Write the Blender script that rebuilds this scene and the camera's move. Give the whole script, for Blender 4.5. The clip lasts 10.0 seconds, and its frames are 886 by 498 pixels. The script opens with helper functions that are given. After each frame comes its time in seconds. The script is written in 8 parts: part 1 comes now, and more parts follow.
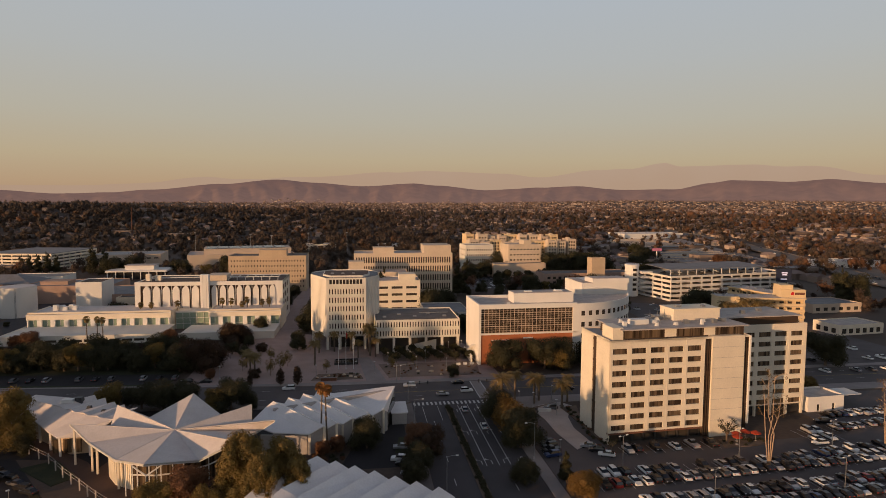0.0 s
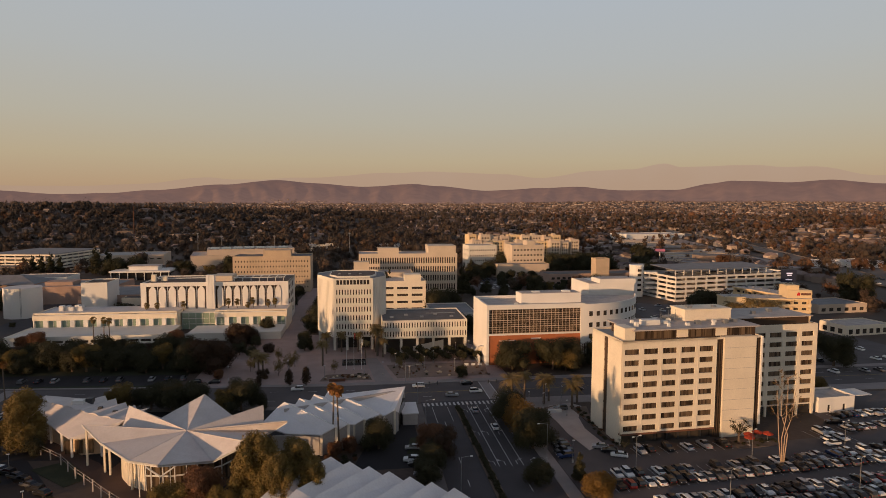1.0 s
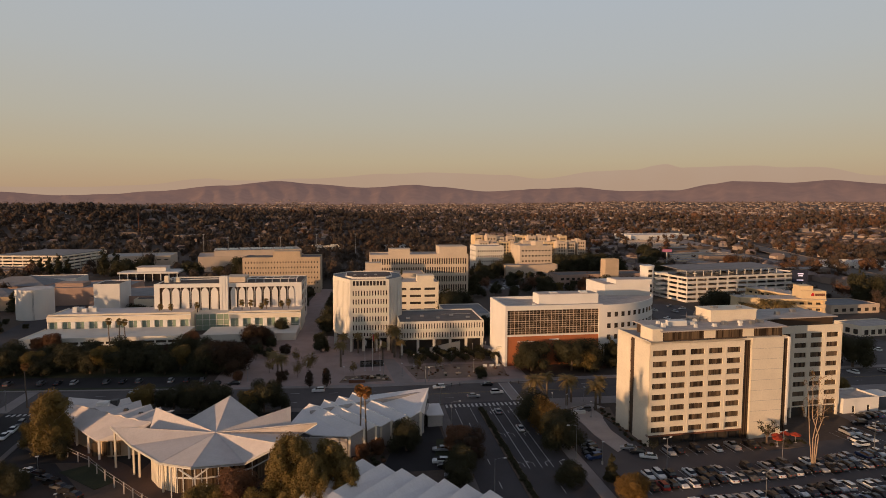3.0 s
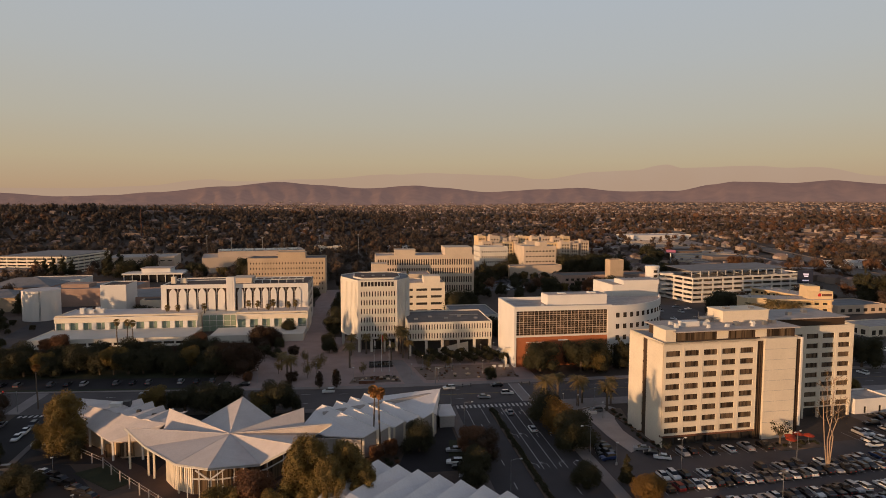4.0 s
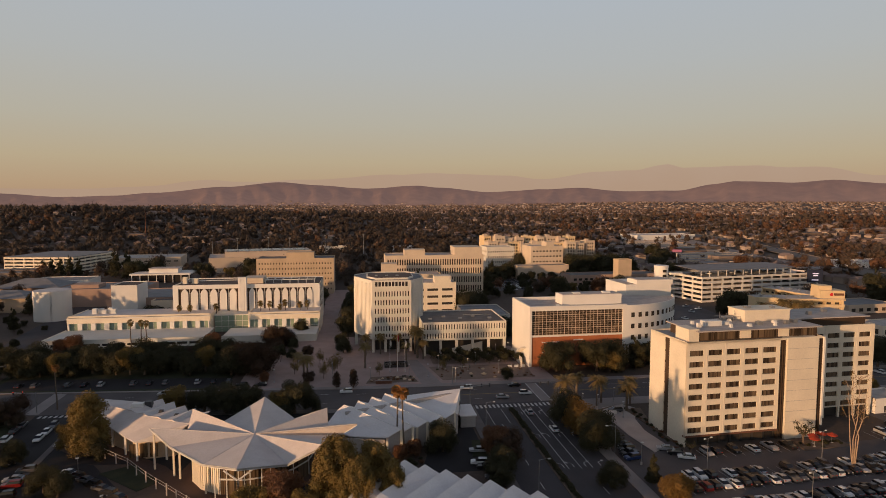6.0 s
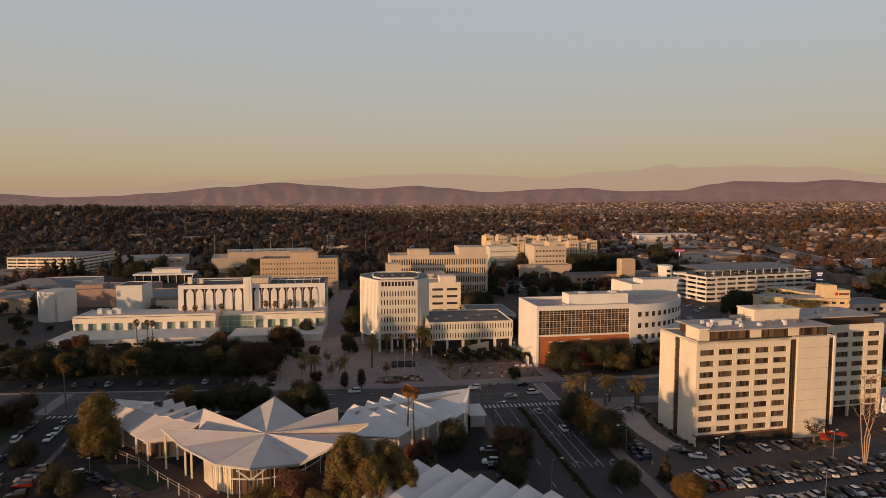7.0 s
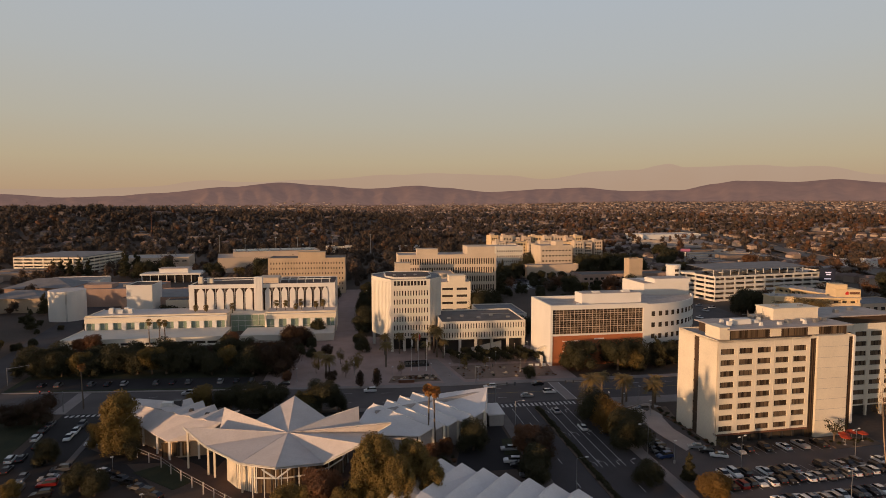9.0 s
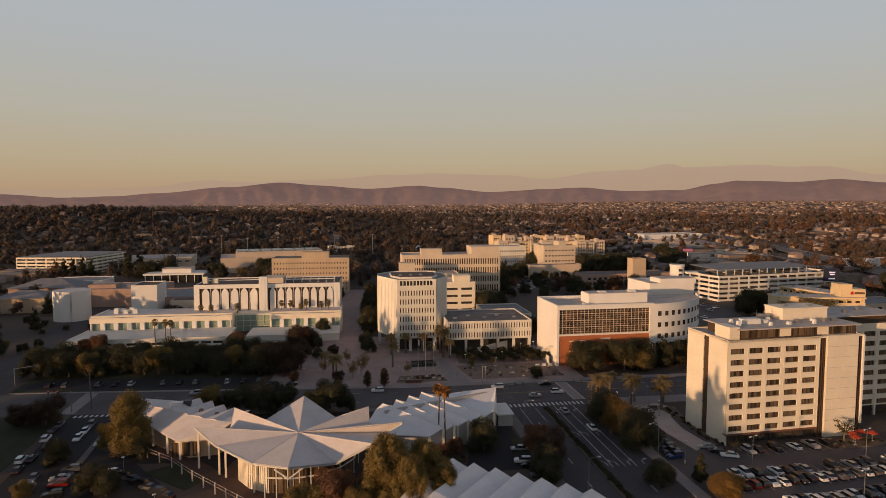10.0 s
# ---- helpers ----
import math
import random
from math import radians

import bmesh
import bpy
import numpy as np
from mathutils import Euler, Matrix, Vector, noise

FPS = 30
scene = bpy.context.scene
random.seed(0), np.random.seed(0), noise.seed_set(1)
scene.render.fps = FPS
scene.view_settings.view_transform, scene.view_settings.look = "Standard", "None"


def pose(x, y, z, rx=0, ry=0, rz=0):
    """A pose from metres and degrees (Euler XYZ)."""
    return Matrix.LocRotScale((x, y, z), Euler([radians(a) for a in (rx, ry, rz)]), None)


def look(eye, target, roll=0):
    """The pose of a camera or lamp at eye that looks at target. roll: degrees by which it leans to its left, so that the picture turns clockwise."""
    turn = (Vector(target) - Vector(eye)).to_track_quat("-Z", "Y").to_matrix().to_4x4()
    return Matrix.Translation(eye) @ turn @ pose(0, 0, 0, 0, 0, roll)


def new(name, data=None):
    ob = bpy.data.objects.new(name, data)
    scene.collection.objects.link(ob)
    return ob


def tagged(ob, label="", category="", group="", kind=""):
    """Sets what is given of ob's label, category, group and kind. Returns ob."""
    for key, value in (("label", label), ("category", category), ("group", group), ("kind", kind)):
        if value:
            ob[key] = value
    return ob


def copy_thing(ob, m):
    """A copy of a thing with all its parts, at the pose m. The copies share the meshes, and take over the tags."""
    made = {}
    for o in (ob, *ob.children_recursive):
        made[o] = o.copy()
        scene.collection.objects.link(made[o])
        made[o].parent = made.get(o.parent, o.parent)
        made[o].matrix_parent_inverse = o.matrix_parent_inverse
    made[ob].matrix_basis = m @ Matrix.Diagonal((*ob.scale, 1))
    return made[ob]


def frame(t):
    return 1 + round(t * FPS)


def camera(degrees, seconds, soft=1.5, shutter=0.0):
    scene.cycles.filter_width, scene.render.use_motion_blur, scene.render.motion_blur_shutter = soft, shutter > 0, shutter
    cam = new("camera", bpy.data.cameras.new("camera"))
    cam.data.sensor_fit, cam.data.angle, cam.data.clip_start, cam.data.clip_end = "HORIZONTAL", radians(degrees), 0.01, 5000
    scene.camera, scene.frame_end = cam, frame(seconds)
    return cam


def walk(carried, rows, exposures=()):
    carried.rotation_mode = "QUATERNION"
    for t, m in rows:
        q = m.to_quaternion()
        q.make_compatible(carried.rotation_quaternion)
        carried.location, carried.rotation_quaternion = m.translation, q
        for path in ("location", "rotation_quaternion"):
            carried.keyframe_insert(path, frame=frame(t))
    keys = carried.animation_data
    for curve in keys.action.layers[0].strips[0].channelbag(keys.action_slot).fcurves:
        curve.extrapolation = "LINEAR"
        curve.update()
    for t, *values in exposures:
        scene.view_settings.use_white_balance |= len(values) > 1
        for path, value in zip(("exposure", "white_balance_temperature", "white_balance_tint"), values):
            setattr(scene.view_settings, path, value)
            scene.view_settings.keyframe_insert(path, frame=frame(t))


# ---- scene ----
cam = camera(73.5, 10.0, 0.75)
PATH = [
    (0, (-0.93, -25.28, 62.87), (13.12, 73.43, 55.17), 0.28),
    (0.5, (-2.33, -24.96, 62.88), (11.71, 73.76, 55.22), 0.27),
    (1, (-3.90, -24.64, 62.81), (10.14, 74.08, 55.20), 0.27),
    (1.5, (-5.55, -24.29, 62.75), (8.49, 74.43, 55.21), 0.26),
    (2, (-7.28, -23.93, 62.75), (6.76, 74.79, 55.24), 0.24),
    (2.5, (-9.05, -23.48, 62.76), (5.00, 75.24, 55.25), 0.23),
    (4, (-14.01, -22.65, 62.78), (-0.03, 76.10, 55.41), 0.15),
    (4.5, (-15.52, -22.35, 62.80), (-1.56, 76.40, 55.44), 0.13),
    (5, (-17.00, -22.09, 62.80), (-3.05, 76.65, 55.44), 0.11),
    (5.5, (-18.37, -21.86, 62.75), (-4.44, 76.89, 55.39), 0.09),
    (7, (-22.31, -21.25, 62.50), (-8.41, 77.50, 55.17), 0.02),
    (7.5, (-23.62, -21.06, 62.46), (-9.71, 77.69, 55.13), 0.01),
    (8, (-24.88, -20.87, 62.41), (-11.00, 77.89, 55.08), 0.00),
    (8.5, (-26.11, -20.68, 62.30), (-12.25, 78.09, 54.97), -0.01),
    (9, (-27.37, -20.53, 62.28), (-13.55, 78.24, 54.93), -0.02),
    (9.5, (-28.60, -20.34, 62.25), (-14.79, 78.43, 54.91), -0.03),
    (10, (-29.86, -20.12, 62.23), (-16.05, 78.65, 54.89), -0.04),
]
walk(cam, [(t, look(eye, target, roll)) for t, eye, target, roll in PATH], [(0.0, 0.0, 6500, 15), (10.0, 0.0, 6500, 15)])

# ---------------------------------------------------------------- light
SUN_AZ, SUN_EL = 58.0, 4.6          # degrees west of south, degrees above the horizon
to_sun = Vector((-math.sin(radians(SUN_AZ)) * math.cos(radians(SUN_EL)), -math.cos(radians(SUN_AZ)) * math.cos(radians(SUN_EL)), math.sin(radians(SUN_EL))))
world = bpy.data.worlds.new("world")
scene.world = world
world.use_nodes = True
wn = world.node_tree.nodes
sky = wn.new("ShaderNodeTexSky")
sky.sky_type = "NISHITA"
sky.sun_disc = False
sky.sun_elevation = radians(SUN_EL)
sky.sun_rotation = radians(180 + SUN_AZ)
sky.air_density, sky.dust_density, sky.ozone_density = 1.0, 4.0, 2.0
# the evening sky: the clear-sky model, warmed by the dust near the horizon
tc = wn.new("ShaderNodeTexCoord")
sp = wn.new("ShaderNodeSeparateXYZ")
ramp = wn.new("ShaderNodeValToRGB")
world.node_tree.links.new(tc.outputs["Generated"], sp.inputs[0])
world.node_tree.links.new(sp.outputs[2], ramp.inputs[0])
stops = [(0.0, (0.46, 0.30, 0.19)), (0.03, (0.51, 0.365, 0.22)), (0.07, (0.525, 0.435, 0.28)), (0.13, (0.50, 0.475, 0.375)), (0.22, (0.475, 0.50, 0.475)), (0.34, (0.455, 0.515, 0.55)), (0.46, (0.33, 0.37, 0.43)), (0.7, (0.165, 0.19, 0.24)), (1.0, (0.085, 0.105, 0.15))]
for i, (pos, c) in enumerate(stops):
    el = ramp.color_ramp.elements[i] if i < 2 else ramp.color_ramp.elements.new(pos)
    el.position, el.color = pos, (*c, 1)
dim = wn.new("ShaderNodeMix")
dim.data_type, dim.blend_type = "RGBA", "MULTIPLY"
dim.inputs[0].default_value = 1.0
world.node_tree.links.new(sky.outputs[0], dim.inputs[6])
dim.inputs[7].default_value = (0.12, 0.12, 0.12, 1)
blend_sky = wn.new("ShaderNodeMix")
blend_sky.data_type = "RGBA"
blend_sky.inputs[0].default_value = 0.88
world.node_tree.links.new(dim.outputs[2], blend_sky.inputs[6])
world.node_tree.links.new(ramp.outputs[0], blend_sky.inputs[7])
wn["Background"].inputs["Strength"].default_value = 1.0
world.node_tree.links.new(blend_sky.outputs[2], wn["Background"].inputs["Color"])
sun = new("sun", bpy.data.lights.new("sun", "SUN"))
sun.data.energy, sun.data.angle, sun.data.color = 4.1, radians(0.6), (1.0, 0.60, 0.30)
sun.matrix_world = look(to_sun * 100, (0, 0, 0))
scene.view_settings.exposure = 0.0

# ---------------------------------------------------------------- materials
MATS = {}


def mat(name, color, rough=0.8, vary=0.12, scale=1.2, fine=9.0, bump=0.0, metal=0.0, spec=0.4, tint=None, per_object=0.0, per_island=0.0, emit=0.0, thin=0.0):
    """A procedural surface: a base colour with coarse stains and fine grain, a little relief, and optional variation per thing or piece."""
    m = bpy.data.materials.new(name)
    m.use_nodes = True
    t = m.node_tree
    p = t.nodes["Principled BSDF"]
    p.inputs["Roughness"].default_value = rough
    p.inputs["Metallic"].default_value = metal
    p.inputs["Specular IOR Level"].default_value = spec
    geo = t.nodes.new("ShaderNodeNewGeometry")
    out = None
    col = t.nodes.new("ShaderNodeRGB")
    col.outputs[0].default_value = (*color, 1)
    out = col.outputs[0]

    def blend(fac, other, kind="MIX"):
        nonlocal out
        mix = t.nodes.new("ShaderNodeMix")
        mix.data_type, mix.blend_type = "RGBA", kind
        t.links.new(fac, mix.inputs[0])
        t.links.new(out, mix.inputs[6])
        mix.inputs[7].default_value = (*other, 1)
        out = mix.outputs[2]

    def noise_fac(s, lo, hi, amount, detail=4.0):
        n = t.nodes.new("ShaderNodeTexNoise")
        n.inputs["Scale"].default_value = s
        n.inputs["Detail"].default_value = detail
        t.links.new(geo.outputs["Position"], n.inputs["Vector"])
        r = t.nodes.new("ShaderNodeMapRange")
        r.inputs[1].default_value, r.inputs[2].default_value = lo, hi
        r.inputs[3].default_value, r.inputs[4].default_value = 0.0, amount
        t.links.new(n.outputs["Fac"], r.inputs[0])
        return r.outputs[0]

    other = tint or tuple(c * 0.55 for c in color)
    if vary:
        blend(noise_fac(scale * 0.16, 0.38, 0.68, min(1.0, vary * 3.2)), other)
        blend(noise_fac(fine, 0.4, 0.66, min(1.0, vary * 2.2), 2.0), tuple(c * 0.62 for c in color))
    if per_object or per_island:
        src = t.nodes.new("ShaderNodeObjectInfo").outputs["Random"] if per_object else geo.outputs["Random Per Island"]
        r = t.nodes.new("ShaderNodeMapRange")
        r.inputs[3].default_value, r.inputs[4].default_value = 0.0, per_object or per_island
        t.links.new(src, r.inputs[0])
        blend(r.outputs[0], other)
    t.links.new(out, p.inputs["Base Color"])
    if bump:
        n = t.nodes.new("ShaderNodeTexNoise")
        n.inputs["Scale"].default_value = fine * 0.6
        n.inputs["Detail"].default_value = 5
        t.links.new(geo.outputs["Position"], n.inputs["Vector"])
        b = t.nodes.new("ShaderNodeBump")
        b.inputs["Strength"].default_value = bump
        b.inputs["Distance"].default_value = 0.1
        t.links.new(n.outputs["Fac"], b.inputs["Height"])
        t.links.new(b.outputs[0], p.inputs["Normal"])
    if emit:
        p.inputs["Emission Color"].default_value = (*color, 1)
        p.inputs["Emission Strength"].default_value = emit
    if thin:                                              # leaves let some light through
        tr = t.nodes.new("ShaderNodeBsdfTranslucent")
        t.links.new(out, tr.inputs["Color"])
        ms = t.nodes.new("ShaderNodeMixShader")
        ms.inputs[0].default_value = thin
        t.links.new(p.outputs[0], ms.inputs[1])
        t.links.new(tr.outputs[0], ms.inputs[2])
        t.links.new(ms.outputs[0], t.nodes["Material Output"].inputs["Surface"])
    MATS[name] = m
    return m


def curtained(name, dark, cloth):
    """Bronze glass with drawn and half-drawn curtains behind it: upright folds, different in each window."""
    m = mat(name, dark, 0.16, 0.0, spec=0.55)
    t = m.node_tree
    geo = t.nodes.new("ShaderNodeNewGeometry")
    info = t.nodes.new("ShaderNodeObjectInfo")
    sc = t.nodes.new("ShaderNodeVectorMath")
    sc.operation = "MULTIPLY"
    sc.inputs[1].default_value = (1.5, 1.5, 0.03)
    t.links.new(geo.outputs["Position"], sc.inputs[0])
    n = t.nodes.new("ShaderNodeTexNoise")
    n.noise_dimensions = "4D"
    n.inputs["Scale"].default_value, n.inputs["Detail"].default_value = 0.8, 3.0
    w = t.nodes.new("ShaderNodeMath")
    w.operation = "MULTIPLY"
    w.inputs[1].default_value = 37.0
    t.links.new(info.outputs["Random"], w.inputs[0])
    t.links.new(w.outputs[0], n.inputs["W"])
    t.links.new(sc.outputs[0], n.inputs["Vector"])
    r = t.nodes.new("ShaderNodeMapRange")
    r.inputs[1].default_value, r.inputs[2].default_value = 0.40, 0.58
    t.links.new(n.outputs["Fac"], r.inputs[0])
    mix = t.nodes.new("ShaderNodeMix")
    mix.data_type = "RGBA"
    t.links.new(r.outputs[0], mix.inputs[0])
    mix.inputs[6].default_value, mix.inputs[7].default_value = (*dark, 1), (*cloth, 1)
    t.links.new(mix.outputs[2], t.nodes["Principled BSDF"].inputs["Base Color"])


mat("stucco_tan", (0.60, 0.48, 0.37), 0.85, 0.06, 0.6, 3.0, 0.12)
mat("stucco_yellow", (0.72, 0.55, 0.33), 0.85, 0.06, 0.6, 3.0, 0.12)
mat("stucco_cream", (0.80, 0.71, 0.565), 0.85, 0.075, 0.9, 2.2, 0.15)
mat("stucco_white", (0.78, 0.75, 0.70), 0.85, 0.05, 0.6, 3.0, 0.12)
mat("concrete_white", (0.72, 0.68, 0.60), 0.85, 0.07, 0.8, 2.0, 0.15)
mat("concrete_grey", (0.45, 0.41, 0.38), 0.9, 0.12, 0.8, 2.0, 0.2)
mat("concrete_warm", (0.64, 0.53, 0.41), 0.9, 0.09, 0.8, 2.0, 0.2)
mat("concrete_tan", (0.56, 0.43, 0.30), 0.9, 0.1, 0.8, 2.0, 0.2)
mat("stucco_pink", (0.42, 0.29, 0.23), 0.9, 0.1, 0.8, 2.0, 0.15)
mat("brick_orange", (0.45, 0.15, 0.06), 0.85, 0.14, 2.0, 6.0, 0.2)
mat("brick_brown", (0.17, 0.075, 0.045), 0.9, 0.14, 2.0, 5.0, 0.2)
mat("brown_trim", (0.075, 0.045, 0.026), 0.7, 0.08)
mat("dark_recess", (0.05, 0.042, 0.036), 0.8, 0.05)
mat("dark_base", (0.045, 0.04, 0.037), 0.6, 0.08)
mat("roof_gravel", (0.52, 0.46, 0.42), 0.95, 0.16, 2.4, 6.0, 0.2)
mat("roof_dark", (0.17, 0.15, 0.14), 0.9, 0.16, 2.0, 5.0, 0.2)
mat("roof_grey", (0.24, 0.235, 0.24), 0.85, 0.14, 1.5, 5.0, 0.15)
mat("roof_white", (0.64, 0.585, 0.555), 0.8, 0.1, 1.6, 2.5, 0.12, tint=(0.46, 0.40, 0.37))
# paler copy of roof_white; sunlight on the low folds is put into it
mat("roof_bright", (0.80, 0.76, 0.74), 0.75, 0.08, 1.6, 2.5, 0.1, tint=(0.60, 0.55, 0.52))
mat("roof_brown", (0.12, 0.085, 0.07), 0.9, 0.14, 1.5, 5.0, 0.2)
mat("solar_blue", (0.045, 0.06, 0.10), 0.25, 0.05, spec=0.6)
mat("glass_dark", (0.035, 0.032, 0.03), 0.12, 0.0, spec=0.7, per_object=0.85, tint=(0.09, 0.07, 0.05))
curtained("glass_bronze", (0.035, 0.024, 0.016), (0.17, 0.12, 0.075))
mat("glass_slot", (0.022, 0.019, 0.017), 0.2, 0.0, spec=0.5)
mat("glass_green", (0.27, 0.35, 0.27), 0.15, 0.06, 0.8, 0.6, spec=0.6, per_object=0.4, tint=(0.16, 0.22, 0.18))
mat("glass_grid", (0.035, 0.028, 0.022), 0.1, 0.3, 2.0, 0.45, spec=0.7, tint=(0.16, 0.11, 0.07))
mat("metal_white", (0.70, 0.69, 0.66), 0.5, 0.05, metal=0.0)
mat("metal_grey", (0.33, 0.33, 0.33), 0.45, 0.08, metal=0.6)
mat("metal_dark", (0.06, 0.06, 0.065), 0.5, 0.05, metal=0.3)
mat("asphalt", (0.074, 0.065, 0.067), 0.92, 0.16, 0.9, 5.0, 0.15)
# near-black copy of asphalt: shade over the lots is painted into it
mat("asphalt_shaded", (0.028, 0.024, 0.025), 0.92, 0.16, 0.9, 5.0, 0.15)
mat("asphalt_old", (0.118, 0.10, 0.097), 0.92, 0.18, 0.7, 4.0, 0.15)
mat("sidewalk", (0.29, 0.25, 0.235), 0.9, 0.1, 1.4, 4.0, 0.12)
mat("plaza_paving", (0.37, 0.275, 0.245), 0.9, 0.14, 1.2, 3.0, 0.12, tint=(0.23, 0.165, 0.15))
mat("concrete_pale", (0.46, 0.40, 0.365), 0.9, 0.1, 1.4, 4.0, 0.12)
# sidewalk copy darkened to hold the shade on the western pavements
mat("sidewalk_shaded", (0.17, 0.145, 0.135), 0.9, 0.12, 1.4, 4.0, 0.12)
mat("paint_white", (0.62, 0.60, 0.58), 0.8, 0.2, 3.0, 6.0)
mat("paint_yellow", (0.55, 0.40, 0.10), 0.8, 0.2, 3.0, 6.0)
mat("paint_red", (0.45, 0.04, 0.03), 0.8, 0.2, 3.0, 6.0)
mat("grass", (0.026, 0.033, 0.013), 0.95, 0.18, 1.5, 4.0, 0.25, tint=(0.07, 0.06, 0.025))
mat("gravel_tan", (0.25, 0.18, 0.14), 0.95, 0.16, 1.5, 3.0, 0.2)
mat("deck_brown", (0.10, 0.06, 0.046), 0.9, 0.14, 1.5, 3.0, 0.15)
mat("soil", (0.20, 0.14, 0.105), 0.95, 0.18, 1.5, 3.0, 0.25, tint=(0.07, 0.06, 0.035))
mat("freeway_concrete", (0.19, 0.155, 0.13), 0.9, 0.12, 0.5, 1.0)
mat("ground", (0.105, 0.073, 0.056), 0.95, 0.2, 0.25, 0.8, 0.2, tint=(0.065, 0.052, 0.038))
mat("bark", (0.17, 0.12, 0.085), 0.95, 0.15, 3.0, 9.0, 0.3)
mat("bark_pale", (0.40, 0.29, 0.20), 0.9, 0.14, 3.0, 6.0, 0.2)
mat("bark_palm", (0.16, 0.12, 0.09), 0.95, 0.15, 3.0, 9.0, 0.3)
mat("leaf_russet", (0.062, 0.029, 0.014), 0.75, 0.1, 1.5, 2.0, per_island=0.8, tint=(0.045, 0.030, 0.015), thin=0.3)
mat("leaf_dark", (0.040, 0.041, 0.018), 0.75, 0.1, 1.5, 2.0, per_island=0.6, tint=(0.066, 0.054, 0.021), thin=0.25)
mat("leaf_olive", (0.165, 0.122, 0.03), 0.75, 0.1, 1.5, 2.0, per_island=0.8, tint=(0.18, 0.115, 0.034), thin=0.22)
mat("leaf_rust", (0.19, 0.085, 0.04), 0.75, 0.1, 1.5, 2.0, per_island=0.6, tint=(0.13, 0.075, 0.04), thin=0.3)
mat("leaf_maroon", (0.075, 0.035, 0.022), 0.75, 0.1, 1.5, 2.0, per_island=0.8, tint=(0.05, 0.04, 0.02), thin=0.3)
mat("leaf_yellow", (0.22, 0.125, 0.026), 0.75, 0.1, 1.5, 2.0, per_island=0.6, tint=(0.13, 0.075, 0.022), thin=0.3)
mat("leaf_palm", (0.22, 0.175, 0.065), 0.7, 0.1, 1.5, 3.0, per_island=0.8, tint=(0.27, 0.18, 0.075), thin=0.3)
mat("leaf_palm_dry", (0.30, 0.18, 0.05), 0.8, 0.1, 1.5, 3.0, per_island=0.9, tint=(0.28, 0.11, 0.04), thin=0.3)
mat("woods", (0.045, 0.045, 0.022), 0.85, 0.0, per_island=1.0, tint=(0.13, 0.065, 0.03), thin=0.3)
mat("far_wall", (0.52, 0.41, 0.33), 0.9, 0.0, per_island=1.0, tint=(0.14, 0.10, 0.08))
mat("far_roof", (0.10, 0.066, 0.054), 0.9, 0.0, per_island=1.0, tint=(0.27, 0.20, 0.175))
mat("car_glass", (0.015, 0.015, 0.017), 0.08, 0.0, spec=0.7)
mat("tyre", (0.016, 0.016, 0.016), 0.85, 0.0)
mat("umbrella_red", (0.36, 0.045, 0.018), 0.8, 0.08)
mat("sign_red", (0.55, 0.02, 0.02), 0.6, 0.0)
mat("sign_navy", (0.02, 0.025, 0.05), 0.5, 0.05)
mat("sign_glow", (0.7, 0.7, 0.9), 0.5, 0.0, emit=0.25)
mat("sign_pink", (0.35, 0.12, 0.2), 0.5, 0.0, emit=0.06)
mat("signal_red", (1.0, 0.05, 0.03), 0.5, 0.0, emit=1.6)
mat("flag_red", (0.40, 0.05, 0.04), 0.8, 0.05)
mat("flag_white", (0.6, 0.58, 0.56), 0.8, 0.05)
CAR_COLOURS = {"white": (0.72, 0.72, 0.70), "silver": (0.36, 0.36, 0.37), "grey": (0.11, 0.11, 0.115), "black": (0.014, 0.014, 0.016), "red": (0.24, 0.018, 0.016), "blue": (0.02, 0.04, 0.12)}
for cn, cc in CAR_COLOURS.items():
    mat("paint_car_" + cn, cc, 0.28, 0.0, spec=0.6, metal=0.2 if cn != "white" else 0.0)

# ---------------------------------------------------------------- mesh building
BOX_F = [(0, 3, 2, 1), (4, 5, 6, 7), (0, 1, 5, 4), (1, 2, 6, 5), (2, 3, 7, 6), (3, 0, 4, 7)]


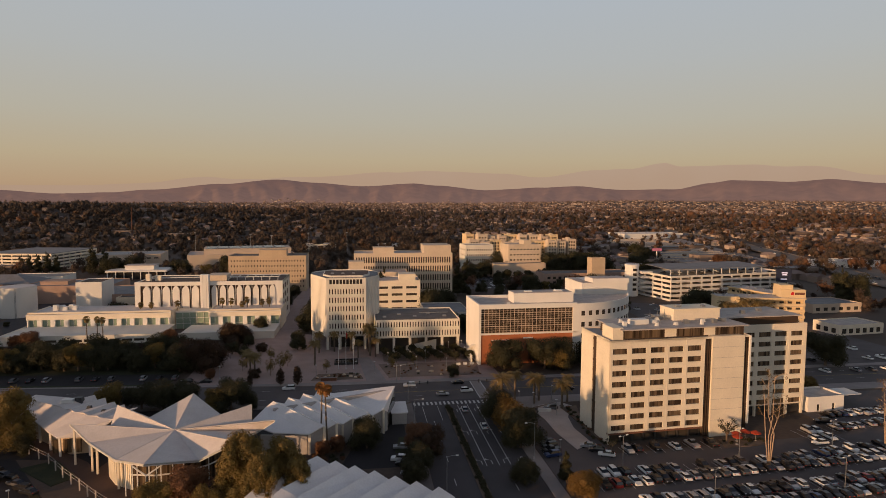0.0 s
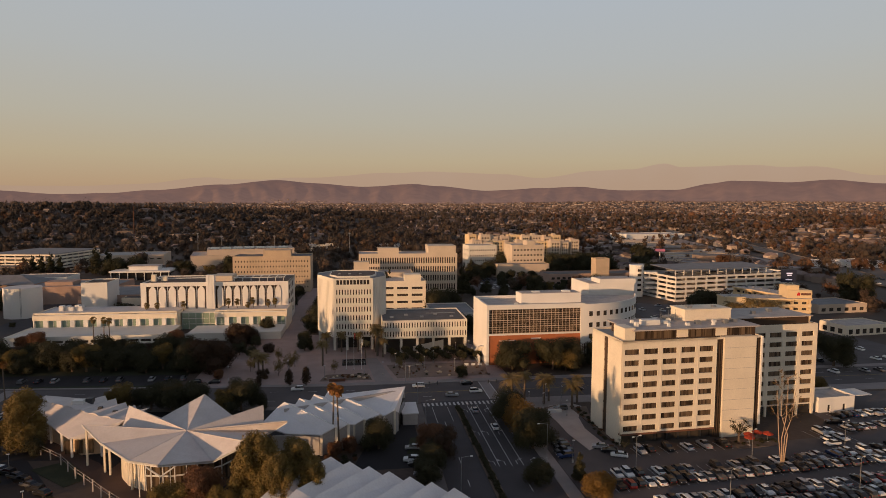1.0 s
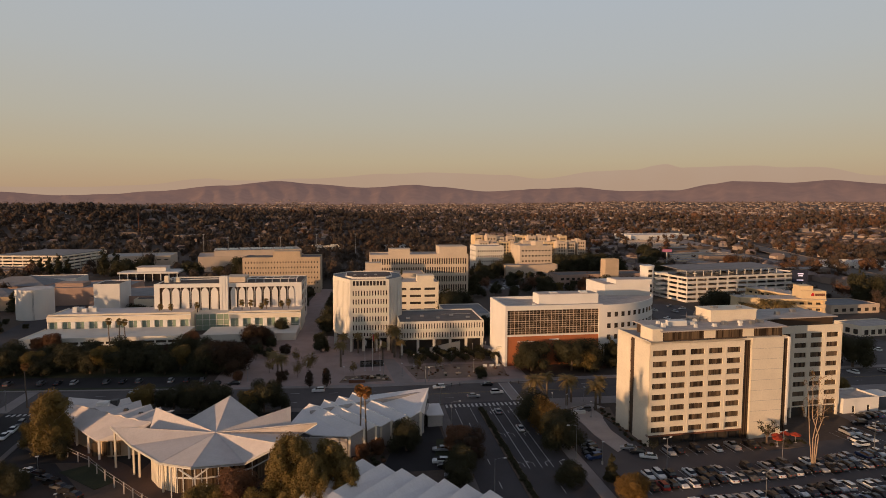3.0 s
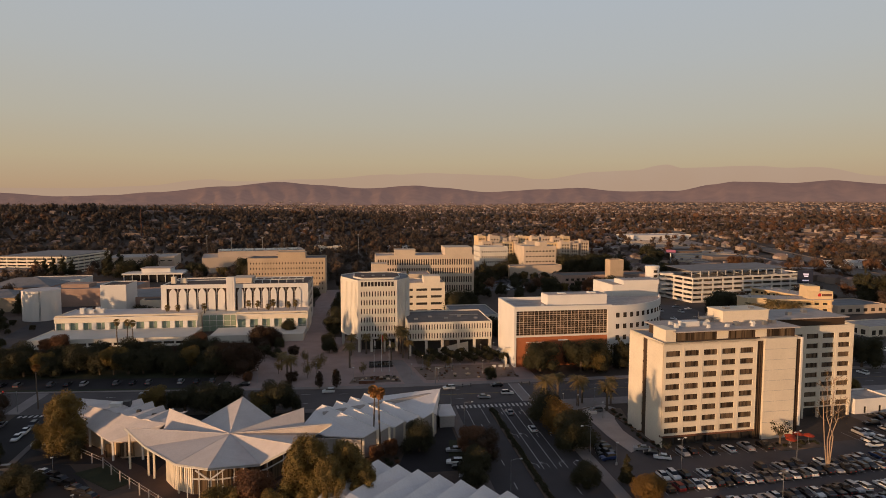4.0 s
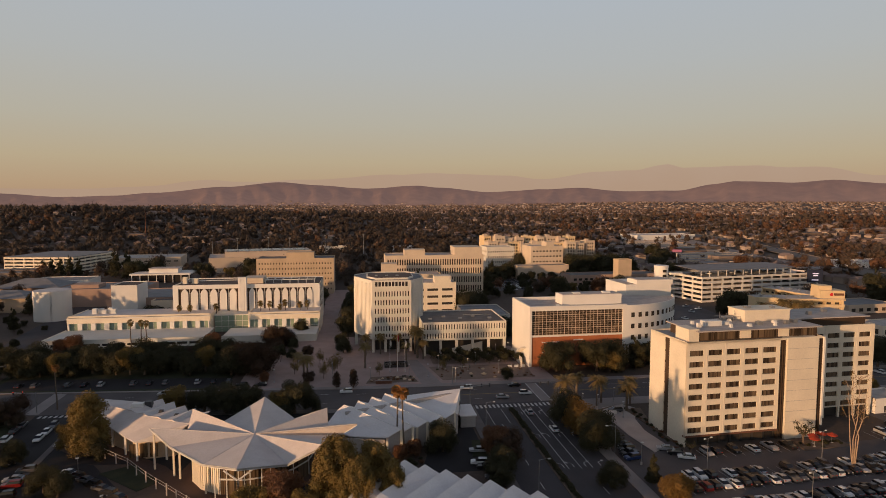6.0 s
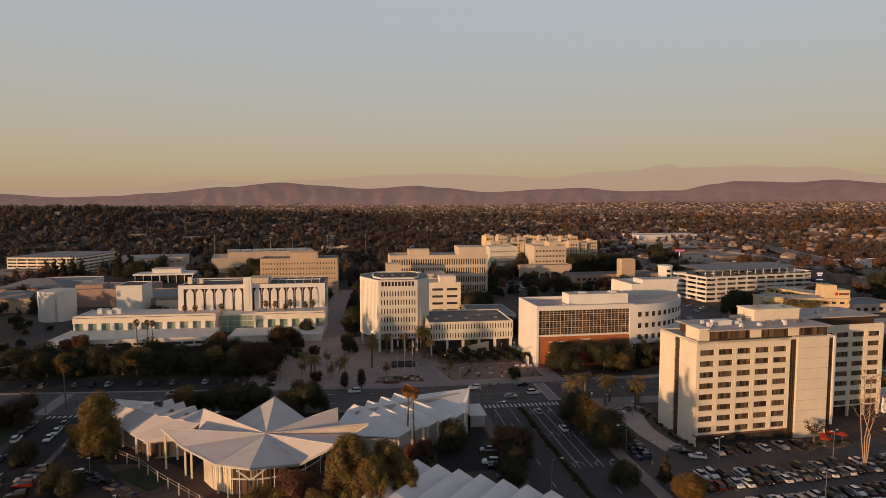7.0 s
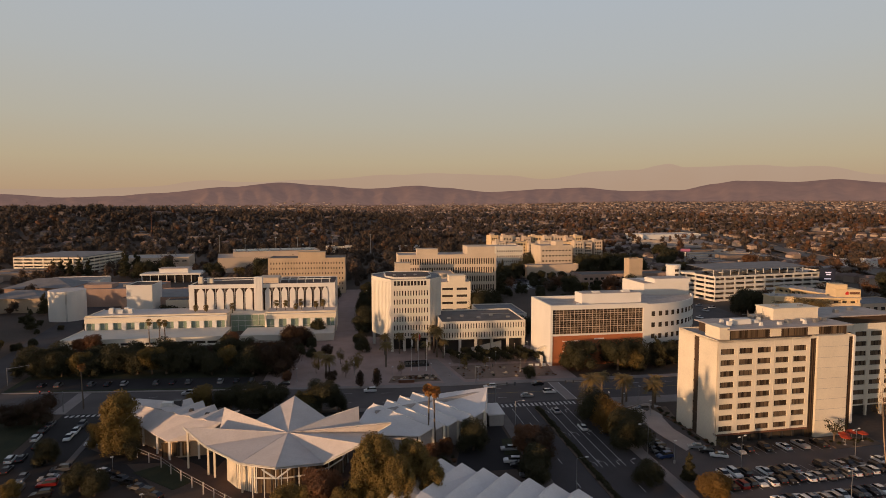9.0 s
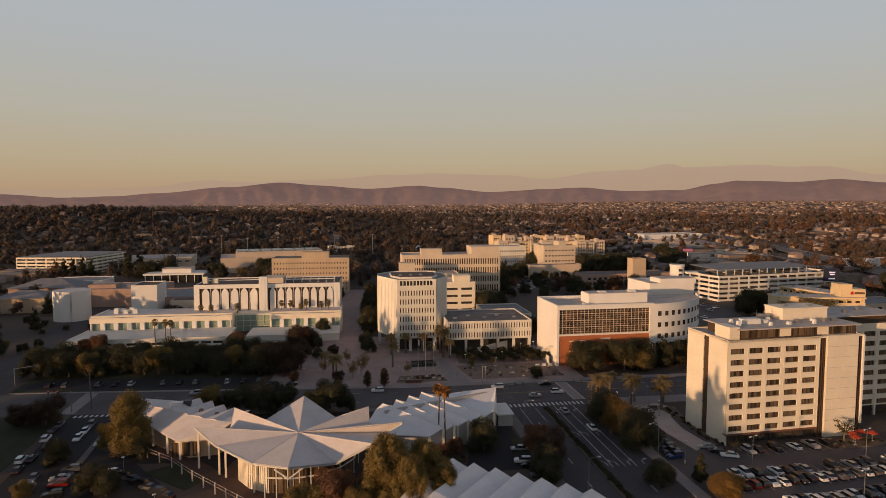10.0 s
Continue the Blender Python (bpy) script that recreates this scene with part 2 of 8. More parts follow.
class Geo:
    """Collects vertices and faces of one mesh."""

    def __init__(self):
        self.v, self.f, self.k, self.m = [], [], [], Matrix()
        self.slot = 0

    def add(self, verts, faces):
        n = len(self.v)
        self.v += [tuple(self.m @ Vector(p)) for p in verts]
        self.f += [tuple(n + i for i in fc) for fc in faces]
        self.k += [self.slot] * len(faces)
        return self

    def box(self, x0, x1, y0, y1, z0, z1, inset=0.0):
        i = inset
        return self.add([(x0, y0, z0), (x1, y0, z0), (x1, y1, z0), (x0, y1, z0), (x0 + i, y0 + i, z1), (x1 - i, y0 + i, z1), (x1 - i, y1 - i, z1), (x0 + i, y1 - i, z1)], BOX_F)

    def prism(self, outline, z0, z1, cap=True):
        """A right prism on an outline given counter-clockwise from above."""
        n = len(outline)
        vs = [(x, y, z0) for x, y in outline] + [(x, y, z1) for x, y in outline]
        fs = [(i, (i + 1) % n, n + (i + 1) % n, n + i) for i in range(n)]
        if cap:
            fs += [tuple(range(n, 2 * n)), tuple(reversed(range(n)))]
        return self.add(vs, fs)

    def tube(self, path, radii, sides=6, cap=True):
        """A round bar along a path with a radius at each point."""
        pts = [Vector(p) for p in path]
        vs, fs = [], []
        for i, p in enumerate(pts):
            d = (pts[min(i + 1, len(pts) - 1)] - pts[max(i - 1, 0)]).normalized()
            a = d.orthogonal().normalized() if abs(d.z) < 0.95 else Vector((1, 0, 0))
            a = (a - d * a.dot(d)).normalized()
            b = d.cross(a)
            for s in range(sides):
                w = 2 * math.pi * s / sides
                vs.append(tuple(p + (a * math.cos(w) + b * math.sin(w)) * radii[i]))
        for i in range(len(pts) - 1):
            for s in range(sides):
                q = (s + 1) % sides
                fs.append((i * sides + s, i * sides + q, (i + 1) * sides + q, (i + 1) * sides + s))
        if cap:
            fs += [tuple(reversed(range(sides))), tuple(range((len(pts) - 1) * sides, len(pts) * sides))]
        return self.add(vs, fs)

    def slab(self, pts, thick):
        """A flat plate on a 3D outline, with thickness downwards."""
        n = len(pts)
        vs = [tuple(p) for p in pts] + [(p[0], p[1], p[2] - thick) for p in pts]
        fs = [tuple(range(n)), tuple(reversed(range(n, 2 * n)))] + [(i, n + i, n + (i + 1) % n, (i + 1) % n) for i in range(n)]
        return self.add(vs, fs)

    def facade(self, w, z0, z1, rects, depth):
        """An outer wall face on x 0..w at y = 0 that looks to -y, with openings cut through and their reveals."""
        xs = sorted({0.0, w, *[round(c, 4) for r in rects for c in (r[0], r[1])]})
        zs = sorted({z0, z1, *[round(c, 4) for r in rects for c in (r[2], r[3])]})
        vs, fs, ids = [], [], {}

        def vid(x, y, z):
            key = (round(x, 3), round(y, 3), round(z, 3))
            if key not in ids:
                ids[key] = len(vs)
                vs.append((x, y, z))
            return ids[key]

        for a, b in zip(xs, xs[1:]):
            for c, d in zip(zs, zs[1:]):
                mx, mz = (a + b) / 2, (c + d) / 2
                if not any(r[0] < mx < r[1] and r[2] < mz < r[3] for r in rects):
                    fs.append((vid(a, 0, c), vid(b, 0, c), vid(b, 0, d), vid(a, 0, d)))
        for a, b, c, d in rects:
            q = [vid(x, y, z) for y in (0, depth) for x, z in ((a, c), (b, c), (b, d), (a, d))]
            fs += [(q[0], q[4], q[5], q[1]), (q[1], q[5], q[6], q[2]), (q[2], q[6], q[7], q[3]), (q[3], q[7], q[4], q[0])]
        self.add(vs, fs)
        return self

    def mesh(self, name, *mats):
        me = bpy.data.meshes.new(name)
        me.from_pydata(self.v, [], self.f)
        for m in mats:
            me.materials.append(MATS[m])
        if len(mats) > 1:
            me.polygons.foreach_set("material_index", self.k)
        me.update()
        return me


def put(name, mesh_data, parent=None, m=None, label=""):
    ob = new(name, mesh_data)
    if parent is not None:
        ob.parent = parent
    if m is not None:
        ob.matrix_basis = m
    return tagged(ob, label)


def part(name, geo, material, parent, label="", m=None):
    mats = material if isinstance(material, tuple) else (material,)
    return put(name, geo.mesh(name, *mats), parent, m, label)


def thing(name, label, category, m=None, group="", kind=""):
    ob = new(name)
    ob.empty_display_size = 0.5
    if m is not None:
        ob.matrix_basis = m
    return tagged(ob, label, category, group, kind)


def at(x, y, z=0.0, turn=0.0):
    return pose(x, y, z, 0, 0, turn)


def side_frames(w, d):
    """Frames in which the south, east, north and west faces of a w x d block run along x and look to -y."""
    return {"s": Matrix(), "e": pose(w, 0, 0, 0, 0, 90), "n": pose(w, d, 0, 0, 0, 180), "w": pose(0, d, 0, 0, 0, 270)}


PANES = {}


def window_mesh(w, h, bar=0.06, mullions=(), transoms=()):
    """Frame and pane meshes of one window, shared by all of that size."""
    key = (round(w, 3), round(h, 3), bar, mullions, transoms)
    if key not in PANES:
        fr = Geo()
        for a, b, c, d in ((0, bar, 0, h), (w - bar, w, 0, h), (bar, w - bar, 0, bar), (bar, w - bar, h - bar, h)):
            fr.box(a, b, -0.03, 0.05, c, d)
        for u in mullions:
            fr.box(w * u - bar / 2, w * u + bar / 2, -0.03, 0.05, bar, h - bar)
        for u in transoms:
            fr.box(bar, w - bar, -0.025, 0.045, h * u - bar / 2, h * u + bar / 2)
        pn = Geo().box(bar * 0.5, w - bar * 0.5, 0.0, 0.03, bar * 0.5, h - bar * 0.5)
        PANES[key] = (fr.mesh("window_frame", "brown_trim"), pn)
    return PANES[key]


def windows(parent, m, rects, depth, glass="glass_dark", mullions=(), transoms=(), frame_mat=None, bar=0.06, label=""):
    """A window in each opening, set back in its reveal."""
    shared = {}
    for a, b, c, d in rects:
        w, h = round(b - a, 3), round(d - c, 3)
        fr, pn = window_mesh(w, h, bar, mullions, transoms)
        if (w, h) not in shared:
            pm = pn.mesh("pane", glass)
            if frame_mat:
                fr = fr.copy()
                fr.materials[0] = MATS[frame_mat]
            shared[(w, h)] = (fr, pm)
        fr, pm = shared[(w, h)]
        ob = put("window", fr, parent, m @ Matrix.Translation((a, depth - 0.06, c)), label)
        put("pane", pm, ob)


def row_rects(n, u0, pitch, w, zs, h):
    return [(u0 + i * pitch, u0 + i * pitch + w, z, z + h) for z in zs for i in range(n)]

# ---------------------------------------------------------------- land
def lerp(a, b, u):
    return a + (b - a) * u


def smooth(u):
    u = min(1.0, max(0.0, u))
    return u * u * (3 - 2 * u)


def land(x, y):
    """Height of the ground: level round the campus, rising to the north, with a wooded ridge in the north-west."""
    r = math.hypot(x, y)
    h = 24.0 * smooth((r - 700) / 900) + 14.0 * smooth((r - 1300) / 1500) + (18 + 26 * smooth((x / r - 0.1) / 0.35)) * smooth((r - 2300) / 1800)
    ridge = math.exp(-((x + 640) / 420) ** 2 - ((y - 1230) / 330) ** 2)
    h += 28 * ridge + 6 * math.exp(-((x + 150) / 260) ** 2 - ((y - 1500) / 300) ** 2)
    if r > 650:
        h += 5.0 * noise.noise(Vector((x / 260, y / 260, 0.3))) * smooth((r - 650) / 500)
    return h


def radial_sheet(name, material, r0, r1, rings, segs, a0, a1, height):
    g = Geo()
    vs, fs = [], []
    for i in range(rings + 1):
        r = r0 * (r1 / r0) ** (i / rings)
        for j in range(segs + 1):
            a = radians(a0 + (a1 - a0) * j / segs)
            x, y = r * math.sin(a), r * math.cos(a)
            vs.append((x, y, height(x, y)))
    for i in range(rings):
        for j in range(segs):
            p = i * (segs + 1) + j
            fs.append((p, p + 1, p + segs + 2, p + segs + 1))
    g.add(vs, [tuple(reversed(f)) for f in fs])
    g.add([(0, 0, 0)] + vs[:segs + 1], [(0, j + 2, j + 1) for j in range(segs)])
    return put(name, g.mesh(name, material))


tagged(radial_sheet("ground", "ground", 520.0, 4900.0, 70, 180, -180, 180, lambda x, y: land(x, y) - 0.06), "brown dry earth rising gently towards far hills", "ground", kind="structure")

# distant hills and mountains: a plain backdrop, glowing, with evening haze in its colours
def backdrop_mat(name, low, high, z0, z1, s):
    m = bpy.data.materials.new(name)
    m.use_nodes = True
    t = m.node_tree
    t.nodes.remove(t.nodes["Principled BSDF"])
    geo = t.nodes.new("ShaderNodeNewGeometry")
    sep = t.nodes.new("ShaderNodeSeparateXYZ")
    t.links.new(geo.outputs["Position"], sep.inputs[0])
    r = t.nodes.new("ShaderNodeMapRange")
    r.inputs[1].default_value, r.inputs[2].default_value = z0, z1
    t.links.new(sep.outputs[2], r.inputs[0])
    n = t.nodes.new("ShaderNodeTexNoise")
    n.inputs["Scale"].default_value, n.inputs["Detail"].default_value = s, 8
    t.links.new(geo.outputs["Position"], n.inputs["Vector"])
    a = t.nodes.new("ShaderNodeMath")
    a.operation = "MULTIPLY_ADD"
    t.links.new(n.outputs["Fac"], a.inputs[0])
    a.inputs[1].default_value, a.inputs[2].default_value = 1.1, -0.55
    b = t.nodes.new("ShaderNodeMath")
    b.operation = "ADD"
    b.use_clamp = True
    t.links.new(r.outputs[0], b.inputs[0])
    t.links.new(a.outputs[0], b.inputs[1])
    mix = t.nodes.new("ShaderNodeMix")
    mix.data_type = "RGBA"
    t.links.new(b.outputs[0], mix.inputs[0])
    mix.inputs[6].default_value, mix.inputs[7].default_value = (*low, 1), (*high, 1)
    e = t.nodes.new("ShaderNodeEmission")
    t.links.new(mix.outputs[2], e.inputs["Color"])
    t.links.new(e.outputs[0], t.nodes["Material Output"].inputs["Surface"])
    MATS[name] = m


# emitted colours: haze is painted in, palest on the mountains
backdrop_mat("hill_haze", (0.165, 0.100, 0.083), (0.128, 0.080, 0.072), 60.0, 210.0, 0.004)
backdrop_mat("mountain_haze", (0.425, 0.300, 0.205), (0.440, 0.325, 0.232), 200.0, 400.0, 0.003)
# the nearer hills also take the low sun on their spurs
ht = MATS["hill_haze"].node_tree
slope = ht.nodes.new("ShaderNodeBsdfDiffuse")
scrub = ht.nodes.new("ShaderNodeTexNoise")
scrub.inputs["Scale"].default_value, scrub.inputs["Detail"].default_value = 0.012, 8
hpos = ht.nodes.new("ShaderNodeNewGeometry")
ht.links.new(hpos.outputs["Position"], scrub.inputs["Vector"])
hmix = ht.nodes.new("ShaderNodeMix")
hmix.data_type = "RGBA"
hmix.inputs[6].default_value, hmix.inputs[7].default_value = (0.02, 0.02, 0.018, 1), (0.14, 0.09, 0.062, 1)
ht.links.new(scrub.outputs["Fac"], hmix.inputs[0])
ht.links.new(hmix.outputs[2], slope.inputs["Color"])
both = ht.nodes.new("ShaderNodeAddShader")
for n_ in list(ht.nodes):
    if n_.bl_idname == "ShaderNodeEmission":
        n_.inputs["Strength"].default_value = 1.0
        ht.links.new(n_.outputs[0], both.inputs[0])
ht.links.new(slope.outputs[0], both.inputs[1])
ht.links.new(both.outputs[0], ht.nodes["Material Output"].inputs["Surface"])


def range_profile(knots, a):
    for (a0, h0), (a1, h1) in zip(knots, knots[1:]):
        if a0 <= a <= a1:
            return lerp(h0, h1, smooth((a - a0) / (a1 - a0)))
    return knots[0][1] if a < knots[0][0] else knots[-1][1]


SLOPE = [(0.0, 1.0), (0.05, 0.97), (0.12, 0.88), (0.20, 0.76), (0.30, 0.62), (0.40, 0.50), (0.52, 0.37), (0.66, 0.24), (0.82, 0.12), (1.0, 0.0)]


def range_height(h, a, u, k, x, y, rough):
    q = noise.noise(Vector((x / 420, y / 420, 1.7))) + 0.5 * noise.noise(Vector((x / 160, y / 160, 4.1)))
    spur = 1 - 2 * abs(noise.noise(Vector((a * 0.42 + 0.5 * u, u * 1.1, 8.8)))) + 0.6 * noise.noise(Vector((a * 1.3, u * 2.6, 3.3)))
    return 50 + (h - 50) * k + rough * q * (0.3 + 0.9 * k) + rough * 5.5 * (spur - 0.6) * math.sin(math.pi * min(1, u * 1.15))


def hill_range(name, material, radius, knots, rough, depth, label):
    """A long range of hills at one distance: crest heights by bearing, spurs and gullies down to the plain in front."""
    g = Geo()
    vs, fs = [], []
    n = 620
    for j in range(n + 1):
        a = -64 + 140 * j / n
        h = range_profile(knots, a)
        for u, k in SLOPE:
            r = radius - depth * u
            x, y = r * math.sin(radians(a)), r * math.cos(radians(a))
            z = range_height(h, a, u, k, x, y, rough)
            vs.append((x, y, z if u < 1 else 20.0))
    m = len(SLOPE)
    for j in range(n):
        for i in range(m - 1):
            p = j * m + i
            fs.append((p, p + 1, p + m + 1, p + m))
    g.add(vs, fs)
    ob = put(name, g.mesh(name, material))
    for p in ob.data.polygons:
        p.use_smooth = True
    return tagged(ob, label, "hills", kind="structure")


# crest heights by bearing east of north
HILL_KNOTS = [(-64, 150), (-31, 121), (-28.9, 134), (-24.9, 112), (-21.2, 128), (-18.2, 146), (-12.2, 192), (-7.9, 231), (-4.2, 213), (0.6, 190), (5.2, 218), (7.6, 202), (12.4, 163), (17.4, 184), (20.5, 195), (25.1, 173), (29.5, 174), (32.3, 213), (34.1, 231), (38.3, 218), (41.1, 232), (44.7, 202), (52, 180), (76, 170)]
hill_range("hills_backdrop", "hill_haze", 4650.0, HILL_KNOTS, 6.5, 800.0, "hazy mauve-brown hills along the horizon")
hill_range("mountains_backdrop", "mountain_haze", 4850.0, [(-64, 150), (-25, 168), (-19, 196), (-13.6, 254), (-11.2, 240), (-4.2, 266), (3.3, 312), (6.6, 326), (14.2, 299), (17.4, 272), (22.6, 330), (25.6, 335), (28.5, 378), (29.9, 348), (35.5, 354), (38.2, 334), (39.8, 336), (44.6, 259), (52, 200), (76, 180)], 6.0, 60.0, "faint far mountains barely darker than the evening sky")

# ---------------------------------------------------------------- streets and open ground
def flat(name, material, outline, z0, z1, label, category, kind="structure"):
    g = Geo().prism(outline, z0, z1)
    return tagged(put(name, g.mesh(name, material)), label, category, kind=kind)


AVE_S = [(-700, 212.0), (-112, 166.0), (-14, 158.6), (700, 158.6)]
AVE_N = [(-700, 232.0), (-112, 187.0), (-14, 178.0), (700, 178.0)]
flat("road_avenue", "asphalt_old", AVE_S + AVE_N[::-1], -0.3, 0.0, "broad worn asphalt avenue between campus and hotel", "road")
flat("road_side_street", "asphalt", [(15.3, 10), (40.4, 10), (40.4, 158.6), (15.3, 158.6)], -0.3, 0.004, "dark asphalt street with turn lanes and a planted median", "road")
flat("road_west_street", "asphalt_shaded", [(-103, 60), (-91.5, 60), (-102.3, 165.2), (-115.6, 166.2)], -0.3, 0.004, "dark asphalt side street with parked cars", "road")
flat("road_campus_drive", "asphalt", [(-164, 192), (-148, 190.6), (-168, 300), (-196, 520), (-212, 520), (-184, 300)], -0.3, 0.004, "dark asphalt campus drive", "road")
flat("car_park_hotel", "asphalt_old", [(44.0, 30), (230, 30), (230, 150), (131.5, 150), (131.5, 117), (62.5, 112.5), (60.5, 147), (52, 147), (44.0, 122)], -0.3, 0.0, "worn asphalt hotel car park", "car park")
flat("car_park_west", "asphalt_shaded", [(-91, 60), (-62, 60), (-69.0, 108.5), (-84.0, 128.0), (-99.5, 141)], -0.3, 0.0, "dark asphalt car park behind the folded-roof hall", "car park")
flat("forecourt", "asphalt_shaded", [(-6, 112), (11.5, 112), (11.5, 150), (7.5, 150), (7.2, 139), (-3, 124)], -0.3, 0.0, "dark asphalt forecourt beside the hall", "car park")
flat("car_park_campus", "asphalt_old", [(78, 400), (215, 408), (212, 470), (82, 462)], -0.3, 0.0, "campus car park full of parked cars", "car park")
flat("car_park_shops", "asphalt_old", [(150, 160), (232, 160), (232, 250), (150, 240)], -0.3, -0.01, "asphalt car park beyond the hotel", "car park")
flat("plaza", "plaza_paving", [(-62, 181.5), (50, 181.5), (50, 226), (44, 235), (-30, 262), (-46, 262), (-62, 224)], -0.3, 0.10, "reddish paved campus plaza", "plaza")
flat("campus_walk", "plaza_paving", [(-47, 262), (-29, 262), (-24, 420), (-40, 420)], -0.3, 0.09, "long paved campus walk between the halls", "path")
flat("lawn", "grass", [(-146, 191), (-66, 184.5), (-66, 226), (-76, 258), (-150, 258)], -0.3, 0.10, "dark planted slope with dry soil under trees", "lawn")
flat("car_park_avenue", "asphalt_shaded", [(-144, 192.6), (-67, 186.4), (-67, 198.6), (-144, 205.6)], -0.2, 0.104, "dark parking strip under the avenue trees", "car park")
flat("lawn_hall", "grass", [(-80.5, 122.4), (-68.6, 112.2), (-65.0, 116.4), (-74, 126.4)], -0.3, 0.12, "small dark lawn beside the folded-roof hall", "lawn")
flat("lawn_corner", "grass", [(-66, 104), (-58, 94), (-40, 92), (-48, 101)], -0.3, 0.12, "clipped dark lawn", "lawn")
flat("lawn_forecourt", "grass", [(7.8, 120), (12.2, 120), (12.2, 130), (9.4, 130)], -0.3, 0.12, "grass patch in the forecourt", "lawn")
# concrete apron in the near-black asphalt colour, its shade painted on
flat("pavement_hall", "asphalt_shaded", [(-90, 128.5), (-74.5, 127), (-58, 109.5), (-44, 99), (-20, 98), (-13, 120), (7, 136), (7.5, 151), (12, 154), (-14, 155.4), (-101, 163)], -0.3, 0.05, "grey concrete apron round the folded-roof hall", "pavement")
for nm, ol in (("pavement_south_west", [(-101.5, 162.6), (-14, 155.2), (12.2, 155.2), (15.2, 158.4), (-14, 158.4), (-102, 165.0)]), ("pavement_street_west", [(12.2, 20), (15.2, 20), (15.2, 157.0), (12.2, 155.2)]), ("pavement_street_east", [(40.5, 20), (43.7, 20), (43.7, 118), (50, 146), (62, 152), (230, 152), (230, 158.4), (43, 158.4), (40.5, 155.5)]), ("pavement_north", [(-145, 189.9), (-112, 187.2), (-14, 178.2), (240, 178.2), (240, 181.4), (-14, 181.4), (-66, 184.4), (-146, 191.0)]), ("pavement_west_street", [(-102.2, 165.0), (-91.4, 60), (-89.9, 60), (-100.4, 162.8)])):
    flat(nm, "sidewalk_shaded" if "west" in nm else "sidewalk", ol, -0.3, 0.13, "grey concrete pavement with a raised kerb", "pavement")
flat("pavement_corner", "concrete_pale", [(51.9, 143.2), (52.6, 137.0), (52.6, 127.6), (54.2, 116.1), (59.6, 119.7), (58.6, 130.2), (60.0, 138.9), (64.5, 148.0), (62.0, 151.8), (54.3, 149.8)], -0.3, 0.135, "pale concrete walk and seating corner beside the hotel", "pavement")
flat("road_campus_east", "asphalt_old", [(148, 238), (176, 238), (190, 322), (160, 336)], -0.3, 0.0, "worn asphalt campus street beside a parking structure", "road")
flat("median", "soil", [(25.1, 62), (27.2, 62), (27.2, 151.5), (26.1, 152.6), (25.1, 151.5)], -0.3, 0.15, "planted street median with a concrete kerb", "median")
flat("verge", "soil", [(44, 122.2), (46.4, 122.2), (52.5, 147), (60, 151.6), (50.5, 147.4)], -0.3, 0.14, "planted verge", "verge")
flat("hotel_bed", "soil", [(60.4, 147.0), (62.9, 116.9), (63.1, 135.5), (66, 148)], -0.3, 0.16, "planted bed along the hotel wall", "flower bed")
flat("oak_island", "soil", [(92.8, 111.8), (107, 112.8), (107.6, 118.2), (94, 117.2)], -0.3, 0.16, "planted island by the hotel door", "flower bed")
flat("verge_west", "grass", [(-330, 60), (-107, 60), (-113.5, 125), (-117.5, 164.8), (-330, 181)], -0.3, 0.06, "dark rough grass under trees beside the street", "verge")
for nm, ol, mt, lb in (("path_plaza", [(1.5, 181.6), (8.5, 181.6), (3.0, 214), (-1.5, 214)], "sidewalk", "pale concrete path across the plaza"), ("bed_plaza", [(9.5, 185), (43, 185), (45, 203), (6.4, 203)], "gravel_tan", "planted bed with dry shrubs"), ("bed_steps", [(-18, 184.5), (0.5, 184.5), (-1.0, 192.5), (-16, 192.5)], "soil", "planted bed with boulders below the flagpoles"), ("bed_orchard", [(8.5, 206.5), (42, 206.5), (42, 218), (8.5, 218)], "gravel_tan", "bare earth under clipped trees")):
    flat(nm, mt, ol, 0.0, 0.14, lb, "path" if mt == "sidewalk" else "flower bed")


def stripe(name, x0, x1, y0, y1, material="paint_white", z=0.012):
    ob = put(name, Geo().box(x0, x1, y0, y1, z - 0.006, z).mesh(name, material))
    return tagged(ob, "worn painted road marking", "road marking", "road markings", "structure")


for x in (29.3, 32.4, 35.2):
    stripe("lane_line", x - 0.08, x + 0.08, 110, 153.5)
for k in range(9):
    stripe("lane_dash", 20.3, 20.46, 40 + k * 12.2, 43.2 + k * 12.2)
    if 40 + k * 12.2 < 108:
        stripe("lane_dash", 33.6, 33.76, 36 + k * 12.2, 39.2 + k * 12.2)
stripe("lane_line", 18.2, 18.34, 140, 153.0)
stripe("lane_line", 22.9, 23.02, 141, 153.0)
for k in range(18):                                       # zebra crossing over the side street
    stripe("crosswalk_bar", 15.7 + 1.36 * k, 16.35 + 1.36 * k, 154.4, 157.2)
for x in (37.6, 41.2):
    stripe("crosswalk_line", x, x + 0.3, 158.8, 177.6)
tagged(put("crossing", Geo().box(37.9, 41.2, 158.8, 177.6, 0.003, 0.009).mesh("crossing", "sidewalk")), "pale concrete crossing over the avenue", "crossing", kind="structure")
tagged(put("crossing", Geo().prism([(-119.6, 167.2), (-115.4, 166.9), (-116.4, 187.0), (-120.6, 187.4)], 0.003, 0.009).mesh("crossing", "sidewalk")), "pale concrete crossing over the avenue", "crossing", kind="structure")
for k in range(7):
    stripe("crosswalk_bar", -114.2 + 1.5 * k, -113.4 + 1.5 * k, 163.4, 165.2)
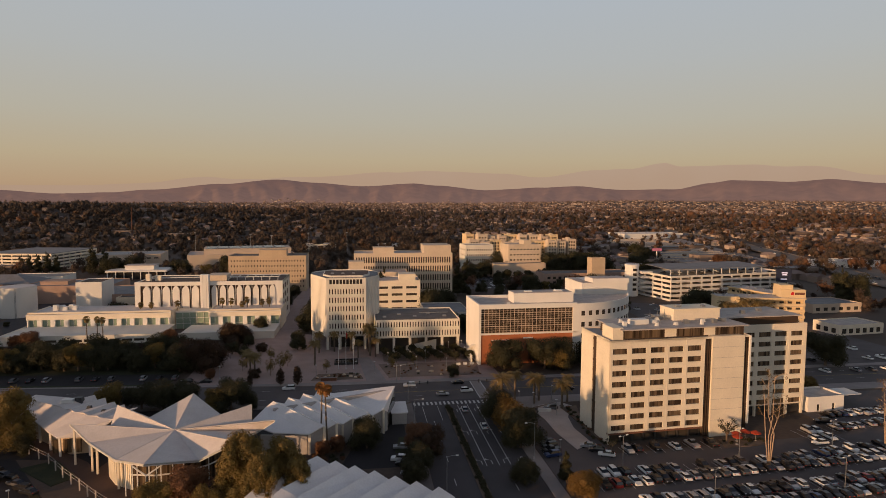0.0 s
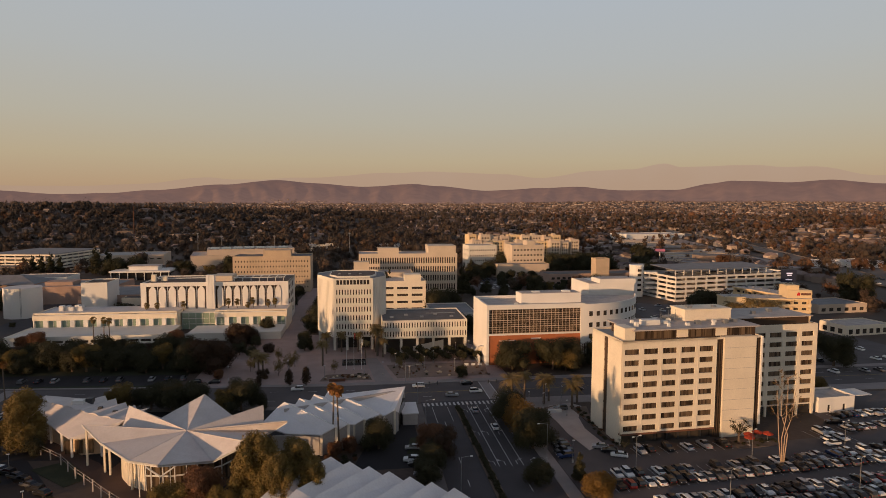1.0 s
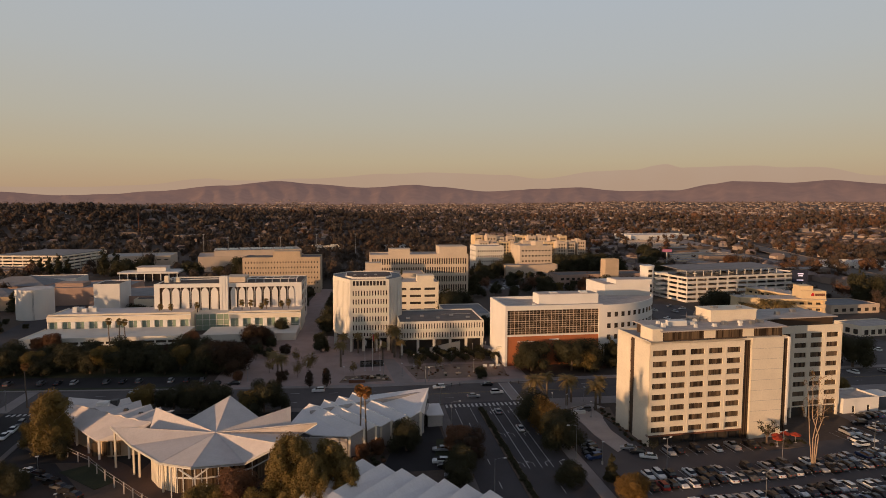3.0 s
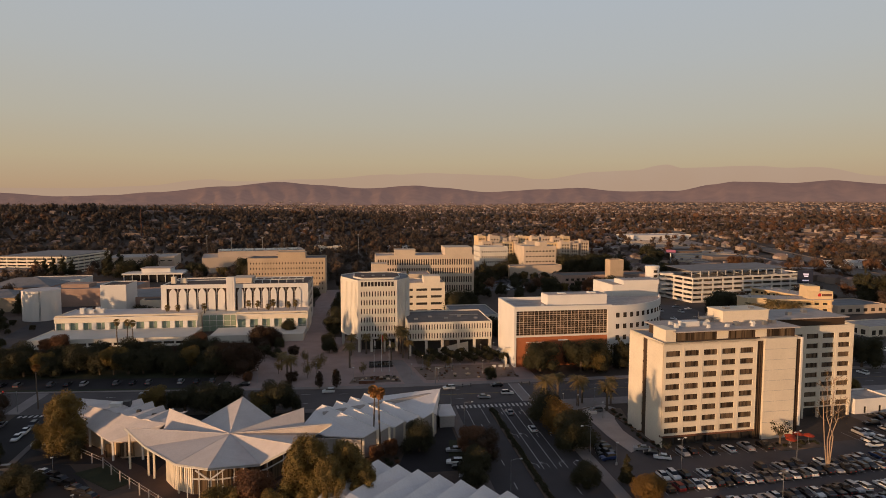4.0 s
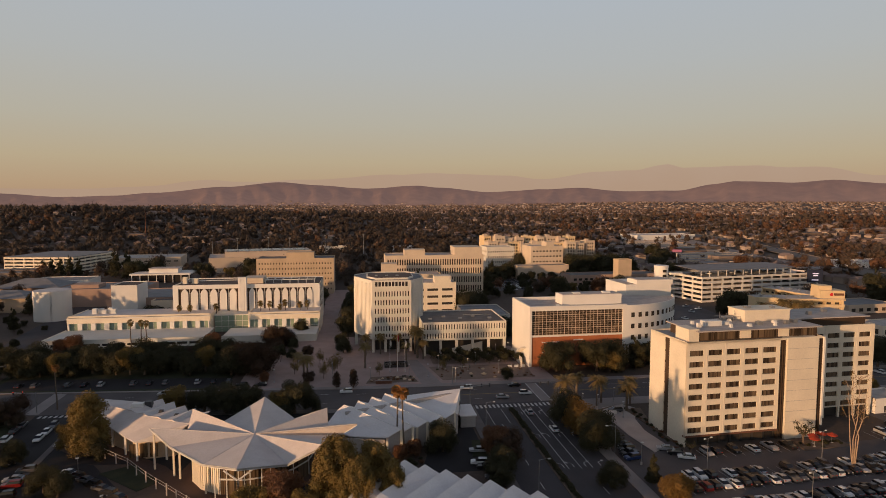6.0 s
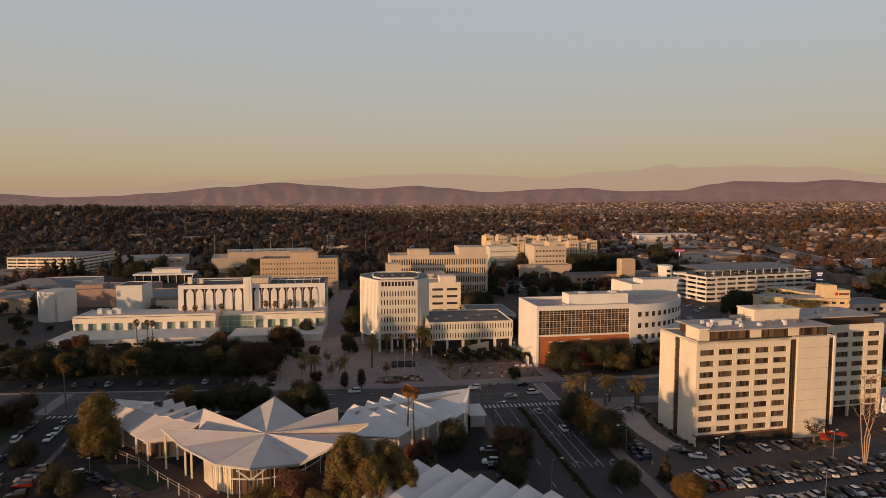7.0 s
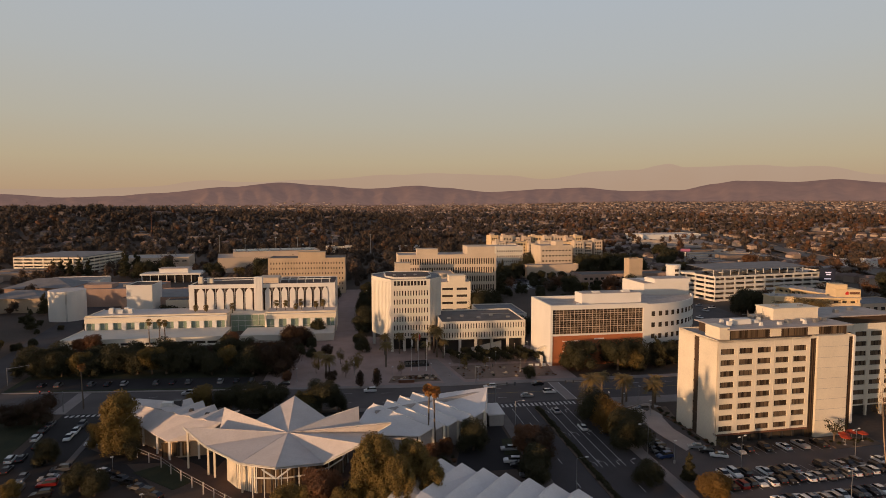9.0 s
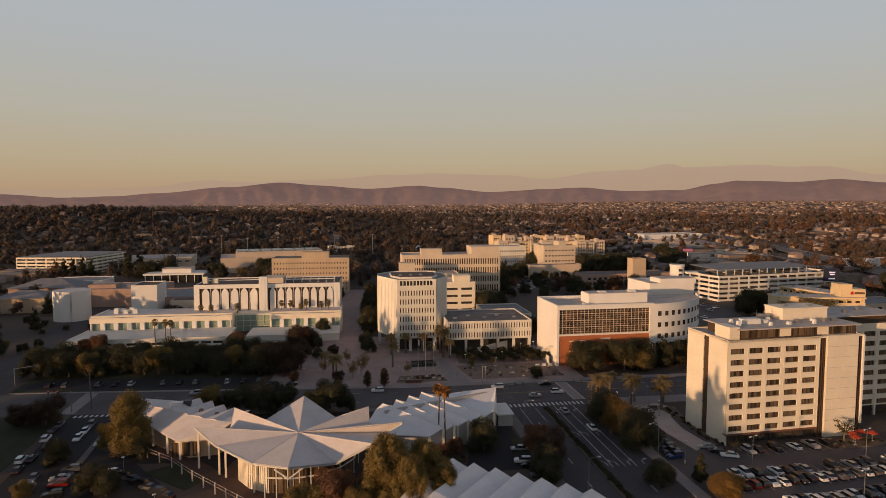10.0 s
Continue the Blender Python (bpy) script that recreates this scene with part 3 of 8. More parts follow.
for k in range(34):
    x = -96 + 12.5 * k
    if abs(x - 36) > 18 and x < 260:
        yb = 168.3 + max(0.0, (-14 - x)) * 0.083
        stripe("lane_dash", x, x + 3.0, yb - 4.6, yb - 4.46)
        stripe("lane_dash", x, x + 3.0, yb + 4.6, yb + 4.74)
stripe("lane_line", 45, 240, 167.8, 167.95, "paint_yellow")
stripe("lane_line", -12, 34, 168.2, 168.35, "paint_yellow")


def turn_arrow(x, y, left):
    g = Geo()
    s = -1 if left else 1
    g.box(x - 0.09, x + 0.09, y, y + 1.9, 0.006, 0.012)
    g.add([(x - 0.09, y + 1.9, 0.012), (x + 0.09, y + 1.9, 0.012), (x + s * 1.1, y + 2.6, 0.012), (x + s * 1.1, y + 2.85, 0.012)], [(0, 1, 2, 3) if s > 0 else (0, 1, 2, 3)])
    g.add([(x + s * 1.0, y + 2.2, 0.012), (x + s * 1.9, y + 2.85, 0.012), (x + s * 1.0, y + 3.2, 0.012)], [(0, 1, 2)])
    return tagged(put("turn_arrow", g.mesh("turn_arrow", "paint_white")), "worn painted turn arrow", "road marking", "road markings", "structure")


for y in (147.5, 129.5, 110.8):
    for x, lf in ((28.4, True), (30.9, True), (33.9, False), (37.6, False)):
        turn_arrow(x, y, lf)

# ---------------------------------------------------------------- buildings
def roof_unit(parent, x, y, z, w, d, h, material="metal_white", label=""):
    g = Geo()
    g.box(x, x + w, y, y + d, z, z + h, 0.05)
    g.box(x + w * 0.1, x + w * 0.9, y - 0.04, y, z + h * 0.2, z + h * 0.8)
    g.box(x - 0.08, x + w + 0.08, y - 0.08, y + d + 0.08, z - 0.02, z + 0.15)
    return part("roof_unit", g, material, parent, label)


def parapet(g, x0, x1, y0, y1, z0, z1, t=0.3):
    g.box(x0, x1, y0, y0 + t, z0, z1)
    g.box(x0, x1, y1 - t, y1, z0, z1)
    g.box(x0, x0 + t, y0 + t, y1 - t, z0, z1)
    g.box(x1 - t, x1, y0 + t, y1 - t, z0, z1)


def build_hotel():
    h = thing("hotel", "cream stucco hotel tower in two offset slabs beside a car park", "hotel", at(63.3, 118.0, 0, 3.5))
    zs = [23.75 - 2.91 * i for i in range(8)]
    ra = row_rects(5, 0.75, 5.42, 4.1, [z + 0.15 for z in zs], 1.48)
    g = Geo().facade(27.6, 3.0, 27.4, ra, 0.4)
    for i in range(6):                                   # slim proud ribs between the bays
        u = 0.18 + i * 5.42
        part("rib", Geo().box(u, u + 0.24, -0.05, 0.0, 3.0, 27.1), "stucco_cream", h)
    for i in range(8):
        part("joint_strip", Geo().box(0.0, 27.6, -0.02, 0.0, 23.28 - 2.91 * i, 23.34 - 2.91 * i), "stucco_cream", h)
    g.box(0, 27.6, 0.0, 0.35, 27.4, 27.6)
    part("south_wall", g, "stucco_cream", h)
    windows(h, Matrix(), ra, 0.4, "glass_bronze", (0.5,), label="curtained bronze window")
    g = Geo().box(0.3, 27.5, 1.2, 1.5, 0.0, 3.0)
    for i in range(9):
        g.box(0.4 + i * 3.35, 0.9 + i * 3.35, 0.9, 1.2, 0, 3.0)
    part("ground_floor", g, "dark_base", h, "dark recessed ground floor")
    for i in range(8):
        part("glass_door" if i == 3 else "shopfront", Geo().box(1.1 + i * 3.35, 3.5 + i * 3.35, 1.05, 1.16, 0.3, 2.5), "glass_dark", h)
    part("band", Geo().box(0.0, 27.6, -0.06, 1.2, 2.5, 3.0), "brick_brown", h, "rust-brown band over the ground floor")
    # west end: two blank panels with a brown slot between them
    g = Geo().box(0.0, 0.4, 0.4, 7.9, 0, 27.4).box(0.0, 0.4, 10.1, 17.3, 0, 27.4)
    g.box(0.0, 0.3, 0.0, 0.4, 0, 3.0)
    for z in (9.0, 18.0):
        g.box(-0.02, 0.0, 0.5, 7.9, z, z + 0.05)
    part("west_wall", g, "stucco_cream", h)
    g = Geo().box(0.25, 0.6, 7.9, 10.1, 0, 27.2)
    for i in range(9):
        g.box(0.12, 0.25, 7.9, 10.1, 2.6 + 2.91 * i, 3.1 + 2.91 * i)
    part("west_slot", g, "brown_trim", h, "brown glazed slot")
    # core of the slab, stair tower and slots
    g = Geo().box(1.3, 41.0, 1.7, 17.2, 0.02, 27.0)
    part("core", g, "stucco_cream", h)
    part("stair_tower", Geo().box(29.7, 39.4, -0.25, 5.0, 0, 27.5), "stucco_cream", h)
    for z in (4.6, 7.5, 10.3, 13.2, 16.0, 18.9, 21.7, 24.6):
        part("panel_joint", Geo().box(29.7, 39.4, -0.275, -0.25, z, z + 0.07), "concrete_grey", h)
    for u0, u1 in ((27.6, 29.7), (39.4, 41.0)):
        part("slot", Geo().box(u0, u1, 0.5, 0.8, 0, 27.2), "brown_trim", h, "brown recessed strip of glazing")
        for i in range(3):
            part("mullion", Geo().box(u0 + 0.35 + 0.6 * i, min(u0 + 0.5 + 0.6 * i, u1), 0.2, 0.5, 0, 27.0), "brown_trim", h)
        for i in range(9):
            part("slot_pane", Geo().box(u0 + 0.1, u1 - 0.1, 0.42, 0.5, 0.6 + 2.91 * i, 2.6 + 2.91 * i), "glass_dark", h)
    part("fin", Geo().box(41.0, 41.5, -0.25, 11.0, 3.0, 27.4), "stucco_white", h)
    # second slab
    rb = row_rects(5, 0.7, 5.5, 4.1, [z + 0.15 for z in zs], 1.48)
    mb = pose(41.5, 11.0, 0)
    g = Geo()
    g.m = mb
    g.facade(28.1, 3.2, 27.6, rb, 0.4)
    for i in range(5):
        part("rib", Geo().box(5.38 + 5.5 * i, 5.62 + 5.5 * i, -0.05, 0.0, 3.2, 27.3), "stucco_cream", h, m=mb)
    g.box(0.0, 28.1, 0.45, 16.0, 3.2, 27.2)
    part("east_slab", g, "stucco_cream", h)
    g = Geo()
    g.m = mb
    parapet(g, 0, 28.1, 0, 16.2, 27.6, 27.7)
    part("parapet", g, "stucco_cream", h)
    windows(h, mb, rb, 0.4, "glass_bronze", (0.5,), label="curtained bronze window")
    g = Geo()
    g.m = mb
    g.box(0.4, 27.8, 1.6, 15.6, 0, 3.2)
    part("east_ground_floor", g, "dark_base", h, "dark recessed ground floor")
    for i in range(6):
        part("column", Geo().box(41.8 + 5.4 * i, 42.4 + 5.4 * i, 11.1, 11.7, 0, 3.2), "stucco_cream", h)
    for x0, x1, y0, y1, dz in ((42.6, 67.6, 12.9, 25.0, 28.0),):
        part("east_penthouse", Geo().box(x0, x1, y0 - 0.4, y1, 27.2, 29.8), "brown_trim", h, "brown recessed top storey")
        part("east_roof", Geo().box(x0 - 0.8, x1 + 0.4, y0 - 1.6, y1 + 0.8, 29.8, 30.1), "roof_gravel", h)
    # roof of the first slab
    g = Geo()
    parapet(g, 0, 41.0, 0.0, 17.3, 27.0, 27.6)
    part("parapet", g, "stucco_cream", h)
    part("roof", Geo().box(0.3, 40.8, 1.7, 17.0, 27.0, 27.25), "roof_gravel", h)
    part("penthouse", Geo().box(4.4, 40.6, 1.9, 14.6, 27.25, 29.9), "brown_trim", h, "brown glazed roof storey")
    for i in range(9):
        part("penthouse_window", Geo().box(4.9 + 3.9 * i, 8.3 + 3.9 * i, 1.78, 1.9, 27.6, 29.6), "glass_bronze" if i not in (3, 6) else "stucco_cream", h)
    part("corner_block", Geo().box(1.4, 4.4, 1.6, 7.5, 27.25, 30.6), "stucco_cream", h)
    g = Geo().box(3.4, 41.4, 0.6, 15.4, 29.9, 30.2)
    part("roof_slab", g, "roof_gravel", h, "flat gravel roof slab")
    part("lift_house", Geo().box(24.0, 38.6, 9.5, 16.4, 29.95, 33.2).box(23.8, 38.8, 9.3, 16.6, 33.2, 33.5), "stucco_cream", h)
    for ux, uy, uw, uh in ((7.4, 9.2, 0.8, 0.9), (12.0, 10.6, 1.1, 0.7), (20.8, 3.6, 0.9, 0.8), (24.6, 4.8, 1.4, 1.0), (28.4, 3.2, 0.7, 1.2), (31.0, 6.6, 1.0, 0.7), (36.6, 6.0, 1.6, 0.9), (15.0, 3.4, 0.7, 1.0), (26.5, 12.0, 1.6, 3.9), (34.2, 11.4, 1.2, 3.8)):
        roof_unit(h, ux, uy, 30.2, uw, uw, uh, "metal_grey" if uw > 1.0 else "metal_white")
    roof_unit(h, 9.2, 6.2, 29.95, 5.2, 2.2, 1.6)
    roof_unit(h, 16.0, 7.0, 29.95, 1.4, 1.4, 1.1)
    roof_unit(h, 6.0, 4.4, 29.95, 1.0, 1.0, 1.6)
    roof_unit(h, 19.5, 11.5, 29.95, 2.6, 2.2, 1.4, "metal_grey")
    roof_unit(h, 33.0, 4.5, 29.95, 1.2, 1.0, 1.3, "metal_grey")
    g = Geo()
    for i in range(9):                                   # rack of aerials and pipework
        x, y = 17.6 + i * 0.75, 11.0 + (i % 3) * 1.3
        g.tube([(x, y, 29.95), (x, y, 31.6 + (i % 4) * 0.5)], [0.06, 0.04], 5)
    for z in (30.6, 31.4):
        g.tube([(17.4, 11.0, z), (24.0, 11.0, z)], [0.05, 0.05], 5)
        g.tube([(17.4, 13.6, z), (24.0, 13.6, z)], [0.05, 0.05], 5)
    part("aerials", g, "metal_grey", h, "cluster of slim roof aerials")
    g = Geo()
    for i in range(14):
        a = 2 * math.pi * i / 14
        g.add([(17.6, 8.0, 30.5), (17.6 + 0.9 * math.cos(a), 7.6, 30.9 + 0.9 * math.sin(a)), (17.6 + 0.9 * math.cos(a + 0.449), 7.6, 30.9 + 0.9 * math.sin(a + 0.449))], [(0, 1, 2)])
    g.tube([(17.6, 8.2, 29.95), (17.6, 8.0, 30.6)], [0.08, 0.08], 6)
    part("satellite_dish", g, "metal_white", h)
    roof_unit(h, 51.0, 16.0, 30.1, 1.2, 1.2, 1.0, "metal_grey")
    roof_unit(h, 59.0, 19.0, 30.1, 1.4, 1.2, 0.9, "metal_grey")
    return h


build_hotel()


def build_business_hall():
    b = thing("lecture_hall", "white college hall with brown gridded glass over orange brick", "building", at(45.0, 197.5, 0, 1.5))
    W, D, H = 40.0, 24.0, 23.7
    g = Geo().box(0, 0.9, 0, 3.0, 0, H).box(0.9, W, 0.0, 1.2, 21.9, H).box(38.4, W, 0.0, 1.2, 0, 21.9)
    g.box(0, 0.8, 3.0, D, 0, H).box(0.8, W, D - 0.8, D, 0, H).box(0.9, W, 0.0, 0.8, 11.7, 12.3)
    part("wall", g, "stucco_white", b)
    part("roof", Geo().box(0.8, W, 1.2, D - 0.8, 21.9, 22.5), "roof_gravel", b)
    part("brick_base", Geo().box(0.9, 38.4, 0.35, 1.0, 0, 11.7), "brick_orange", b, "orange brick base")
    part("ledges", Geo().box(5.0, 12.0, 0.22, 0.36, 9.4, 9.7).box(18.0, 22.0, 0.22, 0.36, 9.9, 10.4).box(5.0, 12.0, 0.22, 0.36, 5.4, 5.7), "stucco_white", b)
    part("curtain_glass", Geo().box(0.9, 38.4, 0.75, 0.9, 12.3, 21.9), "glass_grid", b, "brown reflecting glass")
    for i in range(26):
        u = 0.9 + 37.5 * i / 25
        part("mullion", Geo().box(u - 0.055, u + 0.055, 0.6, 0.76, 12.3, 21.9), "stucco_tan", b)
    for i in range(12):
        z = 12.3 + 9.6 * i / 11
        part("transom", Geo().box(0.9, 38.4, 0.62, 0.75, z - (0.09 if i % 3 == 0 else 0.03), z + (0.09 if i % 3 == 0 else 0.03)), "stucco_tan", b)
    part("roof_house", Geo().box(16.5, 42.0, 9.0, 17.0, 22.5, 26.5), "stucco_white", b)
    part("roof_house_top", Geo().box(16.9, 41.6, 9.4, 16.6, 26.5, 26.65), "roof_gravel", b)
    roof_unit(b, 13.0, 6.0, 22.5, 1.2, 1.2, 0.8)
    roof_unit(b, 22.0, 11.0, 26.65, 3.0, 2.0, 0.5)
    roof_unit(b, 35.0, 11.0, 26.65, 3.0, 2.4, 0.6)
    # curved east wing
    cx, cy, R = 40.0, 36.0, 36.0
    n = 22
    for side, r0, r1, z0, z1, nm, mt in (("o", R - 0.5, R, 7.5, 23.3, "curved_wall", "stucco_white"), ("b", R - 3.0, R - 2.6, 0.0, 7.5, "curved_base", "glass_dark")):
        g = Geo()
        pts = []
        for i in range(n + 1):
            a = radians(-90 + 72 * i / n)
            pts.append((math.cos(a), math.sin(a)))
        vs = [(cx + c * r, cy + s * r, z) for c, s in pts for r, z in ((r0, z0), (r1, z0), (r1, z1), (r0, z1))]
        fs = [(4 * i + k, 4 * i + (k + 1) % 4, 4 * i + 4 + (k + 1) % 4, 4 * i + 4 + k) for i in range(n) for k in range(4)]
        g.add(vs, fs + [(3, 2, 1, 0), (4 * n, 4 * n + 1, 4 * n + 2, 4 * n + 3)])
        part(nm, g, mt, b)
    g = Geo()
    g.prism([(cx + math.cos(radians(-90 + 72 * i / n)) * (R - 0.5), cy + math.sin(radians(-90 + 72 * i / n)) * (R - 0.5)) for i in range(n + 1)] + [(cx, cy - 4.0)], 22.0, 22.4)
    part("curved_roof", g, "roof_gravel", b)
    wm, pm = window_mesh(1.5, 1.9, 0.07, (0.5,), (0.5,))
    pane = pm.mesh("pane", "glass_dark")
    for z in (18.4, 13.9, 9.4):
        for i in range(13):
            a = -90 + 4.2 + i * 5.2
            ob = put("window", wm, b, Matrix.Translation((cx, cy, z)) @ pose(0, 0, 0, 0, 0, a + 90) @ Matrix.Translation((-0.75, -R - 0.03, 0)))
            put("pane", pane, ob, Matrix.Translation((0, -0.02, 0)))
    for i in range(7):
        a = radians(-88 + i * 10)
        part("column", Geo().tube([(cx + math.cos(a) * (R - 0.8), cy + math.sin(a) * (R - 0.8), 0), (cx + math.cos(a) * (R - 0.8), cy + math.sin(a) * (R - 0.8), 7.5)], [0.4, 0.4], 8), "concrete_white", b)
    part("rear_tower", Geo().box(55.0, 77.0, 31.0, 52.0, 0, 27.0).box(60.0, 77.5, 30.6, 40.0, 27.0, 29.0), "stucco_white", b)
    part("rear_tower_roof", Geo().box(60.5, 77.0, 31.0, 39.5, 29.0, 29.15).box(55.4, 59.8, 31.5, 51.0, 27.0, 27.15), "roof_gravel", b)
    # stair and canopy on the west end
    g = Geo()
    for i in range(7):
        g.box(-1.8 - 0.0, -0.05, 4.0 + i * 1.6, 5.6 + i * 1.6, 6.5 - i * 0.7, 6.9 - i * 0.7)
    g.box(-2.2, -1.9, 3.0, 18.0, 0, 3.2)
    part("outer_stair", g, "concrete_white", b)
    return b


build_business_hall()


def ribbed_face(g, w, z0, z1, slots, rib, proud):
    g.facade(w, z0, z1, slots, 0.5)
    r = Geo()
    r.m = g.m
    for u in sorted({q[0] for q in slots}):
        r.box(u - rib, u - rib * 0.25, -proud, 0, z0 + 0.2, z1 - 0.4)
    return r


def build_admin_tower():
    b = thing("office_tower", "white precast concrete office tower with narrow slot windows, raised on columns", "building", at(-14.7, 228.5))
    z0, z1 = 6.0, 31.0
    ol = [(0, 0), (16.6, 0), (22.6, 9.5), (22.6, 24), (16.6, 33), (0, 33), (-7.6, 24), (-7.6, 16.0)]
    rows = [9.2 + 3.7 * i for i in range(5)]
    for i, (p, q) in enumerate(zip(ol, ol[1:] + ol[:1])):
        w = math.hypot(q[0] - p[0], q[1] - p[1])
        m = pose(p[0], p[1], 0, 0, 0, math.degrees(math.atan2(q[1] - p[1], q[0] - p[0])))
        g = Geo()
        g.m = m
        if i == 0:
            slots = [(1.2 + 1.17 * k, 1.2 + 1.17 * k + 0.44, z, z + 2.2) for z in rows for k in range(13)] + [(1.2 + 1.17 * k, 1.2 + 1.17 * k + 0.44, 6.6, 8.0) for k in range(13)]
            ribs = ribbed_face(g, w, z0, 28.0, slots, 0.3, 0.18)
            top = [(1.3 + 1.42 * k, 1.3 + 1.42 * k + 1.05, 28.3, 30.3) for k in range(10)]
            g.facade(w, 28.0, z1, top, 0.7)
            windows(b, m, slots, 0.42, "glass_slot", bar=0.04)
            gg = Geo()
            gg.m = m
            for a, c, d, e in top:
                gg.box(a, c, 0.6, 0.68, d, e)
            part("arcade_glass", gg, "dark_recess", b)
            for z in rows:                               # scalloped heads between the storeys
                for k in range(13):
                    ribs.box(1.1 + 1.17 * k, 1.9 + 1.17 * k, -0.22, 0.0, z + 2.55, z + 2.8)
        else:
            g.facade(w, z0, z1, [], 0.3)
            ribs = Geo()
            ribs.m = m
            k = 0
            while 0.9 + k * 1.3 < w - 0.5:
                ribs.box(0.9 + k * 1.3, 1.05 + k * 1.3, -0.12, 0, z0 + 0.3, z1 - 1.4)
                k += 1
        tagged(part("rib", ribs, "concrete_white", b), kind="stuff")
        part("wall", g, "concrete_white", b)
    part("soffit", Geo().prism([(x * 0.995, y * 0.995 + 0.05) for x, y in ol], z0 - 0.3, z0 + 0.2), "concrete_white", b)
    part("roof", Geo().prism([(8 + (x - 8) * 0.97, 16 + (y - 16) * 0.97) for x, y in ol], z1 - 0.6, z1 - 0.4), "roof_grey", b)
    part("roof_house", Geo().prism([(1.5, 5.5), (15.5, 5.5), (18.5, 12), (18.5, 24), (-2, 24), (-2, 12)], z1 - 0.4, z1 + 0.35), "concrete_white", b)
    part("roof_house_top", Geo().prism([(2.0, 6.0), (15.0, 6.0), (18.0, 12), (18.0, 23.5), (-1.5, 23.5), (-1.5, 12)], z1 + 0.35, z1 + 0.45), "roof_brown", b)
    for k in range(3):
        roof_unit(b, 1.5 + 4.6 * k, 11.0, z1 + 0.45, 1.2, 1.0, 0.5, "metal_grey")
    for x, y in ((0.4, 0.6), (5.6, 0.6), (11.0, 0.6), (16.2, 0.6), (-6.8, 16.5), (22.0, 10.0), (22.0, 23), (-6.8, 23)):
        part("column", Geo().box(x - 0.55, x + 0.55, y - 0.4, y + 0.8, 0, z0 - 0.3), "concrete_white", b)
    # near-black block: the shade beneath the raised tower is in its colour
    part("lobby", Geo().box(1.5, 15.5, 5.0, 30.0, 0, z0 - 0.3), "dark_recess", b, "dark recessed lobby")
    return b


build_admin_tower()


def build_low_wing():
    b = thing("office_wing", "low white concrete wing with two rows of slot windows on columns", "building", at(5.6, 219.2))
    w, d, z0, z1 = 35.6, 28.0, 6.6, 14.3
    slots = [(0.9 + 1.13 * k, 1.32 + 1.13 * k, z, z + 2.2) for z in (7.4, 11.1) for k in range(31)]
    g = Geo()
    tagged(part("rib", ribbed_face(g, w, z0, z1, slots, 0.33, 0.2), "concrete_white", b), kind="stuff")
    g.box(0, 0.3, 0, d, z0, z1).box(w - 0.3, w, 0.02, d, z0, z1).box(0.3, w - 0.3, d - 0.3, d, z0, z1).box(0.3, w - 0.3, 0.6, d - 0.3, z0, z0 + 0.3)
    part("wall", g, "concrete_white", b)
    windows(b, Matrix(), slots, 0.4, "glass_slot", bar=0.04)
    part("roof", Geo().box(0.3, w - 0.3, 0.5, d - 0.3, z1 - 0.8, z1 - 0.5), "roof_dark", b, "dark flat roof")
    g = Geo()
    for k in range(5):
        g.box(3.5 + 6.5 * k, 5.0 + 6.5 * k, 8 + (k % 2) * 5, 9.2 + (k % 2) * 5, z1 - 0.5, z1 + 0.1)
    g.box(20, 33, 17.0, 17.25, z1 - 0.5, z1 - 0.2)
    part("roof_vents", g, "metal_grey", b)
    for k in range(6):
        part("column", Geo().box(0.5 + 6.8 * k, 1.5 + 6.8 * k, 0.5, 1.6, 0, z0), "concrete_white", b)
    # near-black block added between the columns as painted undercroft shade
    part("under_hall", Geo().box(0.8, 34.8, 4.0, 26.0, 0, z0), "dark_recess", b)
    part("ramp", Geo().add([(13, 3.0, 0), (26, 3.0, 0), (26, 3.4, 0), (13, 3.4, 0), (13, 3.0, 2.4), (26, 3.0, 5.0), (26, 3.4, 5.0), (13, 3.4, 2.4)], BOX_F).box(13, 26, 2.6, 3.0, 0, 1.2), "concrete_white", b)
    return b


build_low_wing()


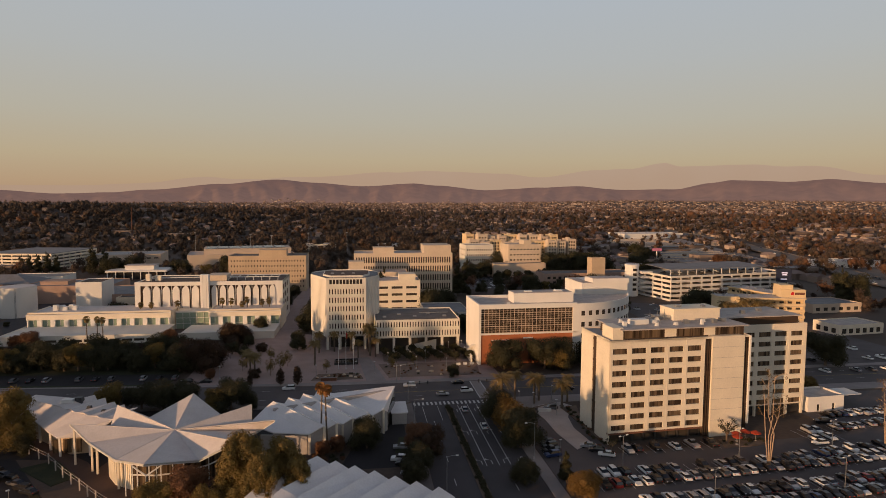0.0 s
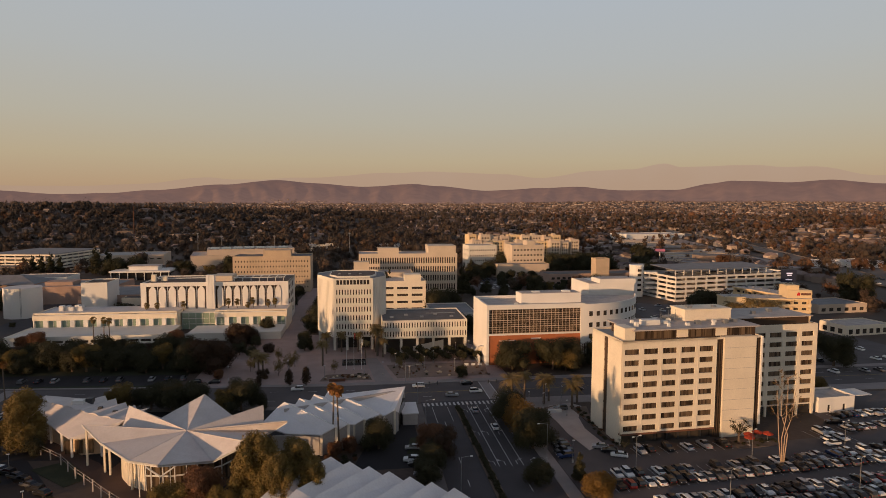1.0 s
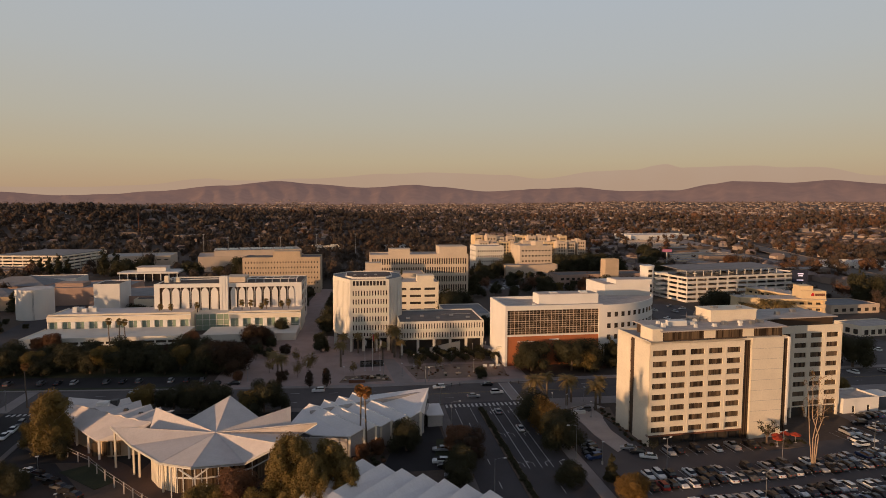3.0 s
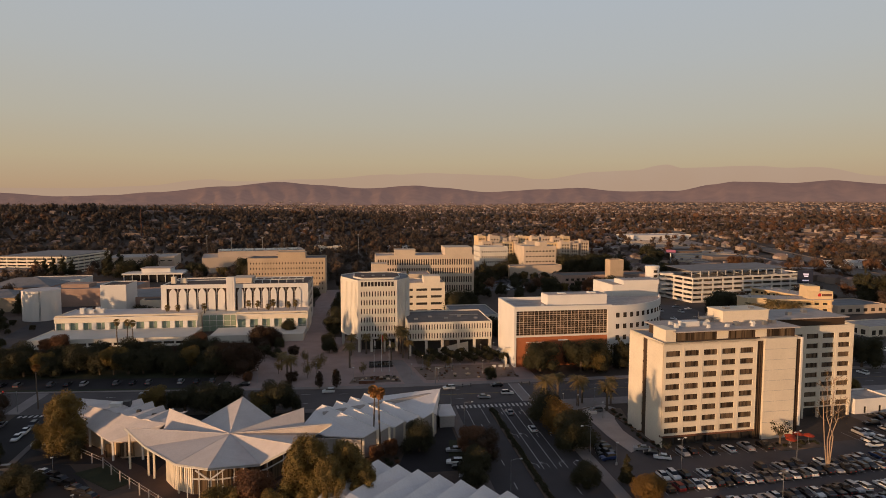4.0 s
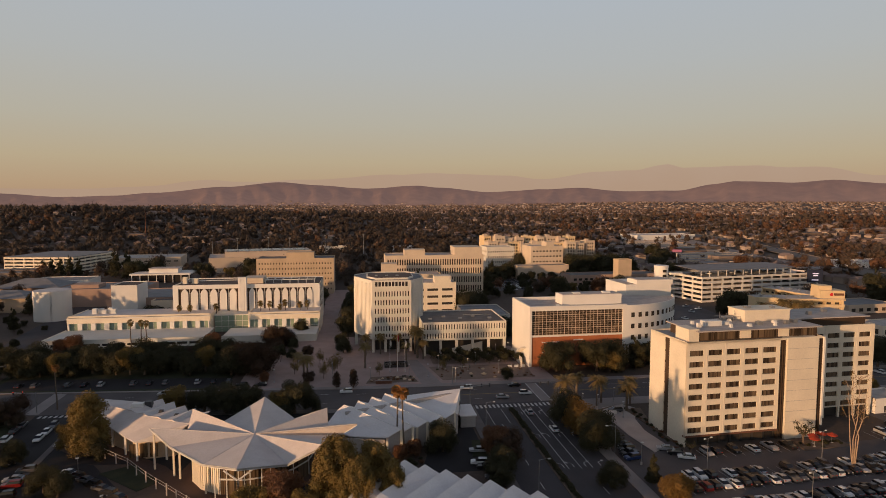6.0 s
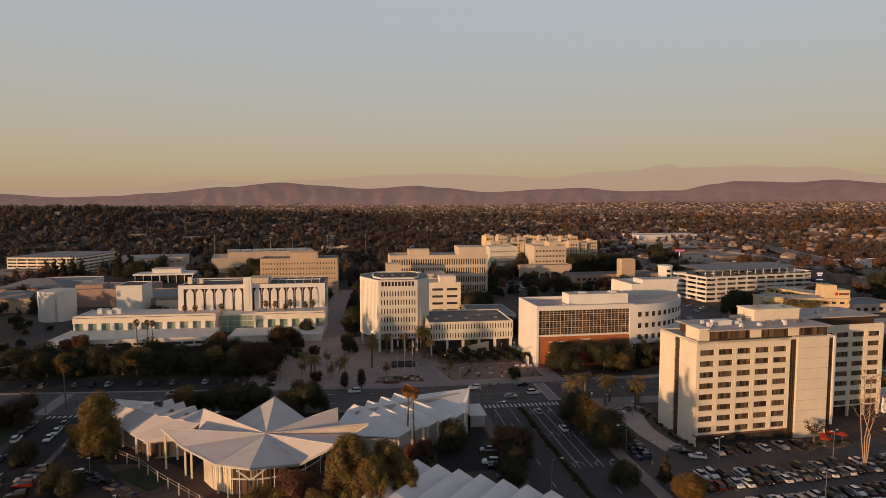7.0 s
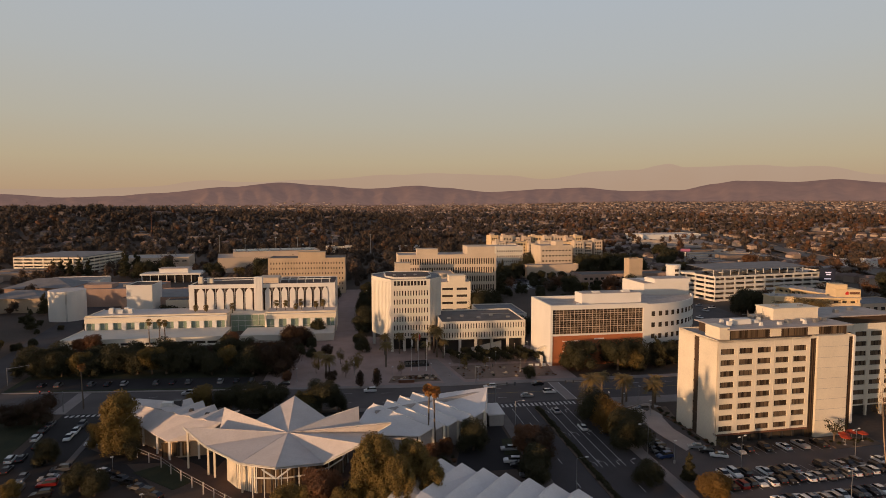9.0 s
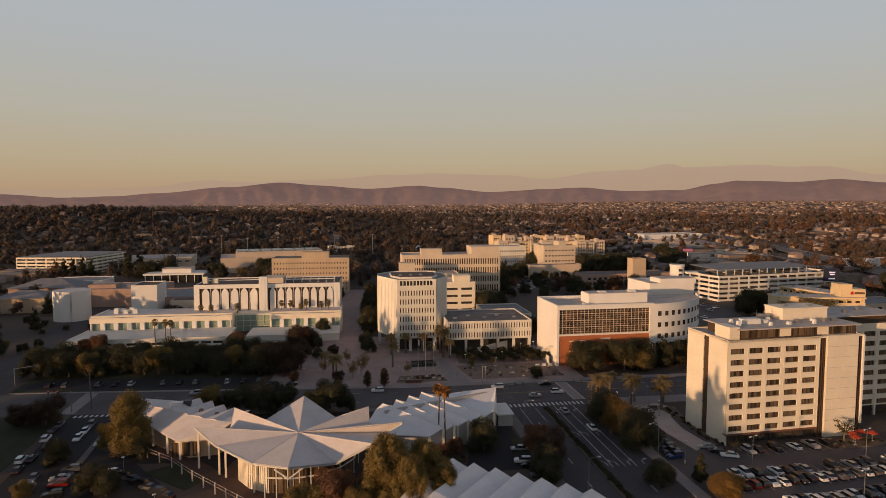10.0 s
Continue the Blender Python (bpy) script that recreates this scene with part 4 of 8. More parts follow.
def block(name, label, x, y, turn, w, d, h, rows=0, cols=0, ww=1.0, wh=1.2, z0=1.2, wall="concrete_white", roof="roof_gravel", glass="glass_dark", margin=1.0, sides="s", houses=(), depth=0.3, pitch_z=None, lip=0.7):
    """A flat-roofed block with real window openings on the sides asked for."""
    b = thing(name, label, "building", at(x, y, 0, turn))
    fr = side_frames(w, d)
    for s, m in fr.items():
        length = w if s in "sn" else d
        rects = []
        if s in sides and rows:
            n = max(1, round(cols * length / w))
            px = (length - 2 * margin) / n
            pz = pitch_z or (h - z0 - lip) / rows
            rects = [(margin + px * (k + 0.5) - ww / 2, margin + px * (k + 0.5) + ww / 2, z0 + pz * r, z0 + pz * r + wh) for r in range(rows) for k in range(n)]
        g = Geo()
        g.m = m
        g.facade(length, 0, h, rects, depth)
        part("wall", g, wall, b)
        if rects:
            g = Geo()
            g.m = m
            if len(rects) <= 60:
                pm = Geo().box(0, ww, 0, 0.04, 0, wh).mesh("window", glass)
                for r in rects:
                    put("window", pm, b, m @ Matrix.Translation((r[0], depth - 0.05, r[2])))
            else:
                for r in rects:
                    g.box(r[0], r[1], depth - 0.05, depth - 0.01, r[2], r[3])
                tagged(part("window", g, glass, b), kind="stuff")
    part("roof", Geo().box(0.25, w - 0.25, 0.25, d - 0.25, h - lip, h - lip + 0.2), roof, b)
    for hx, hy, hw, hd, hh, hm in houses:
        part("roof_house", Geo().box(hx, hx + hw, hy, hy + hd, h - lip + 0.2, h + hh).box(hx - 0.15, hx + hw + 0.15, hy - 0.15, hy + hd + 0.15, h + hh, h + hh + 0.2), hm, b)
    return b


def build_arch_hall():
    b = thing("arts_hall", "long white hall with tall arched panels between dark slots", "building", at(-113.2, 291.0))
    W, D, z0, z1 = 72.7, 32.0, 0.0, 22.2
    part("backing", Geo().box(0.2, W - 0.2, 0.6, D, 0, z1 - 1.0), "brown_trim", b)
    g = Geo().box(0, W, 0.0, 0.6, 20.2, z1).box(0, 2.6, 0.0, 0.6, 0, 20.2).box(W - 4.0, W, 0.0, 0.6, 0, 20.2)
    part("frieze", g, "stucco_white", b)
    for half, n, u0, u1 in (("l", 6, 3.4, 31.6), ("r", 8, 36.6, 69.6)):
        pitch = (u1 - u0) / n
        for k in range(n):
            a = u0 + pitch * k + 0.62
            c = u0 + pitch * (k + 1) - 0.62
            if k:
                part("slot_fin", Geo().box(u0 + pitch * k - 0.09, u0 + pitch * k + 0.09, 0.1, 0.6, 0, 20.2), "stucco_white", b)
            m = (a + c) / 2
            pts = [(a, 0.0), (c, 0.0), (c, 18.0), (c - (c - m) * 0.22, 18.9), (c - (c - m) * 0.55, 19.7), (m + 0.35, 20.15), (m - 0.35, 20.15), (a + (m - a) * 0.55, 19.7), (a + (m - a) * 0.22, 18.9), (a, 18.0)]
            n_p = len(pts)
            vs = [(x, -0.35, z) for x, z in pts] + [(x, 0.55, z) for x, z in pts]
            g = Geo().add(vs, [tuple(range(n_p)), tuple(reversed(range(n_p, 2 * n_p)))] + [(i, n_p + i, n_p + (i + 1) % n_p, (i + 1) % n_p) for i in range(n_p)])
            part("arched_panel", g, "stucco_white", b)
    g = Geo().box(32.2, 36.2, -2.4, 0.8, 3.0, 26.0)
    for u in (33.3, 34.9):
        g.box(u, u + 0.2, -2.55, -2.4, 3.0, 25.6)
    part("pier", g, "stucco_white", b, "tall white pier")
    g = Geo()
    parapet(g, 0, W, 0.6, D, z1 - 1.0, z1 - 0.2)
    part("parapet", g, "stucco_white", b)
    part("roof", Geo().box(0.3, W - 0.3, 0.9, D - 0.3, z1 - 1.0, z1 - 0.7), "roof_brown", b)
    part("roof_house", Geo().box(33, 43, 8, 20, z1 - 0.7, z1 + 2.2), "concrete_warm", b)
    g = Geo().box(44, 70, 8, 8.4, z1 + 1.0, z1 + 1.4).box(44, 70, 18, 18.4, z1 + 1.0, z1 + 1.4)
    for k in range(7):
        g.box(44 + 4.2 * k, 44.3 + 4.2 * k, 8, 18.4, z1 + 0.8, z1 + 1.1).box(44 + 4.2 * k, 44.3 + 4.2 * k, 8, 8.3, z1 - 0.7, z1 + 1.0)
    part("roof_frame", g, "metal_white", b)
    roof_unit(b, 2.0, 10, z1 - 0.7, 2.2, 2.2, 3.6, "stucco_cream")
    roof_unit(b, 6.0, 12, z1 - 0.7, 3.0, 2.2, 2.4, "stucco_cream")
    part("pipe", Geo().tube([(4, 14, z1 + 0.4), (31, 16, z1 + 0.4)], [0.25, 0.25], 6), "metal_white", b)
    g = Geo()
    g.m = pose(W, 0.6, 0, 0, 0, 90)
    rects = [(2 + 8 * k, 7.5 + 8 * k, 3.0 + 4.6 * r, 6.0 + 4.6 * r) for r in range(4) for k in range(3)]
    g.facade(D - 0.6, 0, z1, rects, 0.5)
    part("end_wall", g, "concrete_white", b)
    windows(b, g.m, rects, 0.5, "glass_dark", (0.5,), frame_mat="metal_white")
    return b


build_arch_hall()


def build_terrace_wing(x, y, w, n, with_terrace):
    b = thing("gallery_wing", "low white wing with green glass between square piers", "building", at(x, y), "gallery wings")
    part("fascia", Geo().box(0, w, 0, 0.6, 6.9, 9.4).box(0, 0.5, 0.6, 22, 0, 10.0).box(w - 0.5, w, 0.6, 22, 0, 10.0).box(0.3, w - 0.3, 0.6, 1.1, 9.4, 10.4), "stucco_cream", b)
    part("coping", Geo().box(-0.1, w + 0.1, -0.12, 0.0, 9.05, 9.45), "stucco_white", b)
    part("roof", Geo().box(0.5, w - 0.5, 0.6, 22, 9.2, 9.6), "roof_white", b)
    pitch = w / n
    for k in range(n + 1):
        part("pier", Geo().box(k * pitch - 1.0 if k else 0.5, k * pitch + 1.0 if k < n else w - 0.5, -0.5, 1.6, 2.0, 6.9), "stucco_white", b)
    for k in range(n):
        a, c = k * pitch + 1.0, (k + 1) * pitch - 1.0
        ob = part("window", Geo().box(a, c, 0.7, 0.8, 2.0, 6.9), "glass_green", b, "green tinted glass")
        part("transom", Geo().box(a, c, 0.6, 0.7, 3.4, 3.54).box((a + c) / 2 - 0.05, (a + c) / 2 + 0.05, 0.62, 0.7, 2.0, 6.9), "metal_white", ob)
    part("base", Geo().box(0.5, w - 0.5, 0.6, 21, 0, 2.6), "concrete_white", b)
    return b


gw = build_terrace_wing(-156.0, 275.0, 64.5, 11, True)
for k in range(5):
    roof_unit(gw, 7.0 + 2.2 * k, 10.0 + (k % 2) * 1.5, 9.6, 2.1, 2.4, 2.6 - 0.4 * (k % 3))
build_terrace_wing(-74.0, 275.0, 34.5, 6, True)
tw = thing("entrance_hall", "recessed green glass entrance between two white wings", "building", at(-91.0, 281.0))
part("glass_front", Geo().box(0, 16.6, 0.3, 0.5, 0, 8.0), "glass_green", tw)
for k in range(6):
    part("mullion", Geo().box(k * 3.3, k * 3.3 + 0.15, 0.1, 0.3, 0, 8.0), "metal_white", tw)
for z in (2.6, 5.3):
    part("transom", Geo().box(0, 16.6, 0.12, 0.28, z, z + 0.15), "metal_white", tw)
part("roof", Geo().box(-0.4, 17.0, 0.5, 12, 8.0, 8.6), "concrete_white", tw)
tr = thing("terrace", "low white terrace with a strip of dark windows facing the lawn", "terrace", at(-156.5, 252.2))
rt = [(4 + 5.2 * k, 8.4 + 5.2 * k, 1.0, 2.1) for k in range(12)]
g = Geo().facade(67.0, 0, 4.0, rt, 0.3)
g.box(0, 67, 0.35, 22.6, 3.2, 3.6).box(0, 0.4, 0.0, 22.6, 0, 4.0).box(0, 67, -0.2, 0.0, 0, 0.5)
part("wall", g, "concrete_white", tr)
windows(tr, Matrix(), rt, 0.3, "glass_dark", (0.5,))
tr2 = thing("terrace", "low white terrace wall beside the entrance walk", "terrace", at(-82.0, 254.0))
part("wall", Geo().box(0, 42, 0, 20.8, 0, 3.0).box(-0.2, 42.2, -0.2, 0.3, 3.0, 3.6), "concrete_white", tr2)

tank = thing("storage_tank", "round white storage tank with a flat roof", "tank", at(-186.5, 327.0))
ring = [(9.0 * math.cos(2 * math.pi * i / 40), 9.0 * math.sin(2 * math.pi * i / 40)) for i in range(40)]
g = Geo().prism(ring, 0, 16.0)
g.prism([(x * 1.012, y * 1.012) for x, y in ring], 15.6, 16.15)
for z in (4.5, 9.0):
    g.prism([(x * 1.004, y * 1.004) for x, y in ring], z, z + 0.12)
part("shell", g, "stucco_white", tank)
part("lid", Geo().prism([(x * 0.98, y * 0.98) for x, y in ring], 16.15, 16.3), "roof_white", tank)
part("ladder", Geo().box(3.0, 3.1, -9.0, -8.8, 0, 16.6).box(3.5, 3.6, -9.0, -8.8, 0, 16.6), "metal_grey", tank)

block("office_block", "tan precast office block with rows of small slots", -91.0, 403.0, 0, 53.0, 24.0, 25.5, 6, 26, 0.7, 1.3, 3.0, "concrete_tan", "roof_dark", sides="s", houses=[(20, 4, 19, 10, 3.6, "concrete_tan")])
block("gymnasium", "broad white sports hall with dark solar panels on its roof", -157.0, 545.0, 12, 96.0, 50.0, 14.0, 0, 0, wall="stucco_tan", roof="roof_gravel", houses=[(14, 8, 80, 36, 4.5, "stucco_tan")])
g = Geo()
for k in range(7):
    g.box(16 + 10.6 * k, 25 + 10.6 * k, 10, 40, 18.85, 19.05)
part("solar_panels", g, "solar_blue", tagged(thing("solar_array", "dark blue solar panels on a hall roof", "solar panels", at(-157.0, 545.0, 0, 12)), kind=""))
block("humanities_hall", "white concrete hall with ranks of tall slot windows", -4.0, 346.0, 0, 62.0, 22.0, 31.5, 5, 40, 0.86, 3.7, 3.0, "concrete_warm", "roof_gravel", sides="se", houses=[(12, 3, 13, 9, 3.2, "concrete_warm"), (43.5, 0.3, 17.5, 18, 4.6, "concrete_warm")], depth=0.7)
block("humanities_wing", "low cream wing in front of a taller hall", -8.0, 326.0, 0, 36.0, 18.0, 22.0, 4, 8, 1.2, 2.4, 3.0, "concrete_warm", "roof_gravel", sides="s", houses=[(1, 2, 9, 8, 6.0, "concrete_warm")])
block("classroom_wing", "cream classroom wing with ribbon windows behind the tower", 7.0, 298.0, 0, 25.5, 20.0, 20.5, 4, 3, 6.0, 1.3, 4.4, "stucco_cream", "roof_gravel", sides="se", houses=[(14, 2, 9, 8, 3.0, "stucco_cream")], margin=0.8)
block("link_building", "low white link building with a flat grey roof", 32.0, 262.0, 0, 22.0, 30.0, 9.0, 1, 6, 2.2, 1.4, 3.0, "concrete_white", "roof_grey", sides="s")
block("laboratory", "pale laboratory block with rows of small windows", 98.0, 520.0, 4, 27.0, 24.0, 24.0, 4, 12, 1.0, 1.6, 4.0, "concrete_white", "roof_gravel", sides="sw")
block("science_block", "pale office block with a stair tower", 129.5, 482.0, 4, 30.0, 24.0, 27.0, 5, 9, 1.8, 1.3, 3.4, "concrete_warm", "roof_gravel", sides="s", houses=[(14, -0.4, 7, 12, 3.4, "concrete_warm")])
block("service_shed", "long low tan service building", 113.0, 466.0, 5, 47.0, 12.0, 11.5, 0, 0, wall="stucco_tan", roof="roof_grey")
arng = random.Random(61)
for i in range(19):                                      # stepped apartment court in two ranks
    rank, k = (0, i) if i < 10 else (1, i - 10)
    ax, ay = 116 + 12.2 * k + rank * 6, 596 + rank * 46 + arng.uniform(-7, 7)
    aw, ah = arng.uniform(8.5, 12.5), arng.uniform(20.5, 24.5) + 4.0 * rank
    block("apartment_block", "cream apartment block with recessed balconies and stepped roofs", ax, ay, 6 + arng.uniform(-3, 3), aw, 15, ah, 6, 3, 1.9, 1.9, 2.4, ("concrete_warm", "stucco_tan", "stucco_yellow", "concrete_warm")[i % 4], "roof_gravel", sides="se", houses=[(1.0, 3, arng.uniform(2.5, 4.5), 5, 1.2 + arng.random(), "stucco_tan")], depth=0.8)
block("stair_tower", "rust-coloured stair tower of a building under construction", 174.0, 402.0, 4, 11.0, 8.0, 22.0, 0, 0, wall="concrete_tan", roof="roof_dark")
block("unfinished_building", "low brown building under construction", 140.0, 410.0, 4, 74.0, 20.0, 9.5, 2, 16, 2.6, 1.8, 1.6, "stucco_pink", "roof_dark", sides="s")
block("warehouse", "long pale warehouse with a flat roof", 424.0, 880.0, 8, 110.0, 50.0, 15.0, 0, 0, wall="stucco_white", roof="roof_white")


def build_parking_structure(name, x, y, turn, w, d, levels, lh, wall, label, canopy):
    b = thing(name, label, "parking structure", at(x, y, 0, turn))
    fr = side_frames(w, d)
    for s, m in fr.items():
        length = w if s in "sn" else d
        n = max(2, round(length / 8.5))
        px = length / n
        rects = [(px * k + 0.6, px * (k + 1) - 0.6, lh * l + 1.35, lh * l + lh - 0.35) for l in range(levels) for k in range(n)]
        g = Geo()
        g.m = m
        g.facade(length, 0, levels * lh + 1.0, rects, 0.5)
        part("wall", g, wall, b)
    for l in range(levels + 1):
        part("deck", Geo().box(0.5, w - 0.5, 0.5, d - 0.5, lh * l - 0.2 if l else 0.02, lh * l + 0.1), "concrete_grey", b)
    g = Geo()
    for i in range(int(w // 9)):
        for j in range(2):
            g.box(6 + 9 * i, 6.7 + 9 * i, d * (0.33 + 0.33 * j), d * (0.33 + 0.33 * j) + 0.7, 0, levels * lh)
    tagged(part("pillar", g, "concrete_grey", b), kind="stuff")
    if canopy:
        zt = levels * lh + 4.2
        part("solar_canopy", Geo().add([(4, 6, zt), (w - 14, 6, zt), (w - 14, d - 4, zt + 1.2), (4, d - 4, zt + 1.2), (4, 6, zt + 0.3), (w - 14, 6, zt + 0.3), (w - 14, d - 4, zt + 1.5), (4, d - 4, zt + 1.5)], BOX_F), "roof_grey", b, "grey solar canopy over the top deck")
        for i in range(12):
            part("canopy_post", Geo().box(6 + (w - 22) / 11 * i, 6.4 + (w - 22) / 11 * i, 8, 8.4, levels * lh, zt), "metal_white", b)
    return b


build_parking_structure("parking_structure", 199.0, 331.5, 10, 99.0, 36.0, 5, 3.1, "concrete_white", "white open-sided parking structure with a canopy on its top deck", True)
st = thing("stair_tower", "round white stair tower beside a parking structure", "building", at(184.8, 358.0))
ring = [(4.6 * math.cos(2 * math.pi * i / 24), 4.6 * math.sin(2 * math.pi * i / 24)) for i in range(24)]
part("shell", Geo().prism(ring, 0, 21.4), "stucco_white", st)
part("cornice", Geo().prism([(x * 1.06, y * 1.06) for x, y in ring], 20.4, 21.8), "stucco_white", st)
for z in (4.0, 7.4, 10.8, 14.2, 17.4):
    part("window", Geo().box(-1.2, 1.4, -4.75, -4.3, z, z + 1.7), "glass_dark", st)
for z in (5.6, 9.0, 12.4, 15.8):
    part("bridge", Geo().box(4.4, 12.5, -5.6, -2.6, z, z + 1.4), "stucco_white", st)
west_parking = build_parking_structure("parking_structure", -333.5, 553.5, -8, 62.0, 70.0, 5, 3.0, "stucco_cream", "cream open-sided parking structure with a grey roof", False)

part("roof", Geo().box(0.3, 61.7, 0.3, 69.7, 16.0, 16.5), "roof_grey", west_parking, "grey roof deck")


def build_inn():
    b = thing("inn", "cream low inn with long open galleries and a blocky sign tower", "hotel", at(188.7, 262.0, 0, -12))
    rear = pose(188.7, 262.0, 0, 0, 0, -12).inverted() @ pose(225.5, 266.5, 0, 0, 0, 10)
    for wing, m, w, d in (("front_wing", Matrix(), 43.0, 13.0), ("rear_wing", rear @ pose(0, 36, 0, 0, 0, -90), 36.0, 13.0)):
        part(wing, Geo().box(0, w, 1.8, d, 0, 13.2), "stucco_yellow", b, m=m)
        for l in range(4):
            part("gallery_parapet", Geo().box(-0.2, w + 0.2, 0.0, 0.3, 3.2 * l + 0.1, 3.2 * l + 1.5), "stucco_yellow", b, m=m)
            part("gallery_floor", Geo().box(0.0, w, 0.3, 1.8, 3.2 * l - 0.1, 3.2 * l + 0.12), "concrete_grey", b, m=m)
            for k in range(int(w // 4.2)):
                part("door", Geo().box(1.4 + 4.2 * k, 3.6 + 4.2 * k, 1.7, 1.78, 3.2 * l + 0.15, 3.2 * l + 2.4), "glass_dark", b, m=m)
        for u in [0.0] + [8.4 * k for k in range(1, int(w // 8.4) + 1)] + [w - 0.6]:
            part("pier", Geo().box(u, u + 0.6, 0.3, 1.8, 0, 13.2), "stucco_yellow", b, m=m)
        part("eave", Geo().box(-0.4, w + 0.4, -0.3, d + 0.3, 13.2, 13.9), "stucco_yellow", b, m=m)
        part("roof", Geo().box(0.0, w, 0.2, d - 0.2, 13.9, 14.05), "roof_gravel", b, m=m)
        for k in range(6):
            roof = m @ Matrix.Translation((3 + k * w / 6.5, d * 0.45, 0))
            part("roof_unit", Geo().box(0, 1.3, 0, 1.0, 14.05, 14.8, 0.06), "metal_grey", b, m=roof)
    part("west_block", Geo().box(-0.4, 9.5, -0.6, 1.7, 0, 14.4), "stucco_yellow", b)
    part("sign_tower", Geo().box(31.5, 44.0, 1.6, 11.0, 14.0, 18.2).box(31.5, 38.0, 3.0, 10.5, 18.2, 20.6), "stucco_yellow", b)
    part("red_emblem", Geo().add([(36.3, 1.5, 15.4), (37.9, 1.5, 15.4), (37.9, 1.5, 16.9), (37.1, 1.5, 17.2), (36.3, 1.5, 16.3)], [(0, 1, 2, 3, 4)]), "sign_red", b)
    part("sign_bar", Geo().box(38.4, 43.4, 1.44, 1.58, 15.6, 16.8), "brick_brown", b)
    return b


build_inn()
block("roadside_shop", "low pale shop with a flat white roof", 260.0, 282.0, 4, 34.0, 22.0, 5.4, 1, 6, 3.0, 2.0, 1.2, "stucco_tan", "roof_grey", sides="s")
block("roadside_shop", "low cream shop with dark windows", 228.0, 227.0, 6, 27.0, 15.0, 5.2, 1, 6, 2.6, 2.4, 0.8, "stucco_cream", "roof_gravel", sides="sw")
block("utility_shed", "small white flat-roofed utility building by the hotel", 134.0, 133.5, 4, 13.0, 9.0, 4.6, 1, 2, 1.0, 2.1, 0.1, "stucco_white", "roof_gravel", sides="s", houses=[(13.2, 1.0, 7, 6, -0.6, "stucco_white")])
# north-west cluster
block("theatre", "pinkish-tan theatre blocks with grey roofs", -160.0, 330.0, 2, 70.0, 40.0, 10.5, 0, 0, wall="stucco_pink", roof="roof_grey")
block("theatre", "low pinkish-tan theatre wing with a grey flat roof", -206.0, 366.0, 2, 52.0, 34.0, 11.0, 0, 0, wall="stucco_pink", roof="roof_grey", houses=[(8, 8, 16, 12, 1.6, "stucco_pink"), (30, 10, 12, 10, 1.2, "roof_grey")])
block("fly_tower", "plain white fly tower", -152.0, 316.0, 2, 13.0, 18.0, 19.5, 0, 0, wall="stucco_white", roof="roof_brown")
block("music_hall", "low pale hall with a dark flat roof", -134.0, 322.0, 2, 40.0, 34.0, 10.0, 0, 0, wall="stucco_cream", roof="roof_dark")
pv = thing("pavilion", "white flat-roofed pavilion with deep eaves on slim columns", "building", at(-201.5, 478.0, 0, 2))
part("wall", Geo().box(6, 41, 5, 22, 0, 6.4), "glass_dark", pv, "dark recessed glass wall")
part("roof_slab", Geo().box(0, 46, 0, 26, 6.4, 7.6), "stucco_white", pv)
part("clerestory", Geo().box(13, 35, 6, 19, 7.6, 10.8), "stucco_white", pv)
part("clerestory_roof", Geo().box(12.4, 35.6, 5.4, 19.6, 10.8, 11.3), "roof_gravel", pv)
for k in range(8):
    part("column", Geo().box(1.0 + 6.2 * k, 1.5 + 6.2 * k, 1.0, 1.5, 0, 6.4), "stucco_white", pv)
block("student_hall", "low white hall with a flat roof", -262.0, 452.0, 4, 40.0, 26.0, 6.5, 1, 8, 2.4, 2.2, 1.2, "stucco_white", "roof_grey", sides="s")
block("arena", "wide white hall with a pale roof", -258.0, 590.0, 8, 62.0, 44.0, 11.0, 1, 9, 4.0, 1.2, 6.5, wall="stucco_tan", roof="roof_gravel", sides="s")
for nm, x, y, w, d, h, hr, wall, label in (("hip_roof_hall", -258.0, 400.0, 40.0, 28.0, 8.0, 5.0, "stucco_pink", "tan hall under a grey hipped roof"), ("tan_hall", -240.0, 350.0, 28.0, 22.0, 8.5, 3.6, "concrete_tan", "small tan hall under a low grey roof")):
    b = thing(nm, label, "building", at(x, y, 0, 2))
    part("wall", Geo().box(0, w, 0, d, 0, h), wall, b)
    part("roof", Geo().add([(-1.5, -1.5, h), (w + 1.5, -1.5, h), (w + 1.5, d + 1.5, h), (-1.5, d + 1.5, h), (w * 0.35, d / 2, h + hr), (w * 0.65, d / 2, h + hr)], [(0, 1, 5, 4), (1, 2, 5), (2, 3, 4, 5), (3, 0, 4), (3, 2, 1, 0)]), "roof_grey", b)

